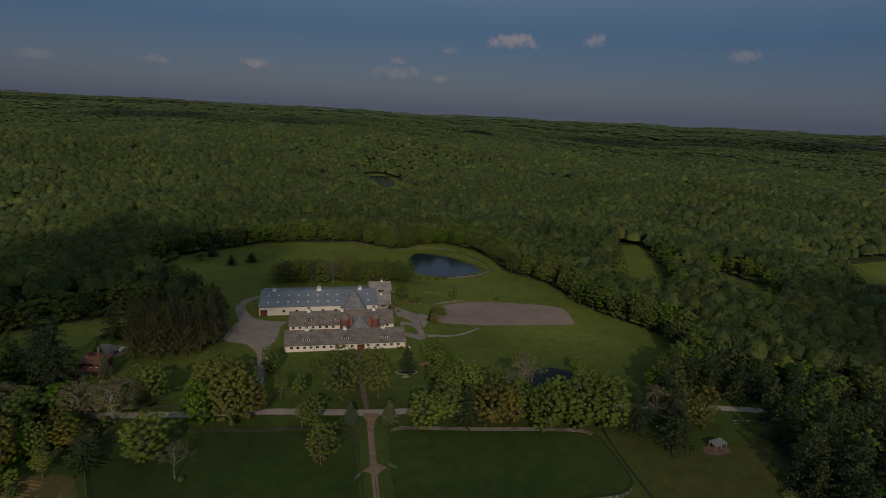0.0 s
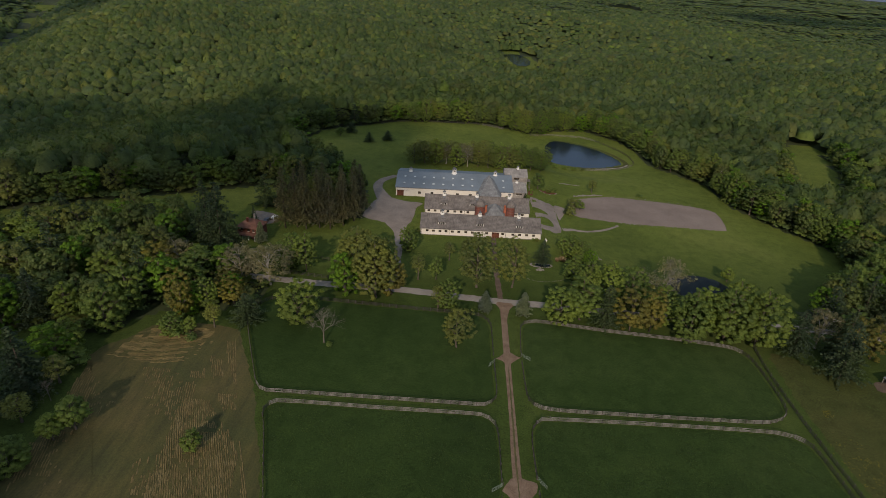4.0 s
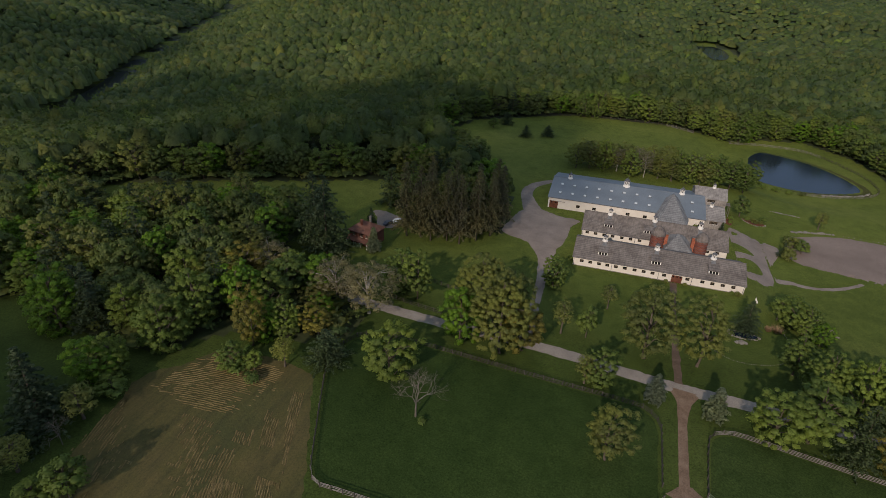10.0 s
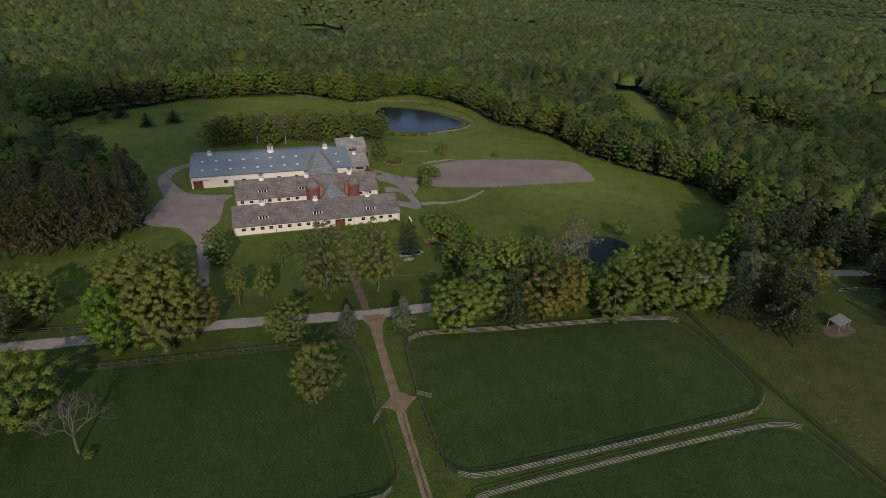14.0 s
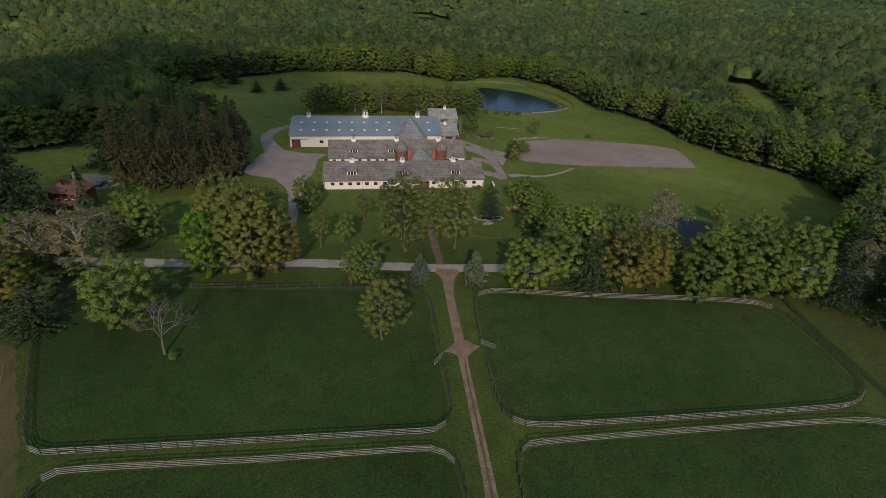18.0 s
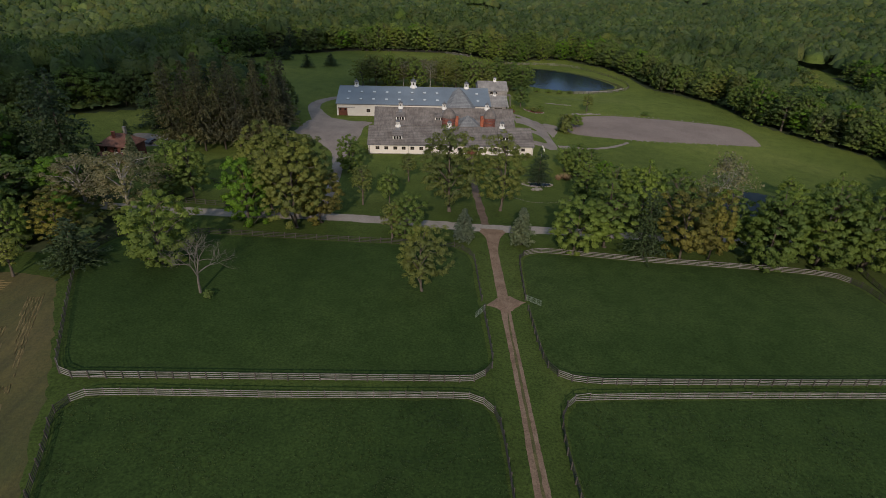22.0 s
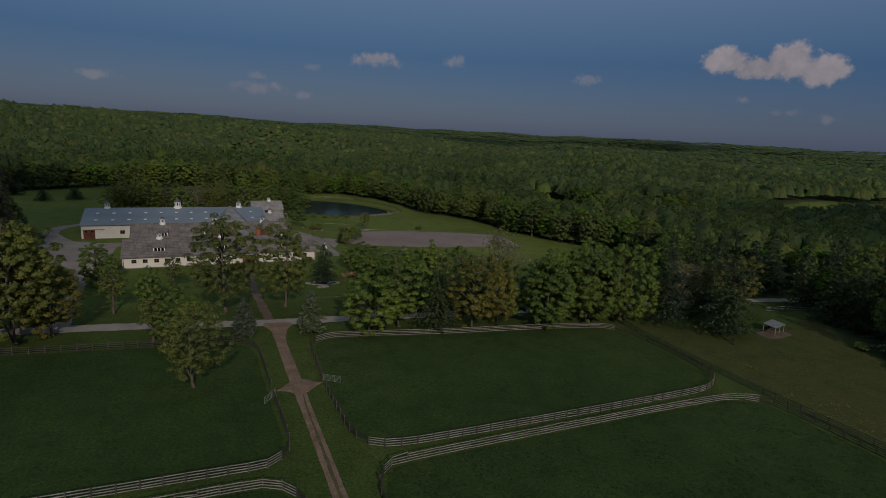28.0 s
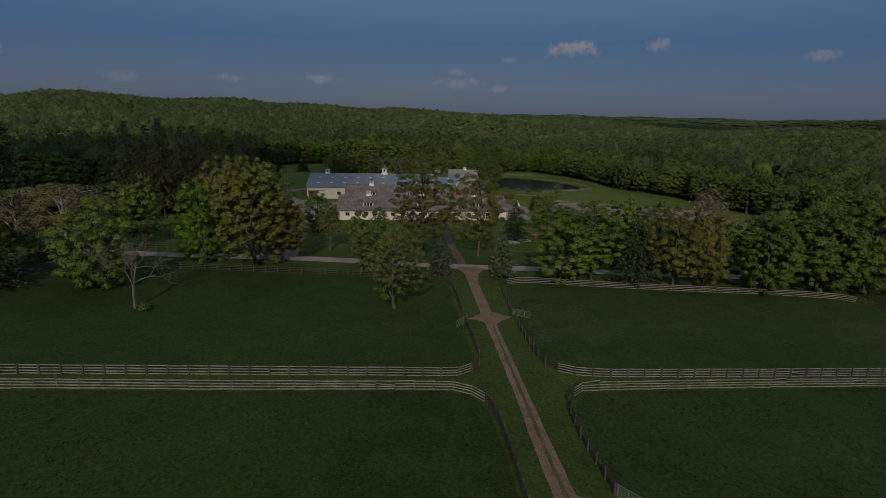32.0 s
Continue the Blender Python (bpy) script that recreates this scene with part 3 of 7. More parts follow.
def ground_z(x, y):
    x, y = np.asarray(x, float), np.asarray(y, float)
    s = ease(-40, 80, y)
    flat = 180 * np.tanh(x / 180)
    z = np.where(x >= 0, -(0.03 + 0.032 * s) * flat, -(0.048 - 0.025 * s) * flat)
    pad = 1 - ease(0, 14, rect_away(x, y, -52, 23, 57, 140))
    z = z * (1 - pad) + 0.9 * pad
    for cx, cy, rx, ry, level in PONDS:
        d = np.hypot((x - cx) / rx, (y - cy) / ry)
        near = 1 - ease(1.25, 1.9, d)
        z = z * (1 - near) + level * near
    r = np.hypot(x, y - 40)
    far = ease(260, 650, r)
    away = np.hypot(x, y + 120)
    # a broad wooded hill beyond the meadow, with a side valley falling west to the river
    hill = 31 * np.exp(-((((x + 330) / 310) ** 2 + ((y - 860) / 340) ** 2) ** 2))
    # the plateau behind the lake, the long ridge and its flat-topped end, the far uplands
    hill = hill + 24 * ease(965, 1260, y + 0.12 * np.abs(x)) * (1 - ease(200, 900, x))
    hill += 15 * ease(1500, 2800, y) * (1 - 0.5 * ease(0, 1500, x)) + 20 * ease(2000, 2900, away) * ease(300, 1200, x)
    across, along = x * 0.719 - (y + 120) * 0.695, x * 0.695 + (y + 120) * 0.719
    hill += 22 * np.exp(-((across / 210) ** 4)) * np.exp(-(((along - 2750) / 230) ** 2))
    hill += ease(3300, 4600, away) * (16 + 16 * (1 - ease(-1800, -600, x)))
    hill += 7 * np.sin(x / 190 + 1.1) * np.cos(y / 230 + 0.4) + 4 * np.sin(x / 97 - y / 130) + 3.5 * np.sin(x / 53 + y / 71)
    hill -= 26 * np.exp(-(((x - 95) / 170) ** 2 + ((y - 860) / 170) ** 2))
    hill -= 31 * np.exp(-(((x - 74) / 115) ** 2 + ((y - 680) / 130) ** 2))
    d = river_side(x, y)
    hill += 56 * ease(45, 430, d) * (1 - ease(1900, 3000, y))
    hill = hill * (1 - 0.85 * np.exp(-((d / 90) ** 2))) - 36 * np.exp(-((d / 95) ** 2))
    z = z * (1 - 0.6 * far) + far * hill
    z = z - 26 * ease(200, 330, r) * np.exp(-(((x + 330) / 150) ** 2 + ((y - 230) / 140) ** 2))
    basin = 1 - ease(0.95, 1.7, np.hypot((x - 94) / 52, (y - 880) / 98))
    return z * (1 - basin) + LAKE_LEVEL * basin


def gz(x, y):
    return float(ground_z(x, y))


def spread(fine0, fine1, step, low, high, grow=1.09):
    mid = list(np.arange(fine0, fine1 + 0.1, step))
    a, d = [], step
    while (a[-1] if a else fine1) < high:
        d *= grow
        a.append((a[-1] if a else mid[-1]) + d)
    b, d = [], step
    while (b[-1] if b else fine0) > low:
        d *= grow
        b.append((b[-1] if b else mid[0]) - d)
    return np.array(b[::-1] + mid + a)


def sheet(name, verts, faces, mat, mats=(), index=None, normals=None, tint=None):
    me = bpy.data.meshes.new(name)
    me.vertices.add(len(verts))
    me.vertices.foreach_set("co", np.asarray(verts, np.float32).ravel())
    faces = np.asarray(faces, np.int32)
    k = faces.shape[1]
    me.loops.add(faces.size)
    me.loops.foreach_set("vertex_index", faces.ravel())
    me.polygons.add(len(faces))
    me.polygons.foreach_set("loop_start", np.arange(0, faces.size, k, dtype=np.int32))
    me.polygons.foreach_set("loop_total", np.full(len(faces), k, np.int32))
    me.materials.append(mat)
    for m in mats:
        me.materials.append(m)
    if index is not None:
        me.polygons.foreach_set("material_index", np.asarray(index, np.int32))
    me.update(calc_edges=True)
    if tint is not None:
        me.attributes.new("tint", "FLOAT", "POINT").data.foreach_set("value", np.asarray(tint, np.float32))
    if normals is not None:
        me.shade_smooth()
        me.normals_split_custom_set_from_vertices(normals)
    return me


# open land: the farm, and clearings in the woods
FARM = [(-150, -160), (-150, -95), (-172, -78), (-205, -62), (-205, -39), (-188, -35), (-177, -29), (-161, -38), (-141, -33), (-127, -38), (-121, -29), (-115, -20), (-102, -19), (-93, -16), (-86, -10),
        (-86, 0), (-100, 6), (-100, 11), (-93, 12), (-96, 34),
        (-118, 34), (-118, 58), (-98, 60), (-62, 74), (-66, 110), (-92, 150), (-126, 186), (-114, 229), (-58, 273), (4, 279), (36, 268), (62, 284), (90, 292), (112, 268), (119, 240),
        (119, 207), (146, 172), (144, 137), (156, 113), (176, 78), (160, 35), (118, 14), (118, 5), (160, 2), (230, -18), (230, -26), (160, -9), (155, -20), (144, -36),
        (135, -50), (128, -63), (132, -81), (137, -110), (142, -160)]
CLEARINGS = [
    [(-240, 36), (-195, 28), (-150, 52), (-118, 76), (-116, 98), (-130, 100), (-165, 70), (-216, 50)],
    [(443, 219), (767, 264), (700, 160), (508, 100), (360, 125)],
    [(190, 150), (214, 196), (262, 297), (284, 292), (258, 214), (216, 140)],
    [(262, 128), (288, 126), (312, 168), (304, 204), (282, 184)],
    [(-126, 14), (-92, 14), (-92, 62), (-104, 78), (-124, 82), (-134, 60), (-130, 34)],
    [(-222, 28), (-190, 34), (-160, 54), (-140, 70), (-112, 82), (-98, 100), (-120, 108), (-160, 88), (-200, 68), (-232, 50)],
    [(-420, 1150), (-300, 1160), (-290, 1200), (-400, 1210)],
    [(300, 1900), (600, 1890), (620, 1980), (330, 1990)],
    [(82, 735), (64, 842), (54, 900), (60, 955), (90, 978), (114, 950), (124, 890), (122, 836), (108, 740)],
]


def wooded(x, y):
    x, y = np.asarray(x, float), np.asarray(y, float)
    open_land = inside(x, y, FARM)
    for poly in CLEARINGS:
        open_land |= inside(x, y, poly)
    open_land |= (y < -160) & (np.abs(x) < 140)
    open_land |= np.abs(river_side(x, y)) < 14
    return ~open_land


gx, gy = spread(-176, 196, 3.0, -5200, 5600), spread(-150, 290, 3.0, -2200, 6000)
GX, GY = np.meshgrid(gx, gy)
GZ = ground_z(GX, GY)
nx, ny = len(gx), len(gy)
idx = np.arange(nx * ny).reshape(ny, nx)
quads = np.stack([idx[:-1, :-1], idx[:-1, 1:], idx[1:, 1:], idx[1:, :-1]], -1).reshape(-1, 4)
mid_x, mid_y = (GX[:-1, :-1] + GX[1:, 1:]) / 2, (GY[:-1, :-1] + GY[1:, 1:]) / 2
which = wooded(mid_x, mid_y).astype(int).ravel()
ground = new("ground", sheet("ground", np.stack([GX, GY, GZ], -1).reshape(-1, 3), quads, GRASS, (FOREST_FLOOR,), which))
ground.data.shade_smooth()
tagged(ground, "mown green grass running out into dark woodland floor and hills", "ground", kind="structure")


def smooth_line(points, step=2.0, closed=False):
    """A Catmull-Rom line through the points, as an array."""
    p = [np.array(q, float) for q in points]
    n = len(p)
    segs = n if closed else n - 1
    rows_ = []
    for i in range(segs):
        a = p[(i - 1) % n] if closed or i else p[0] * 2 - p[1]
        b, c = p[i], p[(i + 1) % n]
        d = p[(i + 2) % n] if closed or i + 2 < n else c * 2 - b
        k = max(1, int(round(np.linalg.norm(c - b) / step)))
        for s in np.arange(k) / k:
            rows_.append(0.5 * (2 * b + (c - a) * s + (2 * a - 5 * b + 4 * c - d) * s**2 + (3 * b - a - 3 * c + d) * s**3))
    if not closed:
        rows_.append(p[-1])
    return np.array(rows_)


def ribbon(name, points, width, mat, lift=0.06, across=4, ragged=0.12, step=1.2, seed=1):
    """A strip of road or track laid on the ground. width: one number, or one for each point."""
    rng = np.random.default_rng(seed)
    line = smooth_line(points, step)
    if isinstance(width, (int, float)):
        w = np.full(len(line), width)
    else:
        near = [int(np.argmin(np.hypot(*(line - np.array(p, float)).T))) for p in points]
        w = np.interp(np.arange(len(line)), near, width)
    d = np.gradient(line, axis=0)
    d /= np.linalg.norm(d, axis=1)[:, None]
    side = np.stack([-d[:, 1], d[:, 0]], -1)
    verts = []
    for i, c in enumerate(line):
        for k in range(across + 1):
            u = k / across - 0.5
            edge = ragged * rng.normal() if k in (0, across) else 0
            q = c + side[i] * (u * w[i] + edge)
            verts.append((q[0], q[1], gz(*q) + lift - (0.05 if k in (0, across) else 0)))
    m = across + 1
    faces = [(i * m + k, (i + 1) * m + k, (i + 1) * m + k + 1, i * m + k + 1) for i in range(len(line) - 1) for k in range(across)]
    me = bpy.data.meshes.new(name)
    me.from_pydata(verts, [], [f[::-1] for f in faces])
    me.materials.append(mat)
    me.shade_smooth()
    return new(name, me)


def patch(name, outline, mat, lift=0.05, ragged=0.3, rings=12, level=None, step=1.5, seed=2):
    """A surface inside a closed outline, laid on the ground or level."""
    rng = np.random.default_rng(seed)
    line = smooth_line(outline, step, True)
    line = line + rng.normal(size=line.shape) * ragged * 0.5
    c = line.mean(0)
    n = len(line)
    verts, faces = [(*c, (gz(*c) if level is None else level) + lift)], []
    for k in range(1, rings + 1):
        for q in line:
            p = c + (q - c) * k / rings
            verts.append((*p, (gz(*p) if level is None else level) + lift - (0.08 if k == rings and level is None else 0)))
    for i in range(n):
        faces.append((0, 1 + i, 1 + (i + 1) % n))
        for k in range(rings - 1):
            a, b = 1 + k * n + i, 1 + k * n + (i + 1) % n
            faces.append((a, a + n, b + n, b))
    me = bpy.data.meshes.new(name)
    me.from_pydata(verts, [], faces)
    me.materials.append(mat)
    me.shade_smooth()
    bm_ = bmesh.new()
    bm_.from_mesh(me)
    bm_.normal_update()
    bmesh.ops.reverse_faces(bm_, faces=[f for f in bm_.faces if f.normal.z < 0])
    bm_.to_mesh(me)
    bm_.free()
    return new(name, me)


# paddocks, hay field, pasture
TL_LINE = [(-4.8, -33), (-4.8, -47), (-5.6, -50.7), (-8.6, -53.6), (-14, -53.9), (-37.7, -54.6), (-66, -55.3), (-70.5, -55.2), (-73.2, -53), (-76.8, -45), (-85, -25), (-86.5, -18), (-84, -9),
           (-77, -5.6), (-67, -5.2), (-38, -6.2), (-12, -6.6), (-7.4, -7.8), (-5, -11.4), (-4.7, -16), (-4.8, -29.6)]
BL_LINE = [(-6.0, -85), (-6.2, -95), (-9, -99.5), (-14, -100.5), (-46, -101.5), (-54, -100.5), (-58, -96), (-66, -70), (-68.3, -63.5), (-67.6, -60.6), (-64, -58.9), (-37, -58.4), (-13, -57.6),
           (-9, -58), (-6.4, -60), (-5.4, -65), (-5.6, -80)]
TR_LINE = [(4.1, -28.8), (4.7, -21), (5.4, -14), (6.3, -10.6), (9.4, -8.5), (14.5, -8.1), (36, -10.6), (58.7, -12.4), (75.5, -14.6), (81, -17.5), (82.8, -24), (82.2, -42), (80, -48.5), (75, -51.6), (66, -52.7),
           (20.3, -53.6), (10, -53.4), (6.2, -52.2), (4.3, -49.5), (3.9, -44), (4.0, -32.6)]
BR_LINE = [(3.1, -78.2), (3.2, -68), (4, -61.8), (6, -58.5), (10, -57.3), (40, -56.3), (68, -56), (75.5, -56.6), (80, -58.8), (81.6, -64), (81.6, -84), (80, -93), (77, -97.6), (71, -99.3), (54, -100), (14, -101), (6, -99),
           (3.4, -95), (3.1, -82.6)]
THIRD_R = [(3.4, -150), (3.4, -112), (5, -107), (10, -104.6), (40, -104.4), (59, -103.8), (72, -103.3), (77, -104.4), (79.4, -108), (79.6, -150)]
THIRD_L = [(-7, -150), (-7, -112), (-8.6, -107), (-14, -104.8), (-44, -105.3), (-50, -107), (-52, -112), (-45, -150)]
LANE_LINE = [(88, -11.4), (86.2, -20), (84.8, -32), (84, -53.6), (84.3, -85), (83.4, -107), (82, -150)]
TL_LINE, BL_LINE, TR_LINE, BR_LINE, THIRD_R, THIRD_L = ([(x, y - 0.8) for x, y in line] for line in (TL_LINE, BL_LINE, TR_LINE, BR_LINE, THIRD_R, THIRD_L))
for nm, line, sd in (("paddock_1", TL_LINE, 3), ("paddock_2", BL_LINE, 4), ("paddock_3", TR_LINE, 5), ("paddock_4", BR_LINE, 6)):
    tagged(patch(nm, line, PADDOCK, 0.04, 0.2, 24, seed=sd), "dark green grazed paddock grass inside rail fence", "paddock", kind="structure")
HAY_OUT = [(-59, -160), (-59, -99), (-69, -66), (-74, -53), (-84, -33), (-88, -27), (-100, -25.5), (-112, -27), (-118, -35), (-124, -43), (-122, -55), (-119, -75), (-118, -95), (-120, -160)]
tagged(patch("hay_field", HAY_OUT, HAY, 0.05, 0.5, 24, seed=7), "cut hay field with pale raked windrows", "field", kind="structure")
PASTURE_OUT = [(86, -150), (86.5, -100), (86.8, -54), (88, -32), (91, -16), (100, -20), (112, -27), (126, -30), (142, -25), (150, -22), (141, -37), (133, -51), (126.5, -64), (130, -82), (135, -110), (138, -150)]
tagged(patch("pasture", PASTURE_OUT, PASTURE, 0.045, 0.6, 20, seed=8), "dry reddish brown and green pasture with yellow flowers", "pasture", kind="structure")

# roads, tracks, yards
tagged(ribbon("road", [(-150, 12), (-110, 9), (-88, 6.8), (-64, 5.9), (-38, 6.2), (-15, 4.6), (0, 3.4), (17, 3.6), (60, 2), (118, 1), (155, -5), (190, -14), (260, -34)], 4.3, ROADBED, 0.07, seed=11), "pale grey gravel country road", "road", kind="structure")
tagged(ribbon("driveway", [(1.2, 3.0), (0.9, -2), (0.2, -10), (-0.3, -29), (-0.6, -40), (-1.1, -60), (-1.6, -75), (-1.8, -100), (-1.8, -150)], [8.5, 3.4, 2.1, 2.2, 1.8, 1.8, 2.2, 2.3, 2.3], DIRT, 0.075, 6, 0.03, 0.8, seed=12), "brown dirt farm track with grass along its middle", "driveway", kind="structure")
tagged(ribbon("track_crown", [(-0.1, -34), (-0.5, -40), (-1.0, -58), (-1.5, -74), (-1.8, -100)], [0.35, 0.75, 0.9, 0.9, 0.8], DRY_GRASS, 0.1, 2, 0.08, seed=13), "dry grass strip between the wheel ruts", "track", kind="structure")
tagged(patch("gate_apron", [(-4.4, -31.6), (-2.4, -30.4), (-1, -28.2), (0.8, -28.0), (2.0, -29.6), (4.2, -30.4), (2.2, -31.8), (0.8, -33.6), (-1.2, -33.6), (-2.2, -32.6)], DIRT, 0.085, 0.4, 5, seed=14), "bare trodden dirt between the two gates", "dirt", kind="structure")
tagged(patch("gate_apron", [(-5.4, -83), (-3, -79.5), (-1, -79), (3, -80.4), (1.8, -84), (-1, -86)], DIRT, 0.085, 0.4, 5, seed=15), "bare trodden dirt between the lower gates", "dirt", kind="structure")
tagged(ribbon("brick_walk", [(0.0, 5.4), (-0.3, 16), (-0.4, 30), (-0.2, 45), (0.2, 58)], 2.1, WALK, 0.06, 4, seed=16), "reddish brown gravel walk to the barn door", "path", kind="structure")
tagged(ribbon("yard_lane", [(-41, 8), (-41.5, 20), (-41.8, 34), (-42.5, 48), (-43.5, 60), (-46, 72)], [3.6, 3.0, 3.0, 3.4, 5.5, 12], GRAVEL, 0.065, 4, seed=17), "grey gravel lane up to the barn yard", "road", kind="structure")
tagged(patch("barn_yard", [(-46, 66), (-40.5, 68), (-38, 79), (-37.6, 90), (-34.5, 96), (-37, 98), (-44, 99), (-49, 101.5), (-56, 104), (-60, 97), (-62, 86), (-63, 75.5), (-58, 72), (-52, 70)], GRAVEL, 0.075, 0.4, 10, seed=18), "grey gravel barn yard", "yard", kind="structure")
tagged(ribbon("yard_spur", [(-54, 98), (-58, 108), (-61, 118), (-60, 128), (-55, 136), (-50, 140)], [9, 6.5, 5, 4.5, 4, 2.5], GRAVEL, 0.06, 4, seed=19), "worn gravel spur behind the long barn", "road", kind="structure")
tagged(patch("riding_arena", [(46, 99), (58, 96.5), (80, 96), (102, 97.5), (124, 98), (128.5, 103), (131, 116), (130, 127), (116, 132), (96, 134), (72, 134), (52, 125), (47, 120), (45.5, 108)], ARENA, 0.08, 0.5, 14, seed=20), "pinkish brown sand riding arena", "arena", kind="structure")
tagged(patch("east_yard", [(23.4, 113.5), (29.4, 112.6), (35.7, 112), (42, 108.4), (40, 99), (37, 90.7), (35.8, 82), (37, 77.5), (31.7, 70.4), (28.7, 71.2), (23.8, 72.5), (23.4, 79), (23.2, 86.2), (23.2, 97.5)], GRAVEL, 0.07, 0.3, 8, seed=21), "pinkish grey gravel drive by the barns", "drive", kind="structure")
tagged(ribbon("east_path", [(34, 78), (41, 79.6), (45, 79.2), (51, 80.2), (60, 85), (67, 91.5)], [3.8, 2.8, 2.2, 1.8, 1.6, 1.3], GRAVEL, 0.06, 4, seed=22), "worn gravel path toward the riding arena", "path", kind="structure")
for nm, line, lv, sd in (("pond", POND_OUTLINE, -6.5, 23), ("small_pond", SMALL_POND, -3.5, 24)):
    tagged(patch(nm, line, WATER if nm == "pond" else RIVER, 0.0, 0.3, 8, lv, seed=sd), "dark blue still pond water", "pond", kind="structure")
tagged(patch("lake", LAKE_OUTLINE, WATER, 0.0, 1.0, 6, LAKE_LEVEL + 0.6, 6.0, seed=25), "distant dark lake among woods", "lake", kind="structure")
rv = [(-505 - 335 * s + 0, 310 + 630 * s) for s in (-0.9, -0.4, 0, 0.5, 1.0, 1.6, 2.2)]
tagged(ribbon("river", rv, 38.0, RIVER, 1.0, 4, 2.0, 15.0, seed=26), "dark river in a wooded valley", "river", kind="structure")
tagged(ribbon("pond_bank", [(56, 263), (70, 261), (84, 251), (96, 235), (103, 216), (101, 205), (90, 199), (76, 195), (58, 195)], [1.2, 1.8, 2, 2.6, 3.5, 4, 3, 2, 1.2], PASTURE, 0.07, 3, 0.3, seed=27), "tan worn bank along the pond", "bank", kind="structure")

# ---- buildings ----
PAD = 0.9


def wall_run(x0, x1, y0, y1, z0, z1, holes):
    """A wall along x, with openings (x, width, sill, head) right through it."""
    xs = sorted({x0, x1} | {round(c - w / 2, 4) for c, w, _, _ in holes} | {round(c + w / 2, 4) for c, w, _, _ in holes})
    zs = sorted({z0, z1} | {s for _, _, s, _ in holes} | {h for _, _, _, h in holes})

    def solid(i, j):
        x, z = (xs[i] + xs[i + 1]) / 2, (zs[j] + zs[j + 1]) / 2
        return not any(abs(x - c) < w / 2 and s < z < h for c, w, s, h in holes)

    return Shape().lattice(xs, zs, solid, y0, y1)


def window_meshes(w, h, cols, rows_):
    """Frame with glazing bars in one piece, a sill, and one pane."""
    t, g = 0.06, 0.025
    iw, ih = w - 2 * t, h - 2 * t
    xs, zs = [-w / 2, -w / 2 + t], [0, t]
    for c in range(1, cols):
        xs += [-iw / 2 + iw * c / cols - g, -iw / 2 + iw * c / cols + g]
    for r in range(1, rows_):
        zs += [t + ih * r / rows_ - g, t + ih * r / rows_ + g]
    xs += [w / 2 - t, w / 2]
    zs += [h - t, h]
    f = Shape().lattice(xs, zs, lambda i, j: i % 2 == 0 or j % 2 == 0, -0.06, 0.05)
    sill = Shape().box(-w / 2 - 0.08, w / 2 + 0.08, -0.2, -0.062, -0.08, 0.02)
    p = Shape().box(-iw / cols / 2, iw / cols / 2, 0.0, 0.015, 0, ih / rows_)
    spots = [(-iw / 2 + iw * (c + 0.5) / cols, t + ih * r / rows_) for c in range(cols) for r in range(rows_)]
    return f.mesh("window", SASH_PAINT), p.mesh("pane", WINDOW_GLASS), spots, sill.mesh("sill", TRIM)


WIN = window_meshes(1.3, 1.1, 2, 2)
LONG_WIN = window_meshes(1.5, 1.3, 2, 2)
SASH = window_meshes(1.0, 1.4, 2, 2)


def add_window(kit, parent, x, y, z, turn=0.0):
    frame_mesh, pane_mesh, spots, sill_mesh = kit
    w = part("window", frame_mesh, None, parent, at=pose(x, y, z, 0, 0, turn))
    for px, pz in spots:
        part("pane", pane_mesh, None, w, at=pose(px, 0, pz))
    part("sill", sill_mesh, None, w)
    return w


def roof_slope(x0, x1, profile, thick=0.22):
    """A roof side: a profile of (y, z) from eave to ridge, swept along x."""
    s = Shape()
    n = len(profile)
    verts = [(x, y, z + dz) for x in (x0, x1) for dz in (0, -thick) for y, z in profile]
    faces = []
    for i in range(n - 1):
        faces += [(i, i + 1, 2 * n + i + 1, 2 * n + i), (n + i, 3 * n + i, 3 * n + i + 1, n + i + 1),
                  (i, n + i, n + i + 1, i + 1), (2 * n + i, 2 * n + i + 1, 3 * n + i + 1, 3 * n + i)]
    faces += [(0, 2 * n, 3 * n, n), (n - 1, 2 * n - 1, 4 * n - 1, 3 * n - 1)]
    return s.add(verts, faces)


def gable(x, t, profile_f, profile_b, z0):
    """An end wall under the roof's outline."""
    out = [(profile_f[0][0], z0)] + list(profile_f) + list(reversed(profile_b))[1:] + [(profile_b[0][0], z0)]
    n = len(out)
    return Shape().add([(x, y, z) for y, z in out] + [(x + t, y, z) for y, z in out],
                       [tuple(range(n)), tuple(range(n, 2 * n))[::-1]] + [(i, i + n, (i + 1) % n + n, (i + 1) % n) for i in range(n)])


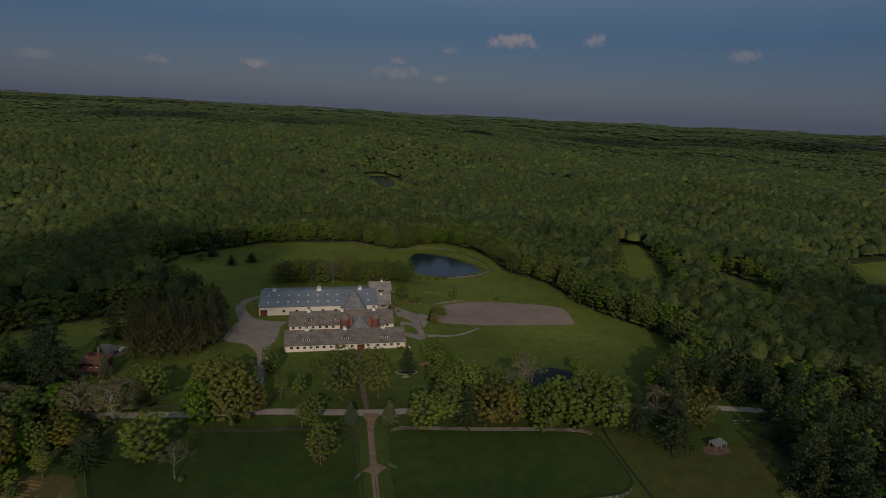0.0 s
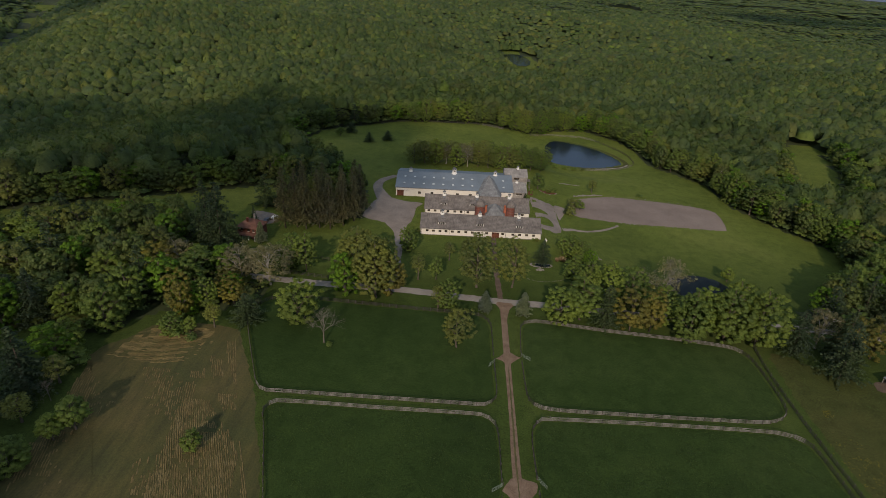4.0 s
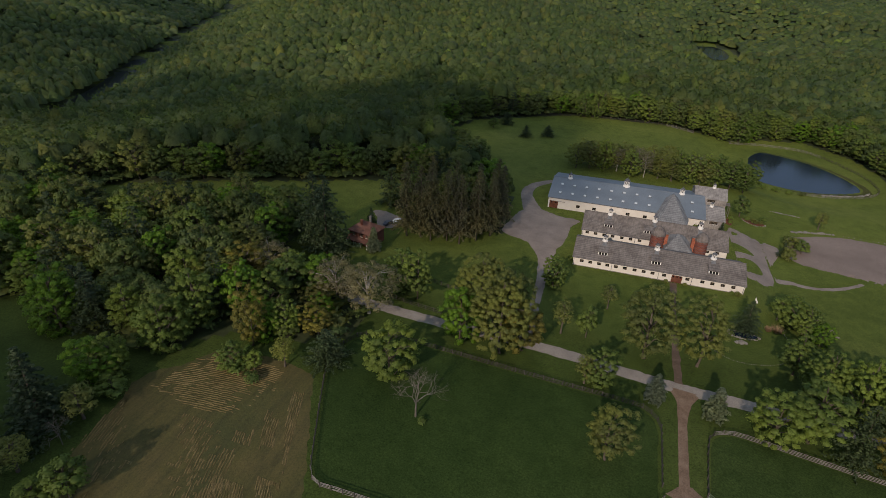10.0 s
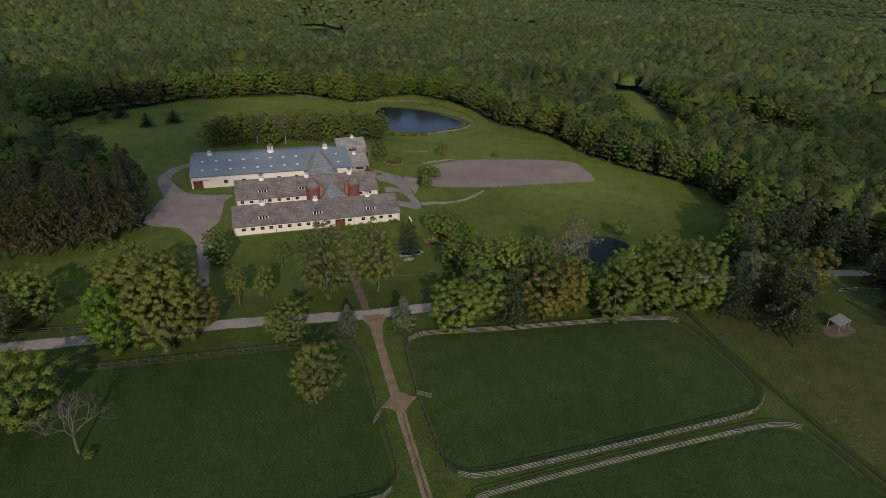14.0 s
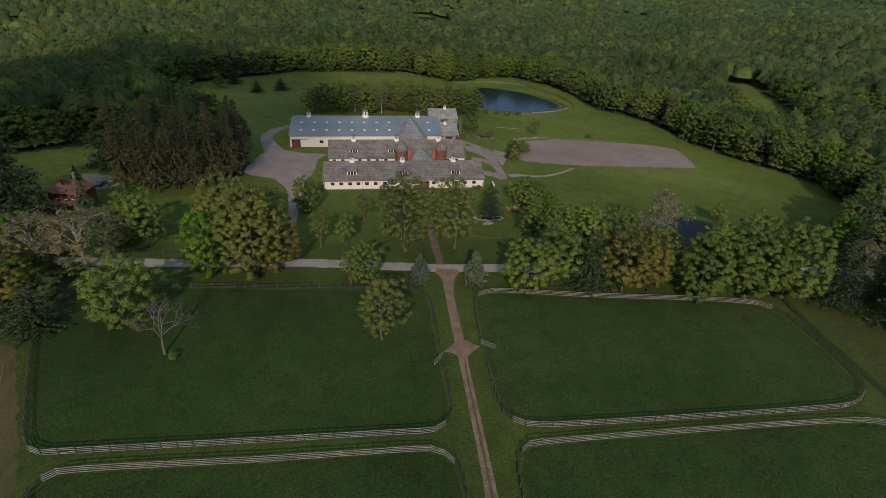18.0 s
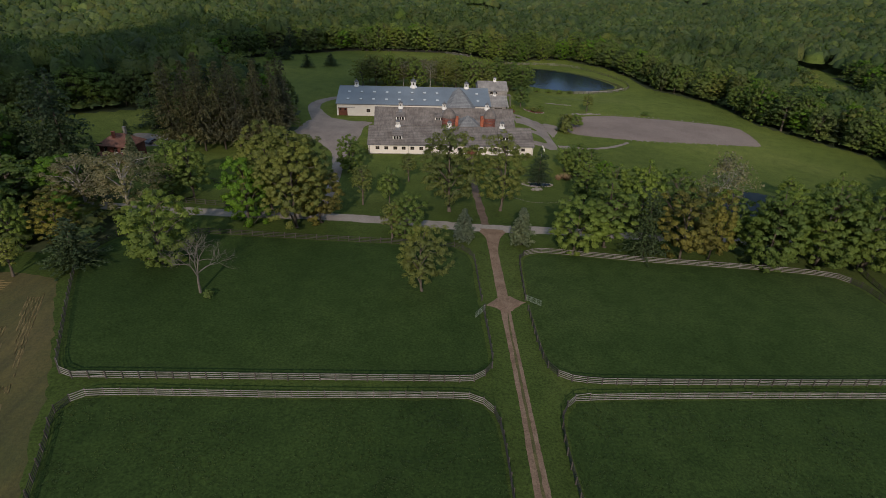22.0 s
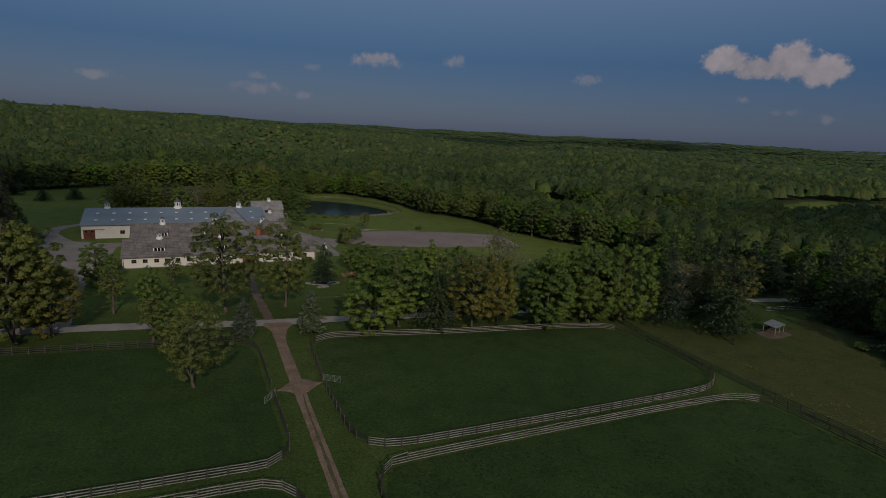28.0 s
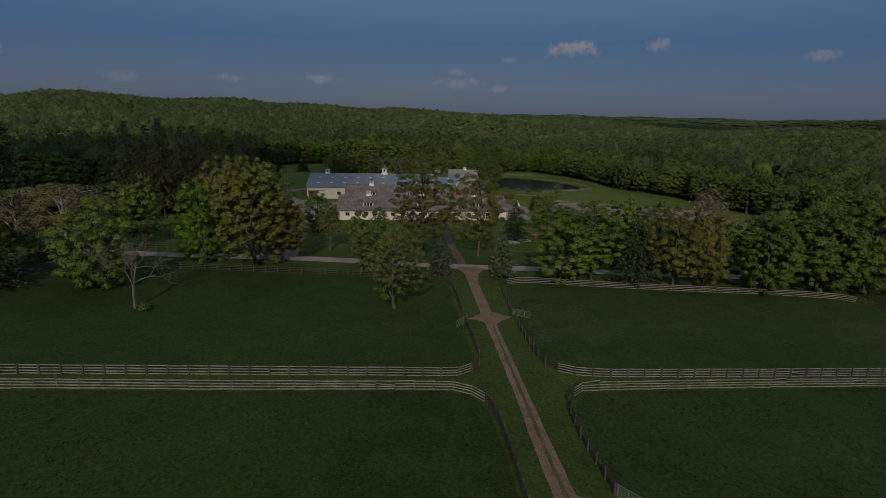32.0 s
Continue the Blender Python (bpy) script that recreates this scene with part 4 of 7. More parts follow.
def cupola(parent, x, y, z, s=1.0, fall=0.0, label="white louvred cupola with a grey domed cap"):
    """Flared skirt, louvred lantern with corner posts, cornice, domed cap and finial."""
    base = part("cupola", Shape().lathe([(0.98 * s, -0.5 * s), (0.92 * s, 0.05), (0.72 * s, 0.22 * s), (0.72 * s, 0.45 * s)], 8, turn=math.pi / 8), TRIM, parent, label, pose(x, y, z))
    part("lantern", Shape().lathe([(0.46 * s, 0.45 * s), (0.46 * s, 1.15 * s)], 8, turn=math.pi / 8), WINDOW_GLASS, base)
    for k in range(8):
        a = math.pi / 8 + k * math.pi / 4
        part("lantern_post", Shape().lathe([(0.11 * s, 0.45 * s), (0.11 * s, 1.15 * s)], 4, 0.56 * s * math.cos(a), 0.56 * s * math.sin(a)), TRIM, base)
    part("cornice", Shape().lathe([(0.62 * s, 1.15 * s), (0.8 * s, 1.22 * s), (0.8 * s, 1.3 * s)], 8, turn=math.pi / 8), TRIM, base)
    part("cap", Shape().lathe([(0.78 * s, 1.3 * s), (0.7 * s, 1.5 * s), (0.48 * s, 1.75 * s), (0.22 * s, 1.92 * s), (0.0, 1.98 * s)], 12), CUPOLA_ROOF, base, "grey metal cap")
    if fall:
        part("flashing", Shape().add([(-0.55 * s, -0.7 * s, -0.62 * fall * s), (0.55 * s, -0.7 * s, -0.62 * fall * s), (0.9, -2.9, -2.9 * fall), (-0.9, -2.9, -2.9 * fall), (-0.55 * s, -0.7 * s, -0.62 * fall * s + 0.05), (0.55 * s, -0.7 * s, -0.62 * fall * s + 0.05), (0.35, -2.9, -2.9 * fall + 0.06), (-0.35, -2.9, -2.9 * fall + 0.06)],
                                     [(4, 7, 6, 5), (0, 1, 2, 3), (0, 4, 5, 1), (1, 5, 6, 2), (2, 6, 7, 3), (3, 7, 4, 0)]), STEEL, base, "pale metal flashing down the roof")
    part("finial", Shape().lathe([(0.05 * s, 1.96 * s), (0.04 * s, 2.3 * s), (0.1 * s, 2.38 * s), (0.0, 2.5 * s)], 6), CUPOLA_ROOF, base)
    return base


def dormer(parent, x, y, z, w=3.2, back=3.6, h=1.5):
    """A shed dormer with three windows in a row."""
    xs = [-w / 2, -1.3, -0.58, -0.36, 0.36, 0.58, 1.3, w / 2]
    d = part("dormer", Shape().lattice(xs, [0, 0.14, h - 0.1, h], lambda i, j: j != 1 or i % 2 == 0, 0.12, 0.25), TRIM, parent, "white dormer with three windows", pose(x, y, z))
    for k in (-1, 1):
        part("cheek", Shape().box(k * (w / 2 - 0.1) - 0.1, k * (w / 2 - 0.1) + 0.1, 0.252, back * 0.55, 0, h), TRIM, d)
    part("dormer_roof", roof_slope(-w / 2 - 0.2, w / 2 + 0.2, [(-0.1, h), (back, h + back * 0.24)], 0.14), SHINGLE, d)
    for k in (-1, 0, 1):
        part("dormer_window", Shape().box(-0.36, 0.36, 0.16, 0.2, 0.14, h - 0.1), WINDOW_GLASS, d, at=pose(k * 0.94, 0.02, 0))
    return d


def barn(name, label, x0, x1, front, back, eave, breaks, ridge_z, roof_mat, holes, windows, over=0.45, win=None):
    """A long barn. breaks: (run, rise) of the roof's lower slope."""
    b = thing(name, label, "barn")
    mid = (front + back) / 2
    run, rise = breaks
    pf = [(front - over, eave - over * rise / run), (front + run, eave + rise), (mid, ridge_z)]
    pb = [(back + over, eave - over * rise / run), (back - run, eave + rise), (mid, ridge_z)]
    part("front_wall", wall_run(x0, x1, front, front + 0.25, PAD - 1.2, eave - 0.05, holes), WHITEWALL, b)
    part("back_wall", Shape().box(x0, x1, back - 0.25, back, PAD - 1.2, eave - 0.05), WHITEWALL, b)
    inner = 0.26
    gf = [(front + inner, eave - 0.1), (front + run, eave + rise - 0.25), (mid, ridge_z - 0.25)]
    gb = [(back - inner, eave - 0.1), (back - run, eave + rise - 0.25), (mid, ridge_z - 0.25)]
    part("end_wall", gable(x0, 0.25, gf, gb, PAD - 1.2), WHITEWALL, b)
    part("end_wall", gable(x1 - 0.25, 0.25, gf, gb, PAD - 1.2), WHITEWALL, b)
    part("roof_slope", roof_slope(x0 - 0.4, x1 + 0.4, pf), roof_mat, b)
    part("roof_slope", roof_slope(x0 - 0.4, x1 + 0.4, [(y, z) for y, z in pb]), roof_mat, b)
    part("ridge_cap", Shape().box(x0 - 0.42, x1 + 0.42, mid - 0.16, mid + 0.16, ridge_z - 0.04, ridge_z + 0.07, 0.04), roof_mat, b)
    part("gutter", Shape().box(x0 - 0.4, x1 + 0.4, front - over - 0.13, front - over - 0.003, pf[0][1] - 0.2, pf[0][1] - 0.04), CUPOLA_ROOF, b, "dark eaves gutter")
    for wx, wz in windows:
        add_window(win or WIN, b, wx, front + 0.1, wz)
    return b, mid


def barn_door(parent, x, y, z, w, h, lights=3):
    d = part("barn_door", Shape().box(-w / 2, w / 2, 0.06, 0.14, 0, h), DOOR_WOOD, parent, "red-brown boarded double door", pose(x, y, z))
    rim = Shape().lattice([-w / 2, -w / 2 + 0.14, -0.1, 0.1, w / 2 - 0.14, w / 2], [0, 0.2, h - 1.0, h - 0.88, h - 0.16, h], lambda i, j: i % 2 == 0 or j % 2 == 0, 0.0, 0.058)
    part("door_rails", rim, DOOR_WOOD, d)
    for k in range(lights):
        part("pane", Shape().box(-0.28, 0.28, 0.02, 0.057, h - 0.85, h - 0.25), WINDOW_GLASS, d, at=pose(-w / 2 + w * (k + 0.5) / lights, 0, 0))
    return d


def corner_post(parent, x, y, z0, z1):
    part("downpipe", Shape().lathe([(0.07, z0), (0.07, z1)], 8, x, y), CUPOLA_ROOF, parent, "dark downpipe")


# front barn
B1X = [-30.6, -27.7, -24.7, -21.9, -19.0, -16.0, -12.8, -9.8, -6.9, -3.2, 4.2, 8.9, 12.0, 15.2, 18.4]
hole = [(x, 1.3, 2.4, 3.5) for x in B1X] + [(0.9, 3.4, PAD, 3.6)]
b1, ry = barn("front_barn", "long low cream barn with a weathered grey shingle roof", -33.6, 21.8, 58.4, 76.2, 4.45, (5.2, 2.0), 8.0, SHINGLE, hole, [(x, 2.4) for x in B1X])
barn_door(b1, 0.9, 58.45, PAD, 3.4, 2.7)
for x in (-24.0, -6.3, 12.0):
    cupola(b1, x, ry, 8.05, 1.1, 0.42)
    dormer(b1, x, 60.6, 5.05)
for x in (-20.4, -5.0, 5.6, 21.5, -33.3):
    corner_post(b1, x, 58.3, PAD, 4.2)
part("plinth", Shape().box(-33.65, -0.85, 58.32, 58.397, PAD - 1.2, PAD + 0.2).box(2.65, 21.85, 58.32, 58.397, PAD - 1.2, PAD + 0.2), STONE, b1, "grey stone plinth")
# middle barn
B2X = [-31.0, -27.8, -24.6, -21.4, -18.0, -14.8, -11.5, 12.4, 15.8]
b2, ry = barn("middle_barn", "long cream barn with a weathered grey shingle roof between two others", -33.0, 19.0, 83.0, 99.0, 4.2, (4.7, 2.2), 8.6, SHINGLE, [(x, 1.3, 2.3, 3.4) for x in B2X], [(x, 2.3) for x in B2X])
for x in (-23.6, -7.0, 9.4):
    cupola(b2, x, ry, 8.65, 1.1, 0.66)
for x in (-23.6, -9.0):
    dormer(b2, x, 85.3, 4.95)
for x in (-22.9, -13.2, -32.7):
    corner_post(b2, x, 82.9, PAD, 4.0)
# long barn
LX = [-37.1, -30.4, -23.4, -16.7, -9.8]
hole = [(x, 1.5, 2.4, 3.7) for x in LX] + [(-47.4, 3.6, PAD, 4.0)]
b3, ry = barn("long_barn", "very long cream barn with a blue-grey metal roof and skylights", -49.8, 12.8, 106.6, 138.4, 5.9, (8.0, 1.85), 9.6, METAL_ROOF, hole, [(x, 2.4) for x in LX], win=LONG_WIN)
barn_door(b3, -47.4, 106.7, PAD, 3.6, 3.1, 2)
part("door_track", Shape().box(-49.4, -42.6, 106.45, 106.55, 4.1, 4.22), CUPOLA_ROOF, b3, "dark sliding door track")
cupola(b3, -43.0, ry, 9.65, 1.25)
cupola(b3, -18.8, ry, 9.65, 1.7)
cupola(b3, 4.0, ry, 9.65, 1.35)


def long_roof_z(y):
    return 5.9 + (y - 106.6) * 1.85 / 8.0 if y < 114.6 else 7.75 + (y - 114.6) * (9.6 - 7.75) / (ry - 114.6)


sky_mesh = Shape().box(-0.55, 0.55, -0.6, 0.6, -0.03, 0.1, 0.05).mesh("skylight", SKYLIGHT)
rim_mesh = Shape().box(-0.66, -0.551, -0.7, 0.7, -0.03, 0.07).box(0.551, 0.66, -0.7, 0.7, -0.03, 0.07).box(-0.55, 0.55, -0.7, -0.601, -0.03, 0.07).box(-0.55, 0.55, 0.601, 0.7, -0.03, 0.07).mesh("skylight_rim", CUPOLA_ROOF)
for row_y in (110.6, 117.0):
    tilt = math.degrees(math.atan2(long_roof_z(row_y + 0.5) - long_roof_z(row_y - 0.5), 1.0))
    for x in [-45.6 + 5.25 * i for i in range(8)] + [8.0]:
        k = part("skylight", sky_mesh, None, b3, "milky white skylight", pose(x, row_y, long_roof_z(row_y) + 0.03, tilt))
        part("skylight_rim", rim_mesh, None, k)


def hip_roof(name, base, apex, z, thick=0.2):
    """A roof of flat faces from a base outline up to one point."""
    n = len(base)
    verts = [(x, y, z) for x, y in base] + [(x, y, z - thick) for x, y in base] + [apex]
    return Shape().add(verts, [(i, (i + 1) % n, 2 * n) for i in range(n)] + [(i, n + i, n + (i + 1) % n, (i + 1) % n) for i in range(n)] + [tuple(range(n, 2 * n))[::-1]])


def prism(outline, z0, z1):
    n = len(outline)
    return Shape().add([(x, y, z0) for x, y in outline] + [(x, y, z1) for x, y in outline],
                       [tuple(range(n))[::-1], tuple(range(n, 2 * n))] + [(i, (i + 1) % n, n + (i + 1) % n, n + i) for i in range(n)])


hall = thing("connecting_hall", "faceted weathered shingle hall joining two barns", "hall")
part("walls", prism([(-4.8, 99.1), (5.2, 99.1), (6.2, 103), (6.2, 106.5), (-5.8, 106.5), (-5.8, 103)], PAD - 1, 5.2), WHITEWALL, hall)
part("roof", hip_roof("roof", [(-5.2, 97.5), (5.6, 97.5), (6.6, 104), (6.4, 118.0), (-5.8, 118.0), (-6.2, 104)], (0.3, 117.6, 11.0), 5.4), SHINGLE_GREY, hall, "patched grey shingle roof")
porch = thing("cross_hall", "low hall with a grey slate hip roof", "hall")
part("walls", Shape().box(-2.9, 6.1, 76.1, 83.1, PAD - 1, 4.1), WHITEWALL, porch)
part("roof", hip_roof("roof", [(-3.4, 75.2), (6.6, 75.2), (6.6, 88.0), (-3.4, 88.0)], (1.6, 84.4, 7.7), 4.3), SHINGLE_GREY, porch, "grey slate hip roof")


def silo(x, y, r, wall_top, apex, chute_side, label):
    s = thing("silo", label, "silo", pose(x, y, PAD), "silos")
    wt, ap = wall_top - PAD, apex - PAD
    part("wall", Shape().lathe([(r, -1.0), (r, wt)], 28), BRICK, s, "dark red glazed tile wall", smooth=False)
    for k in range(6):
        part("hoop", Shape().lathe([(r + 0.004, 0.8 + k * wt / 6.2), (r + 0.05, 0.82 + k * wt / 6.2), (r + 0.05, 0.88 + k * wt / 6.2), (r + 0.004, 0.9 + k * wt / 6.2)], 28), CUPOLA_ROOF, s)
    h = ap - wt
    part("dome", Shape().lathe([(r + 0.28, wt - 0.05), (r + 0.2, wt + 0.08 * h), (r * 0.93, wt + 0.36 * h), (r * 0.68, wt + 0.66 * h), (r * 0.34, wt + 0.88 * h), (r * 0.1, wt + 0.96 * h), (0, wt + h)], 20), SHINGLE, s, "ribbed grey domed roof")
    cx = chute_side * (r + 0.45)
    part("chute", Shape().box(cx - 0.62, cx + 0.62, -0.5, 0.9, -1.0, wt + 0.5, 0.06), RED_BRICK, s, "orange brick chute")
    part("chute_cap", Shape().box(cx - 0.75, cx + 0.75, -0.62, 1.02, wt + 0.502, wt + 0.68, 0.08), SHINGLE, s)
    return s


silo(-5.8, 79.9, 2.45, 8.2, 11.6, 1, "round dark red tile silo with a grey dome")
silo(9.3, 80.9, 2.25, 8.0, 11.2, -1, "round dark red tile silo with a grey dome")

# rear granary in two blocks
gr = thing("granary", "pale weathered two-stage granary with cupolas behind the barns", "barn")
for x0, x1, y0, y1, ev, rz in ((9.8, 22.4, 125.5, 139.0, 8.2, 10.9), (11.2, 20.4, 108.2, 125.3, 5.4, 8.0)):
    m = (y0 + y1) / 2
    holes = [(16.4, 3.0, ev - 1.9, ev - 0.6)]
    part("front_wall", wall_run(x0, x1, y0, y0 + 0.25, PAD - 1, ev - 0.05, holes), SHINGLE_PALE, gr)
    part("side_wall", gable(x0, 0.25, [(y0 + 0.26, ev - 0.1), (m, rz - 0.25)], [(y1, ev - 0.1), (m, rz - 0.25)], PAD - 1), SHINGLE_PALE, gr)
    part("side_wall", gable(x1 - 0.25, 0.25, [(y0 + 0.26, ev - 0.1), (m, rz - 0.25)], [(y1, ev - 0.1), (m, rz - 0.25)], PAD - 1), SHINGLE_PALE, gr)
    part("roof_slope", roof_slope(x0 - 0.3, x1 + 0.3, [(y0 - 0.4, ev - 0.15), (m, rz)]), SHINGLE_PALE, gr)
    part("roof_slope", roof_slope(x0 - 0.3, x1 + 0.3, [(y1 + 0.1, ev - 0.15), (m, rz)]), SHINGLE_PALE, gr)
    for k in (-1, 0, 1):
        add_window(WIN, gr, 16.4 + k * 1.0, y0 + 0.1, ev - 1.75)
    cupola(gr, 17.4 if y0 > 120 else 15.6, m, rz + 0.05, 0.9)
part("stair_landing", Shape().box(22.5, 24.4, 126.0, 129.5, 5.6, 5.8).box(24.2, 24.4, 126.0, 126.2, PAD - 1, 5.6).box(24.2, 24.4, 129.3, 129.5, PAD - 1, 5.6), SHINGLE, gr, "wooden outside landing")

# dwelling house in the trees
hz = gz(-106.5, 45)
house = thing("house", "red-brown house with a hipped roof and pale chimneys among trees", "house", pose(-106.5, 45, hz, 0, 0, -12))
part("front_wall", wall_run(-4.6, 4.6, -4, -3.75, -0.8, 5.2, [(-2.6, 1.0, 3.3, 4.7), (0.6, 1.0, 3.3, 4.7), (2.8, 1.0, 3.3, 4.7)]), HOUSE_WALL, house)
part("back_wall", Shape().box(-4.6, 4.6, 3.75, 4, -0.8, 5.2), HOUSE_WALL, house)
part("side_wall", Shape().box(-4.6, -4.35, -3.75, 3.75, -0.8, 5.2), HOUSE_WALL, house)
part("side_wall", Shape().box(4.35, 4.6, -3.75, 3.75, -0.8, 5.2), HOUSE_WALL, house)
for x in (-2.6, 0.6, 2.8):
    add_window(SASH, house, x, -3.9, 3.3)
rf = Shape().add([(-5.2, -4.6, 5.1), (5.2, -4.6, 5.1), (5.2, 4.6, 5.1), (-5.2, 4.6, 5.1), (-1.6, 0, 7.9), (1.6, 0, 7.9), (-5.2, -4.6, 4.9), (5.2, -4.6, 4.9), (5.2, 4.6, 4.9), (-5.2, 4.6, 4.9)],
                 [(0, 1, 5, 4), (1, 2, 5), (2, 3, 4, 5), (3, 0, 4), (9, 8, 7, 6), (0, 6, 7, 1), (1, 7, 8, 2), (2, 8, 9, 3), (3, 9, 6, 0)])
part("roof", rf, HOUSE_ROOF, house, "red-brown hipped roof")
part("porch_roof", roof_slope(-4.8, 4.8, [(-6.4, 2.4), (-4.0, 3.0)], 0.15), HOUSE_ROOF, house)
for x in (-4.4, -1.5, 1.5, 4.4):
    part("porch_post", Shape().box(x - 0.08, x + 0.08, -6.2, -6.04, -0.6, 2.3), TRIM, house)
for x, y, h in ((-0.9, -1.6, 8.6), (0.9, 1.2, 9.4)):
    c = part("chimney", Shape().box(x - 0.35, x + 0.35, y - 0.35, y + 0.35, 5.5, h, 0.04).box(x - 0.45, x + 0.45, y - 0.45, y + 0.45, h, h + 0.18, 0.04), RED_BRICK if x < 0 else STONE, house)

# run-in shed in the pasture
sx, sy = 124.5, -30.8
sz = gz(sx, sy)
shed = thing("run_in_shed", "small open shelter with a grey metal roof on pale posts", "shed", pose(sx, sy, sz, 0, 0, 14) @ Matrix.Scale(0.78, 4))
part("roof", Shape().add([(-3.9, -2.2, 2.75), (3.9, -2.2, 2.75), (3.9, 2.2, 3.35), (-3.9, 2.2, 3.35), (-3.9, -2.2, 2.65), (3.9, -2.2, 2.65), (3.9, 2.2, 3.25), (-3.9, 2.2, 3.25)],
                         [(0, 1, 2, 3), (7, 6, 5, 4), (0, 4, 5, 1), (1, 5, 6, 2), (2, 6, 7, 3), (3, 7, 4, 0)]), STEEL, shed, "pale sheet metal roof")
for x, y, h in ((-3.5, -1.9, 2.68), (0, -1.9, 2.68), (3.5, -1.9, 2.68), (-3.5, 1.9, 3.2), (0, 1.9, 3.2), (3.5, 1.9, 3.2)):
    part("post", Shape().box(x - 0.08, x + 0.08, y - 0.08, y + 0.08, -0.6, h, 0.02), SHED_POST, shed)
part("back_boards", Shape().box(-3.4, 3.4, 1.95, 2.0, 0.2, 1.6), POST_WOOD, shed)
part("manger", Shape().box(-2.6, 2.6, 1.2, 1.7, 0.5, 0.95, 0.05), POST_WOOD, shed)
tagged(patch("trodden_earth", [(117, -34), (121, -35.4), (127, -34.4), (129, -32), (126, -29), (119, -30)], WALK, 0.09, 0.4, 5, seed=31), "bare reddish earth under the shelter", "dirt", kind="structure")

# ---- fences and gates ----
POST_MESH = Shape().box(-0.085, 0.085, -0.085, 0.085, -0.4, 1.45, 0.02).mesh("post", POST_WOOD)
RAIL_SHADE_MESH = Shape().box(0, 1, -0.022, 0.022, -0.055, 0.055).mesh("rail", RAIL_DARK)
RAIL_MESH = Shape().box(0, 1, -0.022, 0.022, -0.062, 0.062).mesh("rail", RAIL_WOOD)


def fence(label, points, spacing=2.44, rails=4, height=1.3, seed=1):
    rng = random.Random(seed)
    line = smooth_line(points, 0.5)
    run = np.r_[0, np.cumsum(np.linalg.norm(np.diff(line, axis=0), axis=1))]
    n = max(2, int(round(run[-1] / spacing)) + 1)
    at = np.linspace(0, run[-1], n)
    xs, ys = np.interp(at, run, line[:, 0]), np.interp(at, run, line[:, 1])
    zs = ground_z(xs, ys)
    f = thing("rail_fence", label, "fence", group="paddock fences")
    spots = []
    for x, y, z in zip(xs, ys, zs):
        part("post", POST_MESH, None, f, at=pose(x, y, z, rng.uniform(-1.5, 1.5), rng.uniform(-1.5, 1.5), rng.uniform(0, 20)))
        spots.append(Vector((x, y, z)))
    for a, b in zip(spots, spots[1:]):
        d = b - a
        yaw = math.atan2(d.y, d.x)
        side = Vector((math.sin(yaw), -math.cos(yaw), 0)) * 0.1
        for k in range(rails):
            h = height - 0.02 - k * (height - 0.2) / (rails - 1) + rng.uniform(-0.02, 0.02)
            drop = rng.uniform(-0.04, 0.04) if rng.random() > 0.04 else rng.uniform(-0.3, 0.3)
            lift = d.z + drop
            m = Matrix.Translation(a + side + Vector((0, 0, h))) @ Matrix.Rotation(yaw, 4, "Z") @ Matrix.Rotation(-math.atan2(lift, math.hypot(d.x, d.y)), 4, "Y") @ Matrix.Diagonal((d.length * 0.985, 1, 1, 1))
            # rails along y have their shade from the low sun put into the colour
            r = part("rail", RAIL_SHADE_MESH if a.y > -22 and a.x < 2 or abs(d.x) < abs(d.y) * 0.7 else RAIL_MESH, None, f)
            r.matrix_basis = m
    return f


fence("weathered four-rail paddock fence with rounded corners", TL_LINE, seed=1)
fence("weathered four-rail paddock fence with rounded corners", BL_LINE, seed=2)
fence("weathered four-rail paddock fence along the maples", TR_LINE, seed=3)
fence("weathered four-rail paddock fence beside the pasture lane", BR_LINE, seed=4)
fence("dark four-rail fence along the pasture lane", LANE_LINE, seed=5)
fence("weathered four-rail fence of the lower paddock", THIRD_R, seed=6)
fence("weathered four-rail fence of the lower paddock", THIRD_L, seed=7)
fence("grey rail fence along the far edge of the meadow", [(-116, 231), (-88, 254), (-58, 270), (-25, 275), (4, 276), (20, 270)], 3.0, 3, seed=8)
fence("grey rail fence round the head of the pond", [(42, 268), (64, 276), (88, 272), (103, 248), (109, 228), (108, 209), (98, 198), (84, 192), (70, 190)], 3.0, 3, seed=9)
fence("dark rail fence on the house lawn", [(-95, 28), (-84, 29), (-76, 27), (-64, 24)], 2.6, 3, seed=10)
fence("dark rail fence beside the road", [(-84, 12.5), (-74, 11), (-64, 10)], 2.6, 3, seed=12)
fence("dark rail fence across the lane beyond the shelter", [(143, -15.5), (152, -16.5), (164, -19), (176, -23)], 2.6, 3, seed=11)


def gate(x, y, yaw, label, w=3.3):
    g = thing("field_gate", label, "gate", pose(x, y, gz(x, y), 0, 0, yaw), "field gates")
    part("gate_frame", Shape().tube([(0, 0, 0.2), (0, 0, 1.3), (w, 0, 1.3), (w, 0, 0.2), (0, 0, 0.2)], [0.035] * 5, 6), GATE_METAL, g)
    for k in range(4):
        part("bar", Shape().tube([(0, 0, 0.42 + 0.22 * k), (w, 0, 0.42 + 0.22 * k)], [0.022] * 2, 6), GATE_METAL, g)
    for k in (1, 2):
        part("stay", Shape().box(w * k / 3 - 0.03, w * k / 3 + 0.03, -0.045, -0.03, 0.2, 1.3), GATE_METAL, g)
    part("hinge_post", Shape().box(-0.2, -0.04, -0.08, 0.08, -0.4, 1.45, 0.02), POST_WOOD, g)
    return g


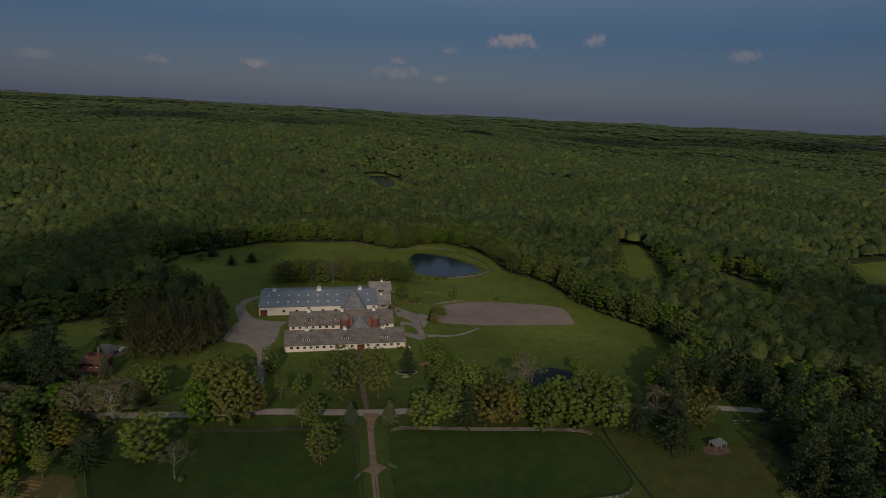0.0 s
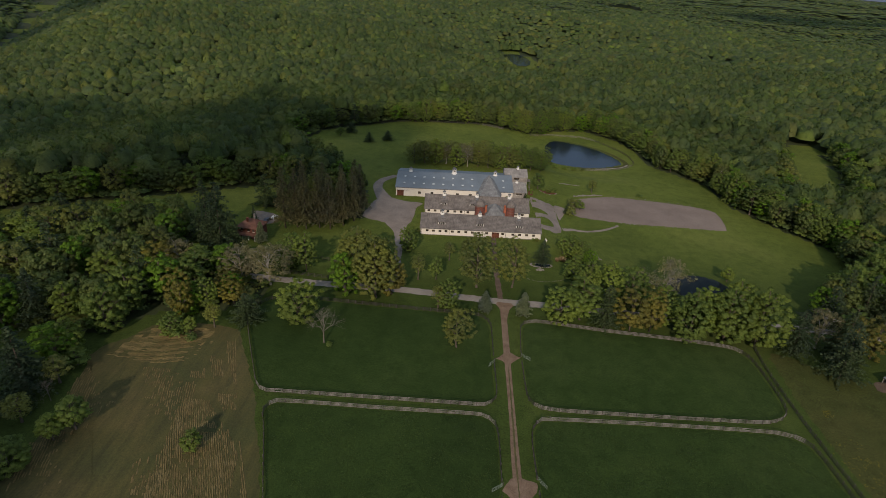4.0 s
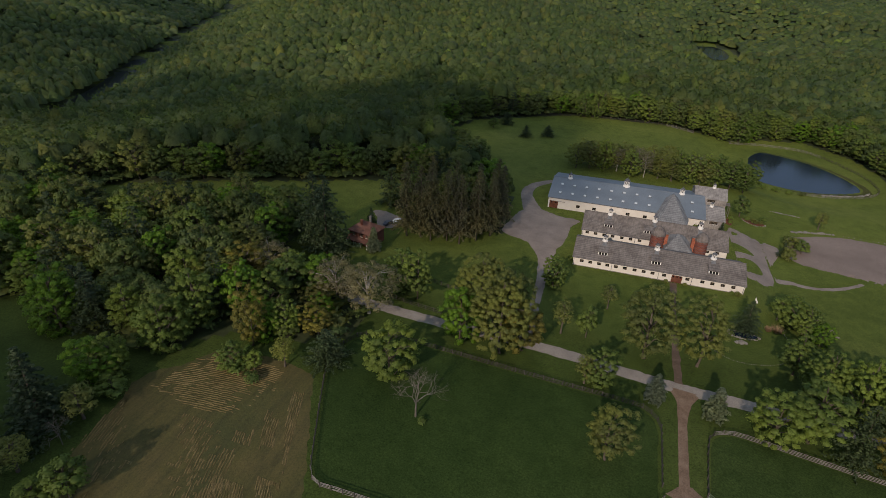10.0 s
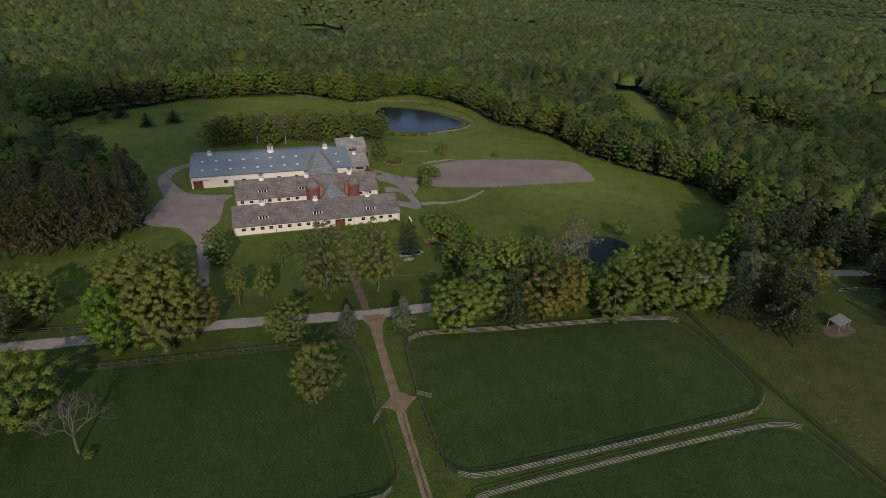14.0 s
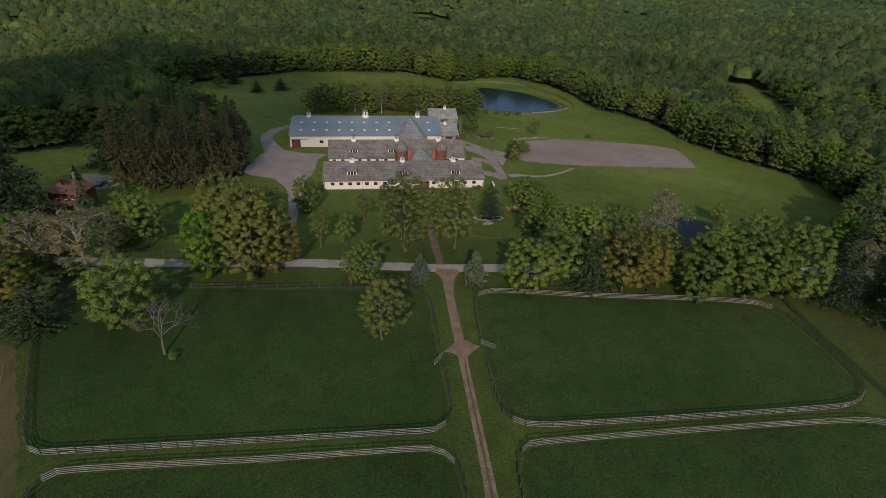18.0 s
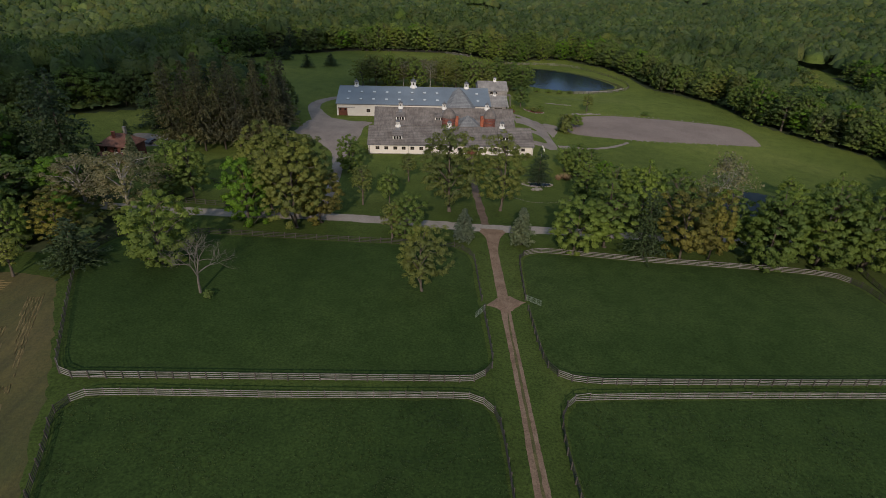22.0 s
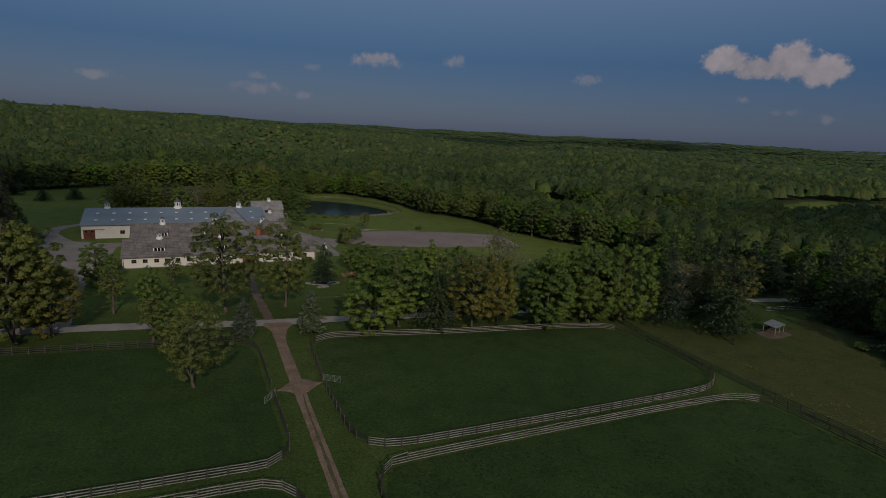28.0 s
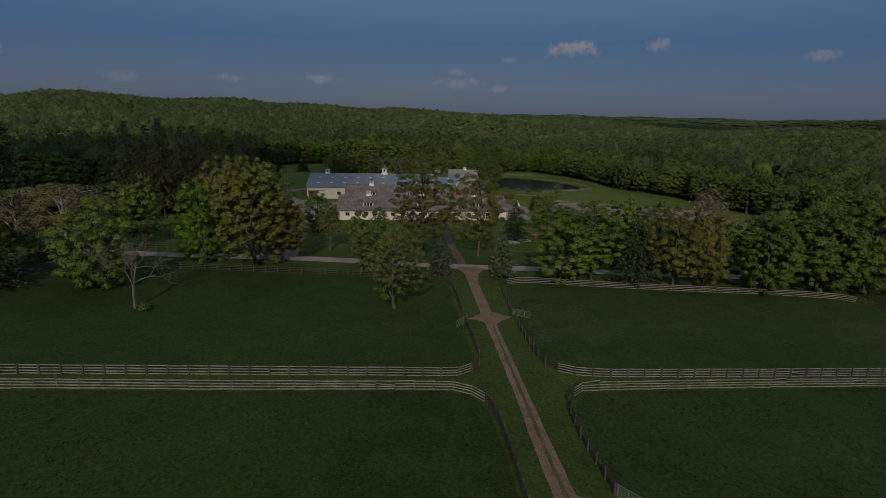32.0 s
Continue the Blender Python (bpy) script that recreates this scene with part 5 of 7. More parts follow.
gate(4.3, -29.7, -38, "pale green tubular gate standing open into the paddock")
gate(-4.6, -33.7, -128, "pale green tubular gate standing open into the paddock")
gate(3.3, -79.2, -55, "pale green tubular gate standing open on the lower paddock")
gate(-5.5, -81.9, -145, "pale green tubular gate standing open on the lower paddock")

# ---- trees ----
def sprays(rng, centres, radii, count, size, up=0.35, flat=0.75, heart=None):
    """Folded leaf sprays over the outside of lobes: vertices, quads and soft outward normals."""
    n = len(centres) * count
    c, r = np.repeat(centres, count, 0), np.repeat(radii, count, 0)
    d = rng.normal(size=(n, 3))
    d /= np.linalg.norm(d, axis=1)[:, None]
    d[:, 2] = np.where(d[:, 2] < -0.35, -d[:, 2], d[:, 2])
    p = c + d * r * rng.uniform(0.72, 1.08, (n, 1))
    nrm = d + rng.normal(size=(n, 3)) * 0.45 + np.array([0, 0, up])
    nrm /= np.linalg.norm(nrm, axis=1)[:, None]
    t = np.cross(nrm, rng.normal(size=(n, 3)))
    t /= np.linalg.norm(t, axis=1)[:, None]
    b = np.cross(nrm, t)
    s = size * rng.uniform(0.6, 1.35, (n, 1))
    verts = np.stack([p - t * s, p - b * s * flat + nrm * s * 0.25, p + t * s, p + b * s * flat + nrm * s * 0.25], 1).reshape(-1, 3)
    out_ = d * 0.9 + nrm * 0.35
    if heart is not None:
        away = (p - heart) / np.linalg.norm(p - heart, axis=1)[:, None]
        out_ = out_ + away * 0.8
    out_ /= np.linalg.norm(out_, axis=1)[:, None]
    return verts, np.arange(4 * n).reshape(-1, 4), np.repeat(out_, 4, 0)


def crown_lobes(rng, n, centre, radius, lobe, top_heavy=0.0):
    """Lobes spread over an uneven ellipsoid with bulges and hollows."""
    k = np.arange(n) + 0.5
    z = 1 - 1.92 * k / n
    a = k * 2.39996 + rng.uniform(0, 6.28)
    q = np.sqrt(np.clip(1 - z * z, 0, 1))
    d = np.stack([q * np.cos(a), q * np.sin(a), z], -1)
    swell = np.ones(n)
    for _ in range(5):
        b = rng.normal(size=3)
        b /= np.linalg.norm(b)
        swell += rng.uniform(-0.3, 0.3) * np.clip(d @ b, 0, 1) ** 2
    depth = rng.uniform(0.45, 1.0, n) ** 0.7 * swell
    c = centre + d * radius * depth[:, None] * np.where(d[:, 2:3] < 0, [[1, 1, 0.92]], [[1, 1, 1]]) + rng.normal(size=(n, 3)) * radius * 0.05
    r = lobe * rng.uniform(0.6, 1.4, (n, 1)) * np.array([1, 1, 0.8])
    return c, r


def limbs(trunk_h, top, centres, base_r, rng, sides=6, count=14):
    s = Shape()
    lean = rng.normal(size=2) * 0.02 * top
    pts = [(0, 0, -0.6), (0, 0, 0.3), (lean[0] * 0.4, lean[1] * 0.4, trunk_h), (lean[0] * 0.8, lean[1] * 0.8, (trunk_h + top) / 2), (lean[0], lean[1], top)]
    s.tube(pts, [base_r * 1.35, base_r, base_r * 0.72, base_r * 0.42, base_r * 0.1], 8)
    for c in centres[rng.permutation(len(centres))[:count]]:
        z0 = min(max(trunk_h * 0.85, c[2] - np.hypot(c[0], c[1]) * 0.75), top * 0.8)
        start = np.array([lean[0] * 0.5, lean[1] * 0.5, z0])
        mid = (start + c) / 2 + np.array([0, 0, 0.08 * top])
        s.tube([start, mid, c], [base_r * 0.38, base_r * 0.24, base_r * 0.08], sides)
    return s


def place_tree(name, trunk, crown, label, category="tree"):
    t = thing(name, label, category, group="trees")
    part("trunk", trunk, None, t)
    if crown is not None:
        part("crown", crown, None, t)
    return t


def ball():
    bm = bmesh.new()
    bmesh.ops.create_icosphere(bm, subdivisions=2, radius=1.0)
    bm.verts.index_update()
    v, f = np.array([tuple(q.co) for q in bm.verts]), np.array([[q.index for q in face.verts] for face in bm.faces])
    bm.free()
    return v, f


BALL_V, BALL_F = ball()


def broadleaf(name, label, mat, bark, h, w, seed, lobes=46, count=58, size=0.5, bare=0.24, fill=0.85, heart=0.55):
    """A tree of many small leaf clumps, each with loose sprays round a dense heart."""
    rng = np.random.default_rng(seed)
    centre = np.array([0, 0, h * (bare + (1 - bare) / 2)])
    radius = np.array([w / 2 * 0.98, w / 2 * 0.98, h * (1 - bare) / 2 * 0.94])
    c, r = crown_lobes(rng, lobes, centre, radius, w * 0.8 / lobes**0.5)
    low = centre - np.array([0, 0, h * 0.1])
    v, f, nm = sprays(rng, c, r, int(count * fill), size, heart=low)
    f = np.concatenate([f[:, [0, 1, 2]], f[:, [0, 2, 3]]])
    if heart:
        k = len(BALL_V)
        core = c[:, None] + BALL_V[None] * r[:, None] * heart * rng.uniform(0.72, 1.2, (lobes, k, 1))
        out_ = BALL_V[None] * 0.9 + 0.7 * (core - low) / np.linalg.norm(core - low, axis=2, keepdims=True)
        out_ = (out_ / np.linalg.norm(out_, axis=2, keepdims=True)).reshape(-1, 3)
        f = np.concatenate([f, (BALL_F[None] + (len(v) + np.arange(lobes) * k)[:, None, None]).reshape(-1, 3)])
        v, nm = np.concatenate([v, core.reshape(-1, 3)]), np.concatenate([nm, out_])
    crown = sheet("crown", v, f, mat, normals=nm)
    trunk = limbs(h * bare * 1.1, h * 0.86, c, 0.018 * h + 0.08, rng).mesh("trunk", bark, True)
    return place_tree(name, trunk, crown, label)


def conifer(name, label, mat, h, w, seed, tiers=26, droop=0.25, size=0.55, skirt=0.06, power=0.85, each=3, bark=None):
    rng = np.random.default_rng(seed)
    pts, rad = [], []
    for k in range(tiers):
        u = skirt + (1 - skirt) * (k + 0.4) / tiers
        reach = w / 2 * (1 - (u - skirt) / (1 - skirt)) ** power * rng.uniform(0.78, 1.15) + 0.15
        for j in range(int(5 + 6 * (1 - u))):
            a = rng.uniform(0, 6.283)
            R = reach * rng.uniform(0.65, 1.18)
            steps = max(2, int(R / (size * 1.25)))
            for i in range(1, steps + 1):
                s = i / steps
                pts.append((R * s * math.cos(a), R * s * math.sin(a), h * u - droop * R * s * s + rng.normal() * 0.12))
                rad.append(size * (1.15 - 0.45 * s))
    c, r = np.array(pts), np.array(rad)[:, None] * np.array([1, 1, 0.55])
    v, f, nm = sprays(rng, c, r, each, size * 0.62, 0.5, 0.55)
    trunk = Shape().tube([(0, 0, -0.5), (0, 0, h * 0.5), (0, 0, h * 0.98)], [0.014 * h + 0.06, 0.009 * h, 0.02], 7).mesh("trunk", bark or BARK, True)
    return place_tree(name, trunk, sheet("crown", v, f, mat, normals=nm), label)


def bare_tree(name, label, bark, h, w, seed, leaf=None, leaf_count=0, levels=4):
    rng = np.random.default_rng(seed)
    s, tips = Shape(), []

    def grow(p, d, length, r, level):
        stray = 0.15 if level == 0 else 1.0
        q = p + d * length * 0.55 + rng.normal(size=3) * length * 0.05 * stray
        e = q + (d + rng.normal(size=3) * 0.18 * stray) * length * 0.5
        s.tube([p, q, e], [r, r * 0.78, r * 0.55], 5 if level < 2 else 4)
        if level >= levels:
            tips.append(e)
            return
        for k in range(3 if level else 5):
            nd = d * 0.75 + rng.normal(size=3) * np.array([w / h * 1.1, w / h * 1.1, 0.5]) + np.array([0, 0, 0.18])
            nd /= np.linalg.norm(nd)
            grow(q + (e - q) * rng.uniform(0.2, 1.0), nd, length * rng.uniform(0.62, 0.8), r * 0.5, level + 1)

    grow(np.array([0, 0, -0.5]), np.array([0, 0, 1.0]), h * 0.36, 0.015 * h + 0.05, 0)
    top = max(v[2] for v in s.v)
    k = h / top
    s.v = [(x * k, y * k, z * k if z > 0 else z) for x, y, z in s.v]
    crown = None
    if leaf:
        c = np.array(tips) * k
        v, f, nm = sprays(rng, c, np.full((len(c), 3), 0.045 * h), leaf_count, 0.3)
        crown = sheet("crown", v, f, leaf, normals=nm)
    return place_tree(name, s.mesh("trunk", bark), crown, label)


def shrub(name, label, mat, h, w, seed, category="shrub"):
    rng = np.random.default_rng(seed)
    c, r = crown_lobes(rng, 16, np.array([0, 0, h * 0.5]), np.array([w / 2 * 0.7, w / 2 * 0.7, h * 0.42]), w * 0.2)
    v, f, nm = sprays(rng, c, r, 26, 0.22)
    t = thing(name, label, category, group="shrubs")
    stems = Shape()
    for a in np.arange(5) * 1.257:
        stems.tube([(0.1 * math.cos(a), 0.1 * math.sin(a), -0.2), (w * 0.2 * math.cos(a), w * 0.2 * math.sin(a), h * 0.6)], [0.06, 0.02], 5)
    part("stems", stems.mesh("stems", BARK), None, t)
    part("crown", sheet("crown", v, f, mat, normals=nm), None, t)
    return t


HOMES = {}


def plant(kind, x, y, h, w=None, turn=None):
    """Stands a tree of a kind on the ground: the first one is the built one, the others are copies of it."""
    make, base_h, base_w, used = HOMES[kind]
    w = w or base_w * h / base_h
    m = Matrix.LocRotScale((x, y, gz(x, y)), Euler((0, 0, radians(turn if turn is not None else (x * 37 + y * 61) % 360))), (w / base_w, w / base_w, h / base_h))
    if not used:
        make.matrix_basis = m
        used.append(m)
        return make
    first = make.matrix_basis.copy()
    make.matrix_basis = Matrix.Identity(4)
    twin = copy_thing(make, m)
    make.matrix_basis = first
    return twin


def kind(key, ob, h, w):
    HOMES[key] = (ob, h, w, [])


kind("oak", broadleaf("oak_tree", "broad spreading oak in olive spring leaf beside the road", LEAF_OLIVE, BARK, 26, 19, 1, 330, 95, 0.19, -0.02), 26, 19)
kind("oak2", broadleaf("oak_tree", "tall spreading tree with olive young leaves and visible limbs", LEAF_OLIVE, BARK, 24, 16, 2, 170, 110, 0.18, 0.06, 0.85, 0.35), 24, 16)
kind("maple", broadleaf("maple_tree", "dense round maple in fresh green leaf", LEAF, BARK, 20, 16, 3, 270, 95, 0.2, -0.14), 20, 16)
kind("green", broadleaf("tree", "medium tree in green spring leaf", LEAF, BARK, 14, 11, 4, 120, 95, 0.18, -0.1), 14, 11)
kind("green2", broadleaf("tree", "upright tree in green spring leaf", LEAF, BARK, 17, 10, 5, 120, 95, 0.18, -0.08), 17, 10)
kind("lime", broadleaf("lime_green_tree", "bright lime green tree in new leaf", LEAF_LIME, BARK, 17, 12, 6, 120, 100, 0.19, -0.1), 17, 12)
kind("ochre", broadleaf("tree", "tree in ochre brown young leaf", LEAF_OCHRE, BARK, 16, 11, 7, 110, 90, 0.18, -0.08), 16, 11)
kind("pale", broadleaf("flowering_tree", "pale tan budding tree with bare limbs showing", LEAF_PALE, PALE_BARK, 18, 13, 8, 110, 80, 0.17, 0.1, 0.8, 0), 18, 13)
kind("thin", broadleaf("young_tree", "thin young lawn tree with sparse leaves", LEAF_OLIVE, BARK, 10, 5.5, 9, 40, 62, 0.17, 0.2, 0.7, 0), 10, 5.5)
kind("young", broadleaf("young_tree", "small green lawn tree", LEAF, BARK, 9, 7, 10, 30, 70, 0.21, 0.12), 9, 7)
kind("spruce", conifer("spruce", "small blue-green spruce beside the drive", NEEDLE_BLUE, 9, 5.2, 11, 30, 0.08, 0.4, each=9), 9, 5.2)
kind("pine", conifer("pine_tree", "dark shaggy pine with drooping boughs", NEEDLE, 22, 15, 12, 22, 0.16, 0.62, skirt=0.06, power=0.62, each=5), 22, 15)
kind("fir", conifer("fir_tree", "tall dark pointed fir", NEEDLE, 24, 12, 13, 28, 0.3, 0.58, power=0.9, each=5), 24, 12)
kind("hemlock", conifer("hemlock_tree", "tall brownish dark hemlock in a row", NEEDLE_BROWN, 26, 12, 14, 26, 0.14, 0.62, skirt=0.14, power=0.62, each=6), 26, 12)
kind("dead", bare_tree("dead_tree", "bare grey dead tree standing in the paddock", DEAD_WOOD, 13, 8, 23, levels=5), 13, 9.5)
kind("sycamore", bare_tree("sycamore_tree", "big pale-limbed sycamore hardly in leaf", PALE_BARK, 21, 14, 16, LEAF_PALE, 5, 5), 21, 18)
kind("shrub", shrub("shrub", "rounded green shrub on the lawn", LEAF, 2.6, 3.4, 17), 2.6, 3.4)
kind("bush", shrub("bush", "grey-green bush in the lawn bed", LEAF_OLIVE, 2.6, 3.0, 18), 2.6, 3.0)

kind("wood_green", broadleaf("woodland_tree", "woodland tree in green spring leaf", LEAF, BARK, 16, 11, 51, 64, 36, 0.33, 0.0, 1.0), 16, 11)
kind("wood_round", broadleaf("woodland_tree", "rounded woodland tree in fresh green leaf", FOREST_LEAF, BARK, 15, 12, 52, 66, 36, 0.33, 0.0, 1.0), 15, 12)
kind("wood_olive", broadleaf("oak_tree", "woodland tree in olive young leaf", LEAF_OLIVE, BARK, 16, 11, 53, 64, 36, 0.32, 0.02, 1.0), 16, 11)
kind("wood_lime", broadleaf("lime_green_tree", "woodland tree in bright new leaf", LEAF_LIME, BARK, 15, 10, 54, 60, 36, 0.32, 0.0, 1.0), 15, 10)
kind("wood_pine", conifer("woodland_pine", "dark shaggy pine in the woods", NEEDLE, 20, 12, 55, 15, 0.2, 0.85, skirt=0.06, power=0.65, each=4), 20, 12)

TREES = """spruce -6.5 -3.8 8.2 5.6;spruce 7.3 -5 9.6 6.2;oak2 -9 13 24 16.5;oak2 5 15 22.5 13.5;thin -20 34 9 5.5;young -25 16 10 6;thin -32 15 12 6.2;green -38 41 11 8;
green -20.5 -3.6 11 8.5;thin -23.5 -4.2 9.5 6;oak2 -16.8 -27.6 15.5 10.5;lime -58 0.5 18 11;oak -46.5 -0.8 26 18;oak -54.5 9.5 25 17;oak2 -47 8 22 14;ochre -41 2.5 15 12;green -70 -21 15.5 13;dead -59 -31.5 12.6 9.5;
pale -86 2 18 18;pale -97 4 16 15;green2 -76 15 17 10;green -82 17 14 11;
green 20 -6.5 13.5 12;green2 28 -4.5 18 14;pine 36 -8.5 17.5 11;ochre 45 -9.5 17.5 13;ochre 52 -9 17.5 9.5;sycamore 62 13 21 19;maple 41 9 18 13;maple 34 12 16 12;green 50 9 16 12;green2 30 22 13 10;
maple 65 -11 19 15.5;maple 78 -11 21.5 18;maple 89 -12 22.5 18;maple 71 -6 19 15;maple 84 -3 21 16;green 58 -3 15 11;
young 99.5 36 6.5 7;pine 20 38 11.5 9;green 35 49 10 10;green 38 45 9.5 8;lime 41 41 8.5 6;young 31 50 8 7;
pine 99 -17 18 12;pine 108 -29 21 15;ochre 127 -16 18 11;pine 114 -19 20 13;ochre 118 -16 17 11;pale 110 -12 18 12;green2 122 -10 17 12;pine 92 -4 16 10;
pine 143 -53 22 17;pine 153 -46 22 16;pine 143 -84 21 17;pine 141 -69 19 15;pine 150 -62 24 18;pine 146 -94 23 18;fir 156 -76 24 14;pine 151 -37 18 12;pine 160 -45 24 17;fir 172 -60 26 15;green 160 -31 17 12;pine 147 -112 22 16;pine 168 -90 24 18;pine 182 -40 25 16;maple 176 -22 20 15;pine 150 -130 24 18;
bush 47 112 5 7;young 50 108 5.5 6;thin 63 138.5 8.5 6.5;young 30 132 9 8.5;bush 43.5 100 4.5 6;fir 42 101.5 6 5;bush 8.5 101.8 4 4.5;fir 11.2 105.2 4.5 3;fir 19.6 106.4 5 3.6;bush 36 130 2.4 3.2;
green -106 -34 8 7;young -101 -32 5.5 5;ochre -107 -24 18 9;lime -106 -20 12 8.5;green -101 -17 11.5 7;ochre -94 -13 10.5 9;thin -95 -28 9 6;pine -86 -23 10.5 12;
lime -156 -37 18.5 13.5;fir -148 -33 19.5 13;lime -132 -49 13 11.5;fir -130 -64 21 15;young -80.5 -79 6 5.5;young -111 -75 10 8.5;young -114 -79 8 7;green -118 -88 8 10;green -134 -78 9 9;thin -125 -74 8.5 8;dead -123 -66 8 4;green -186 -32 10 10;green2 -177 -28 11.5 10;green -198 -34 9.5 12;
green2 -139 -31 15 9;green -126 -34 15.5 12;green2 -124 -23 19 12;young -124 -29 6.5 6.5;green -129 -46 12 8;young -125 -51 5.5 8;thin -125 -59 9 8;green -122 -97 10 9;green2 -130 -104 12 9;green -140 -92 12 10;
lime -105 7 13.5 12;ochre -99 -4 9 9;green -114 8 11 9;green -112 -8 13 11;lime -96 -8 9 8;
pine -114 29 29 19;pine -122 36 27 16;spruce -100.5 37.8 9.5 5.6;fir -111 37.5 9 4;fir -108 52.5 10 6;hemlock -95 55 29 9.8;hemlock -90 56.5 28 9.2;hemlock -85.5 55 30 9.8;hemlock -80 57.5 28 9.2;hemlock -75 57 27 9.2;hemlock -70 62 28 9.2;hemlock -66 68 27 8.5;hemlock -64 76 26 8.5;hemlock -72 72 27 8.5;hemlock -80 68 28 9.2;hemlock -89 66 29 9.2;hemlock -68 86 25 8.5;
oak -132 12 18 17;oak -142 4 17 15;ochre -126 2 15 12;green -138 -10 15 12;green2 -130 -18 14 10;pale -122 8 14 14;
young -95 165 7 7;pine -78 205 7 8;pine -66 212 7 9;young -100 215 6 7;pine -94 226 8 10"""
for entry in TREES.replace("\n", "").split(";"):
    k, x, y, h, w = entry.split()
    plant(k, float(x), float(y), float(h), float(w))
rng_row = random.Random(5)
for i in range(26):
    x = -44 + (i % 13) * 6.7 + 3 * (i // 13)
    plant(rng_row.choice(["oak2", "green", "green2", "pale", "oak2", "wood_olive"]), x, 164 + 7 * (i // 13) + rng_row.uniform(-2, 3) + (i % 13) * 0.4, rng_row.uniform(12, 16), rng_row.uniform(9, 12))
EDGE = [(-52, 271), (-30, 277), (-12, 281), (8, 279), (26, 269), (44, 274), (62, 286), (82, 293), (100, 286), (112, 264), (119, 244), (121, 224), (121, 207), (128, 196), (140, 184), (148, 172), (146, 158), (146, 143), (152, 126), (158, 112), (166, 98), (174, 84), (170, 68), (163, 52), (158, 38), (140, 24), (124, 18)]
kind("edge_tall", broadleaf("tall_tree", "tall slender woodland edge tree with a bare lower trunk", LEAF, BARK, 19, 9.5, 21, 100, 62, 0.23, 0.17), 19, 9.5)
kind("edge_olive", broadleaf("tall_tree", "tall olive woodland edge tree with visible limbs", LEAF_OLIVE, PALE_BARK, 18, 10, 22, 90, 62, 0.23, 0.2, 0.8), 18, 10)
rng_row = random.Random(9)
for row, (gap, back_) in enumerate(((7.6, 0.0), (9.5, 7.0))):
    line = smooth_line(EDGE, gap)
    for i, (x, y) in enumerate(line):
        d_ = line[min(i + 1, len(line) - 1)] - line[max(i - 1, 0)]
        d_ = d_ / max(np.linalg.norm(d_), 0.1)
        x, y = x - d_[1] * back_ + rng_row.uniform(-2.5, 2.5) + 2, y + d_[0] * back_ + rng_row.uniform(-2.5, 2.5) + 1
        if rng_row.random() < (0.12 if row == 0 else 0.05):
            continue
        plant(rng_row.choice(["green", "green2", "edge_tall", "edge_olive", "edge_tall", "lime", "wood_green", "wood_round"]), float(x), float(y), rng_row.uniform(13, 19.5), rng_row.uniform(9.5, 13))

# ---- the woods ----
def lump(rng, detail, shape, rough_=0.2):
    """An uneven open dome, one tree's crown seen from outside, about 1 wide and 1 high."""
    bm = bmesh.new()
    bmesh.ops.create_icosphere(bm, subdivisions=detail, radius=1.0)
    low = [v for v in bm.verts if v.co.z < -0.15]
    bmesh.ops.delete(bm, geom=low, context="VERTS")
    bm.verts.ensure_lookup_table()
    bm.verts.index_update()
    seed_ = Vector(rng.uniform(-50, 50, 3))
    v = np.array([tuple(q.co * (1 + rough_ * 2.2 * noise.noise(q.co * 1.7 + seed_) + rough_ * noise.noise(q.co * 3.9 + seed_))) for q in bm.verts])
    f = np.array([[q.index for q in face.verts] for face in bm.faces])
    bm.free()
    v = v * np.array([0.47, 0.47, 0.45]) * shape + np.array([0, 0, 0.54])
    return v, f


SINGLE = []


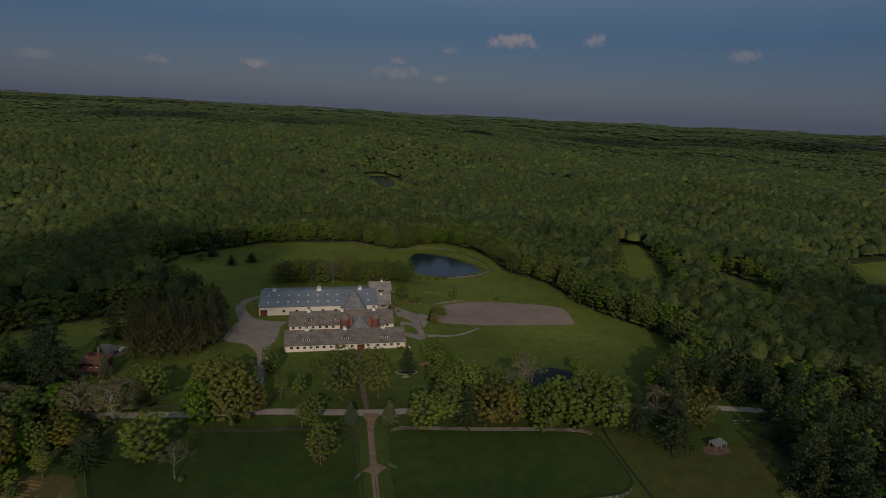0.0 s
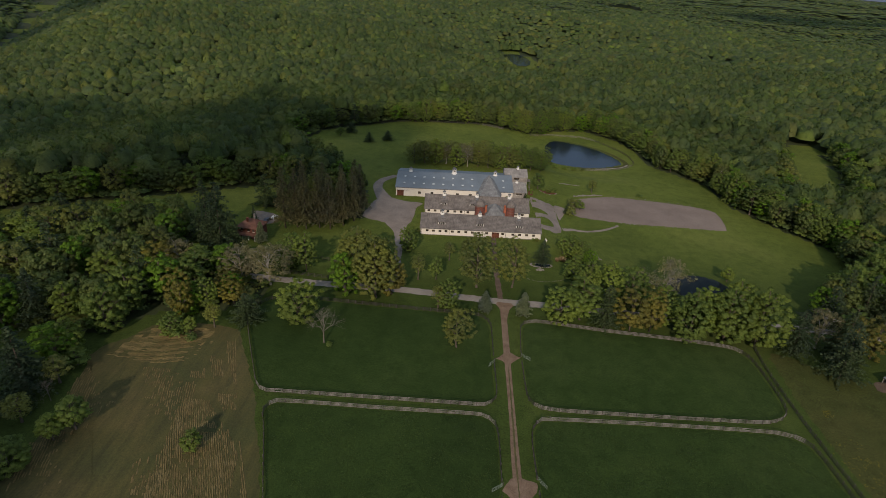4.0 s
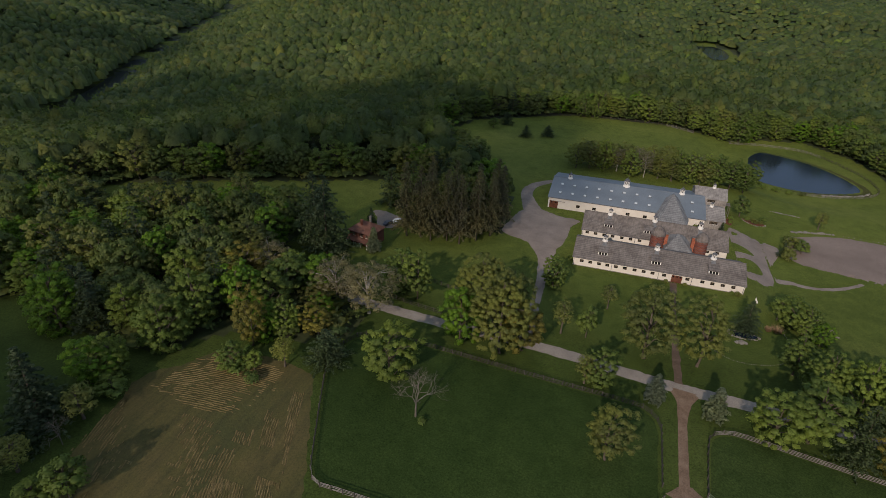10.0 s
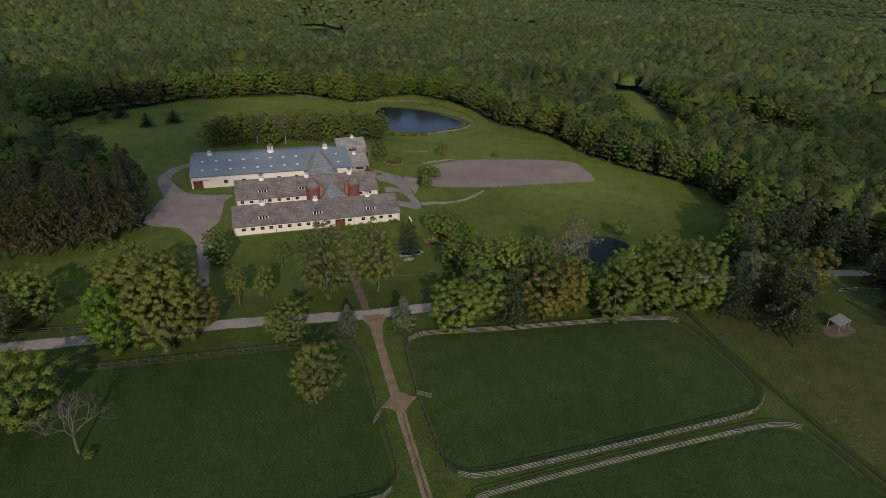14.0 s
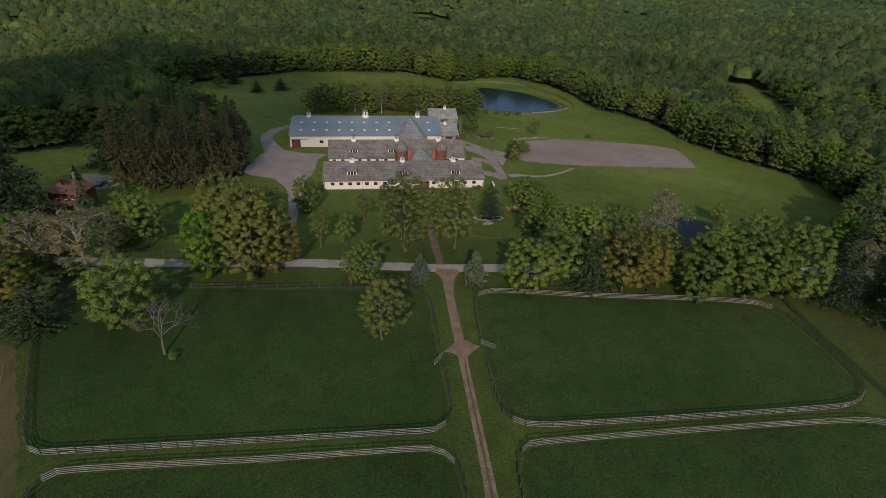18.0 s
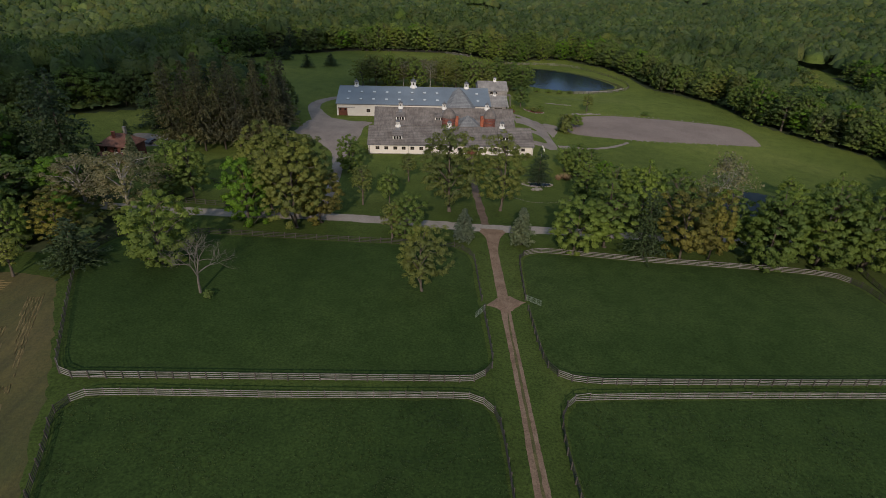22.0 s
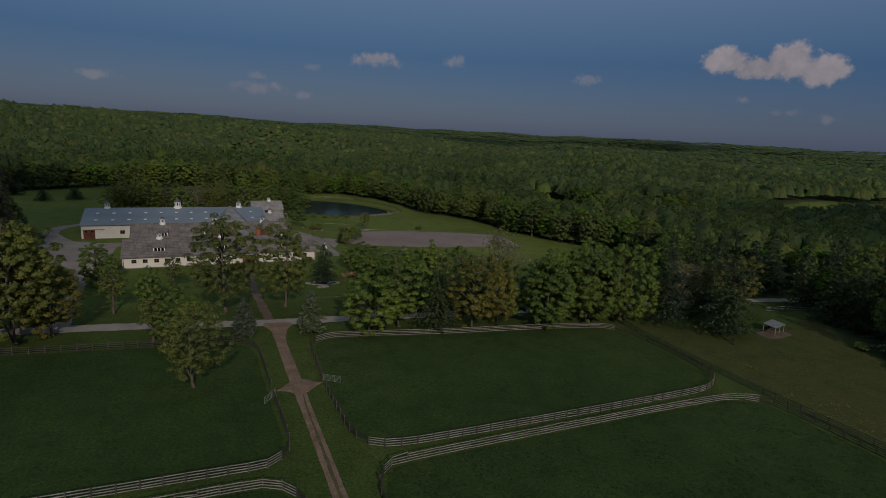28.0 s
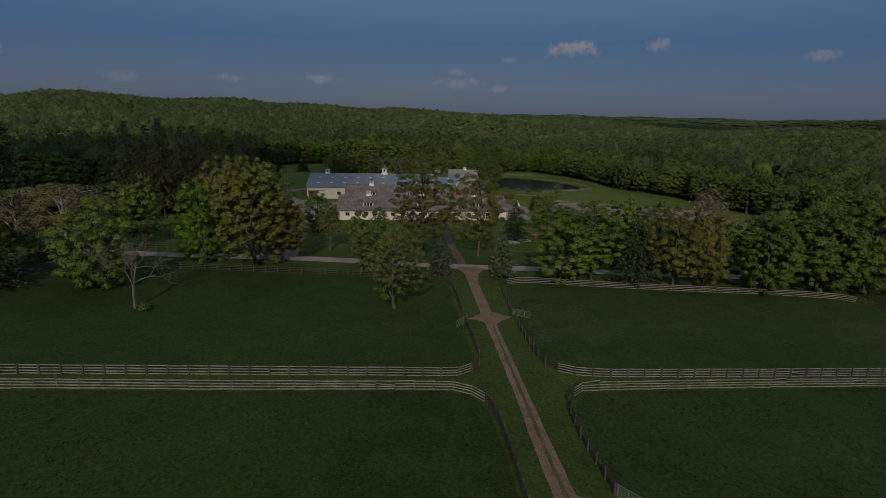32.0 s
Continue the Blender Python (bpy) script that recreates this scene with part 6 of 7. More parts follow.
def woods(name, label, step, near, far_, detail, tufts, size, height, az, seed, mat=None, rough_=0.28, edge=None, single=False, overlap=1.5, rise=0.85):
    """Joined woodland between two distances, each tree an uneven crown with leaf sprays standing out of it."""
    rng = np.random.default_rng(seed)
    kit = []
    for sh in (np.array([1, 1, 1]), np.array([0.9, 0.9, 1.12]), np.array([1.1, 1.05, 0.92]), np.array([1.0, 0.9, 1.0]), np.array([0.8, 0.85, 1.2]), np.array([1.15, 1.0, 0.95]), np.array([0.95, 1.08, 1.05])):
        v, f = lump(rng, detail, sh, rough_)
        nm = v - np.array([0, 0, 0.5])
        nm /= np.linalg.norm(nm, axis=1)[:, None]
        nm = nm * 0.85 + np.array([0, 0, 0.25])
        nm /= np.linalg.norm(nm, axis=1)[:, None]
        f = np.concatenate([f, f[:, 2:3]], 1)
        if tufts:
            lobes, each = tufts
            seat = v[rng.permutation(len(v))[:lobes]] if len(v) >= lobes else v[rng.integers(0, len(v), lobes)]
            seat = np.array([0, 0, 0.5]) + (seat - np.array([0, 0, 0.5])) * rng.uniform(0.82, 1.0, (lobes, 1))
            puff_ = 0.62 / lobes**0.5
            sv, sf, sn = sprays(rng, seat, np.full((lobes, 3), puff_) * rng.uniform(0.75, 1.25, (lobes, 1)), each, size, 0.4, heart=np.array([0, 0, 0.4]))
            round_ = np.repeat((seat - np.array([0, 0, 0.38])) / np.linalg.norm(seat - np.array([0, 0, 0.38]), axis=1)[:, None], 4 * each, 0)
            sn = sn * 0.5 + round_ * 0.8 + np.array([0, 0, 0.2])
            sn /= np.linalg.norm(sn, axis=1)[:, None]
            v = np.array([0, 0, 0.5]) + (v - np.array([0, 0, 0.5])) * 0.88
            kit.append((v, f[:, :3], nm, sv, sf, sn))
        else:
            kit.append((v, f[:, :3], nm, np.zeros((0, 3)), np.zeros((0, 4), int), np.zeros((0, 3))))
    xs, ys = np.meshgrid(np.arange(-far_, far_, step), np.arange(-200, far_, step))
    xs, ys = xs.ravel(), ys.ravel()
    xs = xs + rng.uniform(-0.45, 0.45, xs.shape) * step
    ys = ys + rng.uniform(-0.45, 0.45, ys.shape) * step
    r = np.hypot(xs + 15, ys + 120)
    a = np.degrees(np.arctan2(xs + 15, ys + 120))
    keep = (r >= near) & (r < far_) & (a > az[0]) & (a < az[1]) & wooded(xs, ys)
    for dx, dy in ((4, 0), (-4, 0), (0, 4), (0, -4)):
        keep &= wooded(xs + dx * (0.05 if edge else 1), ys + dy * (0.05 if edge else 1))
    if edge:
        near_open = np.zeros(len(xs), bool)
        for k in range(8):
            near_open |= ~wooded(xs + edge * math.cos(k * 0.785), ys + edge * math.sin(k * 0.785))
        keep &= near_open & ~((xs > 100) & (ys < 20))
    xs, ys = xs[keep], ys[keep]
    zs = ground_z(xs, ys)
    border = np.zeros(len(xs), bool)  # crowns at an open edge reach down, those inside the wood stay high
    for k in range(8):
        border |= ~wooded(xs + 14 * math.cos(k * 0.785), ys + 14 * math.sin(k * 0.785))
    if single:
        for x, y in zip(xs[border], ys[border]):
            SINGLE.append((float(x), float(y)))
        xs, ys, zs, border = xs[~border], ys[~border], zs[~border], border[~border]
    depth = np.where(border, 1.4, rise)
    hs = height * rng.uniform(0.86, 1.18, len(xs)) * (1 + 0.1 * np.sin(xs / 31 + 2 * np.sin(ys / 43)))
    ws = step * overlap * rng.uniform(0.72, 1.3, len(xs))
    shade_ = rng.uniform(0, 1, len(xs)) ** 1.15
    pick, turn = rng.integers(0, len(kit), len(xs)), rng.uniform(0, 6.283, len(xs))
    vs, ns, ts, tri, quad, n = [], [], [], [], [], 0
    for k, (v, f, nm, sv, sf, sn) in enumerate(kit):
        sel = np.where(pick == k)[0]
        if not len(sel):
            continue
        c, s = np.cos(turn[sel])[:, None], np.sin(turn[sel])[:, None]
        for v_, n_, f_, into in ((v, nm, f, tri), (sv, sn, sf, quad)):
            if not len(v_):
                continue
            X = (v_[:, 0] * c - v_[:, 1] * s) * ws[sel][:, None] + xs[sel][:, None]
            Y = (v_[:, 0] * s + v_[:, 1] * c) * ws[sel][:, None] + ys[sel][:, None]
            Z = (1 - (1 - v_[:, 2]) * depth[sel][:, None]) * hs[sel][:, None] + zs[sel][:, None]
            ts.append(np.repeat(shade_[sel], len(v_)))
            vs.append(np.stack([X, Y, Z], -1).reshape(-1, 3))
            ns.append(np.stack([n_[:, 0] * c - n_[:, 1] * s, n_[:, 0] * s + n_[:, 1] * c, np.broadcast_to(n_[:, 2], X.shape)], -1).reshape(-1, 3))
            into.append((f_[None] + (n + np.arange(len(sel)) * len(v_))[:, None, None]).reshape(-1, f_.shape[1]))
            n += len(sel) * len(v_)
    v, nrm = np.concatenate(vs), np.concatenate(ns)
    tri = np.concatenate(tri)
    quad = np.concatenate(quad) if quad else np.zeros((0, 4), int)
    faces = np.concatenate([tri, quad[:, [0, 1, 2]], quad[:, [0, 2, 3]]])
    ob = new(name, sheet(name, v, faces, mat or CANOPY_LEAF, normals=nrm, tint=np.concatenate(ts)))
    return tagged(ob, label, "woodland", kind="stuff")


# the woods nearest the farm are single trees
NEAR_OUT = 245.0
rng_w = np.random.default_rng(77)
wx, wy = np.meshgrid(np.arange(-330, 330, 8.6), np.arange(-150, 330, 8.6))
wx, wy = (wx + rng_w.uniform(-3.6, 3.6, wx.shape)).ravel(), (wy + rng_w.uniform(-3.6, 3.6, wy.shape)).ravel()
wr, wa = np.hypot(wx + 15, wy + 120), np.degrees(np.arctan2(wx + 15, wy + 120))
ok = (wr > 60) & (wr < NEAR_OUT) & (wa > -66) & (wa < 84) & wooded(wx, wy) & wooded(wx + 3, wy) & wooded(wx - 3, wy)
taken = [tuple(map(float, e.split()[1:3])) for e in TREES.replace("\n", "").split(";")]
for x, y in zip(wx[ok], wy[ok]):
    if min(math.hypot(x - q, y - p) for q, p in taken) < 5.5:
        continue
    u = rng_w.random()
    pines = 0.8 if x > 115 and y < 25 else (0.25 if x < -90 else 0.08)
    k = "wood_pine" if u < pines else ("wood_green", "wood_round", "wood_olive", "wood_lime", "wood_round")[int((u - pines) / (1 - pines) * 4.99)]
    plant(k, float(x), float(y), float(rng_w.uniform(12.5, 19) * (1.15 if k == "wood_pine" else 1)), float(rng_w.uniform(9.5, 13.5)))
woods("near_woods", "mixed spring woodland of many green crowns round the farm", 8.0, NEAR_OUT, 480, 2, (22, 9), 0.038, 17, (-72, 84), 41, rough_=0.24, single=True)
woods("middle_woods", "woodland canopy on the slopes beyond the farm", 8.2, 480, 900, 2, (6, 3), 0.055, 16, (-70, 84), 42, rough_=0.24)
woods("far_woods", "distant woodland canopy on the hills", 10.4, 900, 1500, 2, (3, 1), 0.07, 15, (-66, 84), 43, rough_=0.24, rise=0.8)
woods("distant_woods", "distant woodland canopy on the uplands", 15.5, 1500, 2600, 1, (2, 1), 0.12, 15, (-50, 84), 46, rough_=0.18, overlap=1.7, rise=0.75)
woods("ridge_woods", "wooded ridge near the skyline", 30, 2600, 4900, 1, None, 0.3, 14, (-43, 84), 44, rough_=0.2, overlap=1.7, rise=0.7)
woods("understorey", "low green understorey along the edge of the woods", 4.6, 100, 480, 1, (8, 5), 0.09, 3.6, (-66, 84), 45, rough_=0.3, edge=9.0)
for x, y in SINGLE:
    u = rng_w.random()
    plant(("wood_green", "wood_round", "wood_olive", "wood_round", "wood_lime", "wood_green", "wood_pine")[int(u * 6.3)], x, y, float(rng_w.uniform(13, 18)), float(rng_w.uniform(10.5, 13.5)))


# ---- clouds that pass between the sun and the land ----
def cloud(x, y, rx, ry, high, seed):
    """A heap of flattened puffs that shades the land round (x, y)."""
    rng = np.random.default_rng(seed)
    at = Vector((x, y, 0)) + TO_SUN * (high / TO_SUN.z)
    bm = bmesh.new()
    for k in range(50):
        a, q = rng.uniform(0, 6.283), rng.uniform(0, 1) ** 0.42
        m = Matrix.Translation((rx * 0.85 * q * math.cos(a), ry * 0.85 * q * math.sin(a), rng.uniform(-6, 10))) @ Matrix.Diagonal((rx * rng.uniform(0.16, 0.34), ry * rng.uniform(0.16, 0.34), 14, 1))
        bmesh.ops.create_icosphere(bm, subdivisions=2, radius=1.0, matrix=m)
    for v in bm.verts:
        v.co += Vector((noise.noise(v.co * 0.03), noise.noise(v.co * 0.03 + Vector((9, 0, 0))), 0)) * 10
    me = bpy.data.meshes.new("cloud")
    bm.to_mesh(me)
    bm.free()
    me.materials.append(CLOUD)
    me.shade_smooth()
    ob = new("cloud", me)
    ob.location = at
    return tagged(ob, "drifting fair-weather cloud high above the farm", "cloud", kind="structure")


cloud(-150, 188, 128, 128, 420, 61)
cloud(-365, 190, 120, 115, 420, 68)
cloud(-197, -78, 92, 90, 420, 65)
cloud(390, 50, 150, 120, 520, 67)
cloud(-640, 330, 170, 180, 600, 66)
cloud(-900, 900, 300, 420, 700, 62)
cloud(-250, 2050, 560, 260, 1600, 63)
cloud(1700, 1900, 900, 320, 1600, 64)

# ---- garden, stones, small things ----
def boulder(rng, r):
    bm = bmesh.new()
    bmesh.ops.create_icosphere(bm, subdivisions=2, radius=r)
    sd = Vector([rng.uniform(-40, 40) for _ in range(3)])
    for v in bm.verts:
        v.co *= 1 + 0.5 * noise.noise(v.co / r * 1.1 + sd)
        v.co.z *= 0.62
    me = bpy.data.meshes.new("stone")
    bm.to_mesh(me)
    bm.free()
    me.materials.append(STONE)
    return me


rng_s = random.Random(21)
STONES = [boulder(rng_s, 0.5) for _ in range(5)]


def stone_row(name, label, points, gap, size, category="stone wall", jitter=0.25, seed=1):
    r = random.Random(seed)
    line = smooth_line(points, gap)
    t = thing(name, label, category)
    for x, y in line:
        k = size * r.uniform(0.6, 1.4)
        x, y = x + r.uniform(-jitter, jitter), y + r.uniform(-jitter, jitter)
        ob = part("stone", r.choice(STONES), None, t)
        ob.matrix_basis = Matrix.LocRotScale((x, y, gz(x, y) + 0.12 * k), Euler((0, 0, r.uniform(0, 6.28))), (k, k * r.uniform(0.7, 1.2), k * r.uniform(0.8, 1.2)))
    return t


stone_row("stone_edging", "curved edging of small stones round the lawn bed", [(8.2, 26.5), (14, 22.6), (21, 22.6), (28.5, 26.5), (32.4, 34), (32, 43)], 0.6, 0.26, "edging", 0.1, 2)
stone_row("dry_stone_wall", "low dry stone wall below the pond", [(78, 193.6), (88, 196.4), (97, 200.4), (103, 206)], 0.9, 1.1, "stone wall", 0.2, 3)
stone_row("dry_stone_wall", "low dry stone wall beside the meadow path", [(46, 150), (52, 149.5), (58, 149)], 0.8, 0.8, "stone wall", 0.15, 4)
stone_row("boulder_row", "row of grey boulders along the arena edge", [(51, 129), (56, 131.5), (62, 133.5), (68, 135.5)], 1.3, 1.3, "boulders", 0.3, 5)
stone_row("boulder_row", "scattered grey stones along the arena bank", [(44.6, 101), (46.4, 108), (46, 115), (48.6, 122.5)], 1.5, 0.9, "boulders", 0.5, 6)
stone_row("boulder_row", "grey stones along the lower arena edge", [(70, 95), (84, 95), (100, 96.4), (116, 97)], 2.2, 0.7, "boulders", 0.4, 7)
stone_row("boulder_row", "grey stones along the upper arena edge", [(72, 136), (88, 136.5), (104, 135), (120, 133)], 2.2, 0.6, "boulders", 0.4, 8)
stone_row("rock_heap", "heap of pale grey rocks on the lawn", [(17.2, 32.2), (18.4, 33.0), (19.2, 32.2), (18.2, 31.6), (17.6, 32.6), (18.6, 32.4)], 0.7, 1.1, "rocks", 0.5, 9)
stone_row("rock_gully", "tan rocky washout down the lawn edge", [(40, 64), (43.5, 58), (46.5, 52.5), (48, 48)], 1.1, 0.8, "rocks", 0.6, 10)
pool_line = [(15, 36.2), (17, 35.4), (20, 35.3), (23, 36), (23.4, 37.2), (20, 37.8), (16.6, 37.6)]
tagged(patch("garden_pool", pool_line, WATER, 0.1, 0.05, 4, gz(19, 36.5), 0.8, seed=41), "small dark garden pool edged with stones", "pool", kind="structure")
stone_row("pool_stones", "pale stones round the garden pool", [(14.8, 36), (17, 35), (20, 34.9), (23.2, 35.7), (23.9, 37.3), (20.2, 38.2), (16.4, 38), (14.8, 36.6)], 0.8, 0.7, "stones", 0.15, 11)

fz = gz(20.6, 40.2)
pole = thing("flagpole", "white flagpole with a small limp pale flag", "flagpole", pose(20.6, 40.2, fz))
part("pole", Shape().lathe([(0.11, -0.3), (0.09, 6), (0.05, 11.6)], 10), TRIM, pole)
part("ball", Shape().lathe([(0, 11.55), (0.1, 11.62), (0.12, 11.7), (0.1, 11.78), (0, 11.84)], 10), CUPOLA_ROOF, pole)
part("base", Shape().lathe([(0.45, -0.3), (0.45, 0.12), (0.3, 0.3), (0.12, 0.32)], 12), STONE, pole)
flag = Shape()
n = 8
verts = [(0.06 + 0.1 * k + 0.03 * math.sin(k), 0.09 * math.sin(k * 1.4 + j), 11.4 - 0.16 * k - j * 0.8) for k in range(n) for j in (0, 1)]
flag.add(verts, [(2 * k, 2 * k + 1, 2 * k + 3, 2 * k + 2) for k in range(n - 1)])
part("flag", flag, TRIM, pole, "pale drooping flag")


def grass_clump(x, y, h, w, seed):
    r = np.random.default_rng(seed)
    k = 260
    a, q, l = r.uniform(0, 6.283, k), r.uniform(0, 1, k) ** 0.5, r.uniform(0.6, 1.1, k) * h
    bx, by = 0.3 * w * q * np.cos(a), 0.3 * w * q * np.sin(a)
    tx, ty = bx + 0.45 * w * q * np.cos(a), by + 0.45 * w * q * np.sin(a)
    wd = 0.05
    v = np.stack([np.stack([bx - wd * np.sin(a), by + wd * np.cos(a), 0 * a - 0.1], -1), np.stack([bx + wd * np.sin(a), by - wd * np.cos(a), 0 * a - 0.1], -1), np.stack([tx, ty, l], -1)], 1).reshape(-1, 3)
    ob = new("ornamental_grass", sheet("ornamental_grass", v, np.arange(3 * k).reshape(-1, 3), STRAW))
    ob.location = (x, y, gz(x, y))
    return tagged(ob, "dry tan clump of tall ornamental grass", "grass clump")


STRAW = surface("dry_straw", (0.20, 0.13, 0.07), (0.28, 0.19, 0.11), (0.36, 0.26, 0.16), 1.0, 6.0)
grass_clump(30, 43.2, 1.9, 3.4, 5)
grass_clump(27.4, 42.8, 1.4, 2.2, 6)

# planting beds by the granary and the barns
tagged(patch("flower_bed", [(31, 130.5), (33, 128.6), (36.5, 128.4), (40, 129.4), (40.6, 131.4), (37, 132.8), (33, 132.6)], MULCH, 0.1, 0.1, 5, seed=42), "red-brown mulch planting bed", "flower bed", kind="structure")
tagged(patch("flower_bed", [(22.8, 118), (24.5, 116.6), (25.6, 119.5), (26, 124), (24.6, 125), (23.2, 122)], MULCH, 0.1, 0.1, 5, seed=43), "red-brown mulch bed beside the granary", "flower bed", kind="structure")
stone_row("bed_stones", "pale stones round the planting bed", [(31, 130), (33, 128.2), (36.5, 128), (40, 129), (41, 131.4)], 1.0, 0.6, "stones", 0.15, 12)
for x, y, h, w, k in ((33, 130.6, 1.6, 2.2, "shrub"), (36, 130.8, 1.3, 2.0, "bush"), (38.6, 130.9, 1.6, 2.2, "bush"), (40.2, 133.5, 2.6, 3.0, "shrub"), (24.4, 118.6, 1.6, 1.8, "shrub"), (24.8, 122.5, 1.8, 2.0, "shrub"),
                   (-34.6, 62, 1.8, 2.2, "shrub"), (20, 56.8, 1.6, 2.2, "bush"), (18, 56.6, 1.4, 1.8, "shrub"), (3.6, 57.2, 1.2, 1.6, "bush"), (-2.4, 57.2, 1.2, 1.6, "bush"),
                   (56, 191, 2.0, 4.5, "shrub"), (62, 189.5, 1.8, 4.2, "shrub"), (50, 193, 2.2, 5, "shrub"), (68, 190, 1.6, 3.6, "bush"), (92, 140, 1.6, 4, "shrub"), (-104, -34, 3.2, 5, "shrub"), (-99, -36, 2.6, 4, "shrub"),
                   (30, 286, 4.5, 9, "bush"), (20, 284, 4.2, 8, "bush"), (38, 274, 4.0, 8, "bush"), (135, -47, 2, 4, "shrub"), (129, -59, 2, 5, "shrub"), (-57, -33, 1.4, 2.2, "shrub")):
    plant(k, x, y, h, w)
kerb_line = [(22.6, 107.2), (24.6, 106.8), (26.4, 108), (26.6, 110), (25, 111.2), (22.8, 111)]
tagged(ribbon("kerb", kerb_line + kerb_line[:1], 0.3, STONE, 0.16, 2, 0.02, 0.4, seed=44), "pale curved stone kerb round a grass island", "kerb", kind="structure")
for line, sd in (([(22.6, 92.4), (26.7, 91.9), (31, 93.4), (29.3, 96.5), (25.6, 99.1), (22.6, 99.4)], 45), ([(23.4, 78), (27.5, 76.6), (31.6, 78.4), (31.4, 84.6), (29, 88), (23.6, 86.6)], 46), ([(24, 106.6), (26, 107.2), (26.2, 110), (24.2, 110.8)], 48)):
    tagged(patch("grass_island", line, GRASS, 0.12, 0.1, 5, seed=sd), "green lawn island beside the drive", "lawn", kind="structure")


def car(x, y, yaw, paint, label):
    c = thing("car", label, "car", pose(x, y, gz(x, y), 0, 0, yaw), "cars at the house")
    body = [(-2.2, 0.35), (2.2, 0.35), (2.25, 0.75), (1.4, 0.92), (0.75, 1.42), (-1.0, 1.45), (-1.75, 0.98), (-2.2, 0.9)]
    k = len(body)
    part("body", Shape().add([(px, s * 0.86, pz) for s in (-1, 1) for px, pz in body], [tuple(range(k)), tuple(range(k, 2 * k))[::-1]] + [(i, i + k, (i + 1) % k + k, (i + 1) % k) for i in range(k)]), paint, c)
    for px in (-1.35, 1.35):
        for py in (-0.8, 0.8):
            w = part("wheel", Shape().lathe([(0.2, -0.1), (0.33, -0.1), (0.33, 0.1), (0.2, 0.1)], 14), TYRE, c, at=pose(px, py, 0.33, 90))
            part("rim", Shape().lathe([(0.19, -0.11), (0.19, 0.11)], 10), STEEL, w)
    for s in (-1, 1):
        part("side_window", Shape().add([(-1.3, s * 0.865, 1.0), (0.95, s * 0.865, 1.0), (0.65, s * 0.865, 1.36), (-0.95, s * 0.865, 1.38)], [(0, 1, 2, 3)] if s < 0 else [(3, 2, 1, 0)]), WINDOW_GLASS, c)
    part("windscreen", Shape().add([(1.36, -0.75, 0.96), (1.36, 0.75, 0.96), (0.8, 0.7, 1.41), (0.8, -0.7, 1.41)], [(0, 1, 2, 3)]), WINDOW_GLASS, c)
    return c


TYRE = surface("tyre_rubber", (0.015, 0.015, 0.015), (0.02, 0.02, 0.02), (0.03, 0.03, 0.03), 2.0, 9.0)
CAR_WHITE = surface("white_car_paint", (0.6, 0.6, 0.6), (0.66, 0.66, 0.66), (0.7, 0.7, 0.7), 0.8, 3.0, 0.3, 0.02, 0.01)
CAR_BLUE = surface("dark_blue_car_paint", (0.05, 0.06, 0.08), (0.07, 0.08, 0.11), (0.09, 0.1, 0.13), 0.8, 3.0, 0.3, 0.02, 0.01)
car(-105.2, 61.5, 70, CAR_BLUE, "dark blue car parked beside the house")
car(-102.6, 64.8, 62, CAR_WHITE, "white car parked beside the house")
tagged(patch("house_drive", [(-108, 58), (-102, 59), (-99.5, 64), (-102, 69), (-112, 73), (-116, 71), (-112, 66)], GRAVEL, 0.07, 0.3, 5, seed=47), "grey gravel parking beside the house", "drive", kind="structure")


# ---- long grass and flowers ----
def tufts(name, label, poly, n, size, mat, seed, clump=0.0):
    r = np.random.default_rng(seed)
    p = np.array(poly, float)
    lo, hi = p.min(0), p.max(0)
    q = r.uniform(lo, hi, (n * 3, 2))
    keep_ = inside(q[:, 0], q[:, 1], poly)
    if clump:
        f = np.array([noise.noise(Vector((a * clump, b * clump, seed))) for a, b in q])
        keep_ &= f > r.uniform(-0.25, 0.35, len(q))
    q = q[keep_][:n]
    z = ground_z(q[:, 0], q[:, 1])
    c = np.stack([q[:, 0], q[:, 1], z + 0.02], -1)
    v, f, _ = sprays(r, c, np.full((len(c), 3), size) * np.array([1, 1, 0.35]), 4, size * 0.42, 1.6, 0.5)
    nm = np.tile(np.array([0.0, -0.1, 0.99]), (len(v), 1))
    return tagged(new(name, sheet(name, v, np.arange(len(v)).reshape(-1, 4), mat, normals=nm)), label, "grass", kind="stuff")


LONG_GRASS = foliage("long_grass", (0.036, 0.060, 0.017), (0.052, 0.082, 0.024), (0.085, 0.112, 0.042), 0.2)
YELLOW = foliage("yellow_flowers", (0.20, 0.16, 0.02), (0.28, 0.22, 0.025), (0.36, 0.28, 0.03), 0.2)
tufts("long_grass", "uneven tufts of long dark grass in the lower paddock", BL_LINE, 3600, 0.3, LONG_GRASS, 51, 0.12)
tufts("long_grass", "uneven tufts of long dark grass in the lower paddock", BR_LINE, 4200, 0.3, LONG_GRASS, 52, 0.12)
tufts("rough_grass", "rough grass and weeds in the pasture", PASTURE_OUT, 1800, 0.28, LONG_GRASS, 53, 0.07)
tufts("yellow_flowers", "patches of yellow wildflowers in the pasture", [(86, -60), (96, -56), (98, -70), (90, -78), (86, -70)], 160, 0.22, YELLOW, 54, 0.3)
tufts("yellow_flowers", "patches of yellow wildflowers in the pasture", [(92.5, -48.5), (95.5, -48), (95, -45), (92.5, -45.5)], 60, 0.26, YELLOW, 55)
tufts("yellow_flowers", "patches of yellow wildflowers in the pasture", [(106, -88), (114, -88), (113, -74), (106, -78)], 120, 0.22, YELLOW, 56, 0.3)


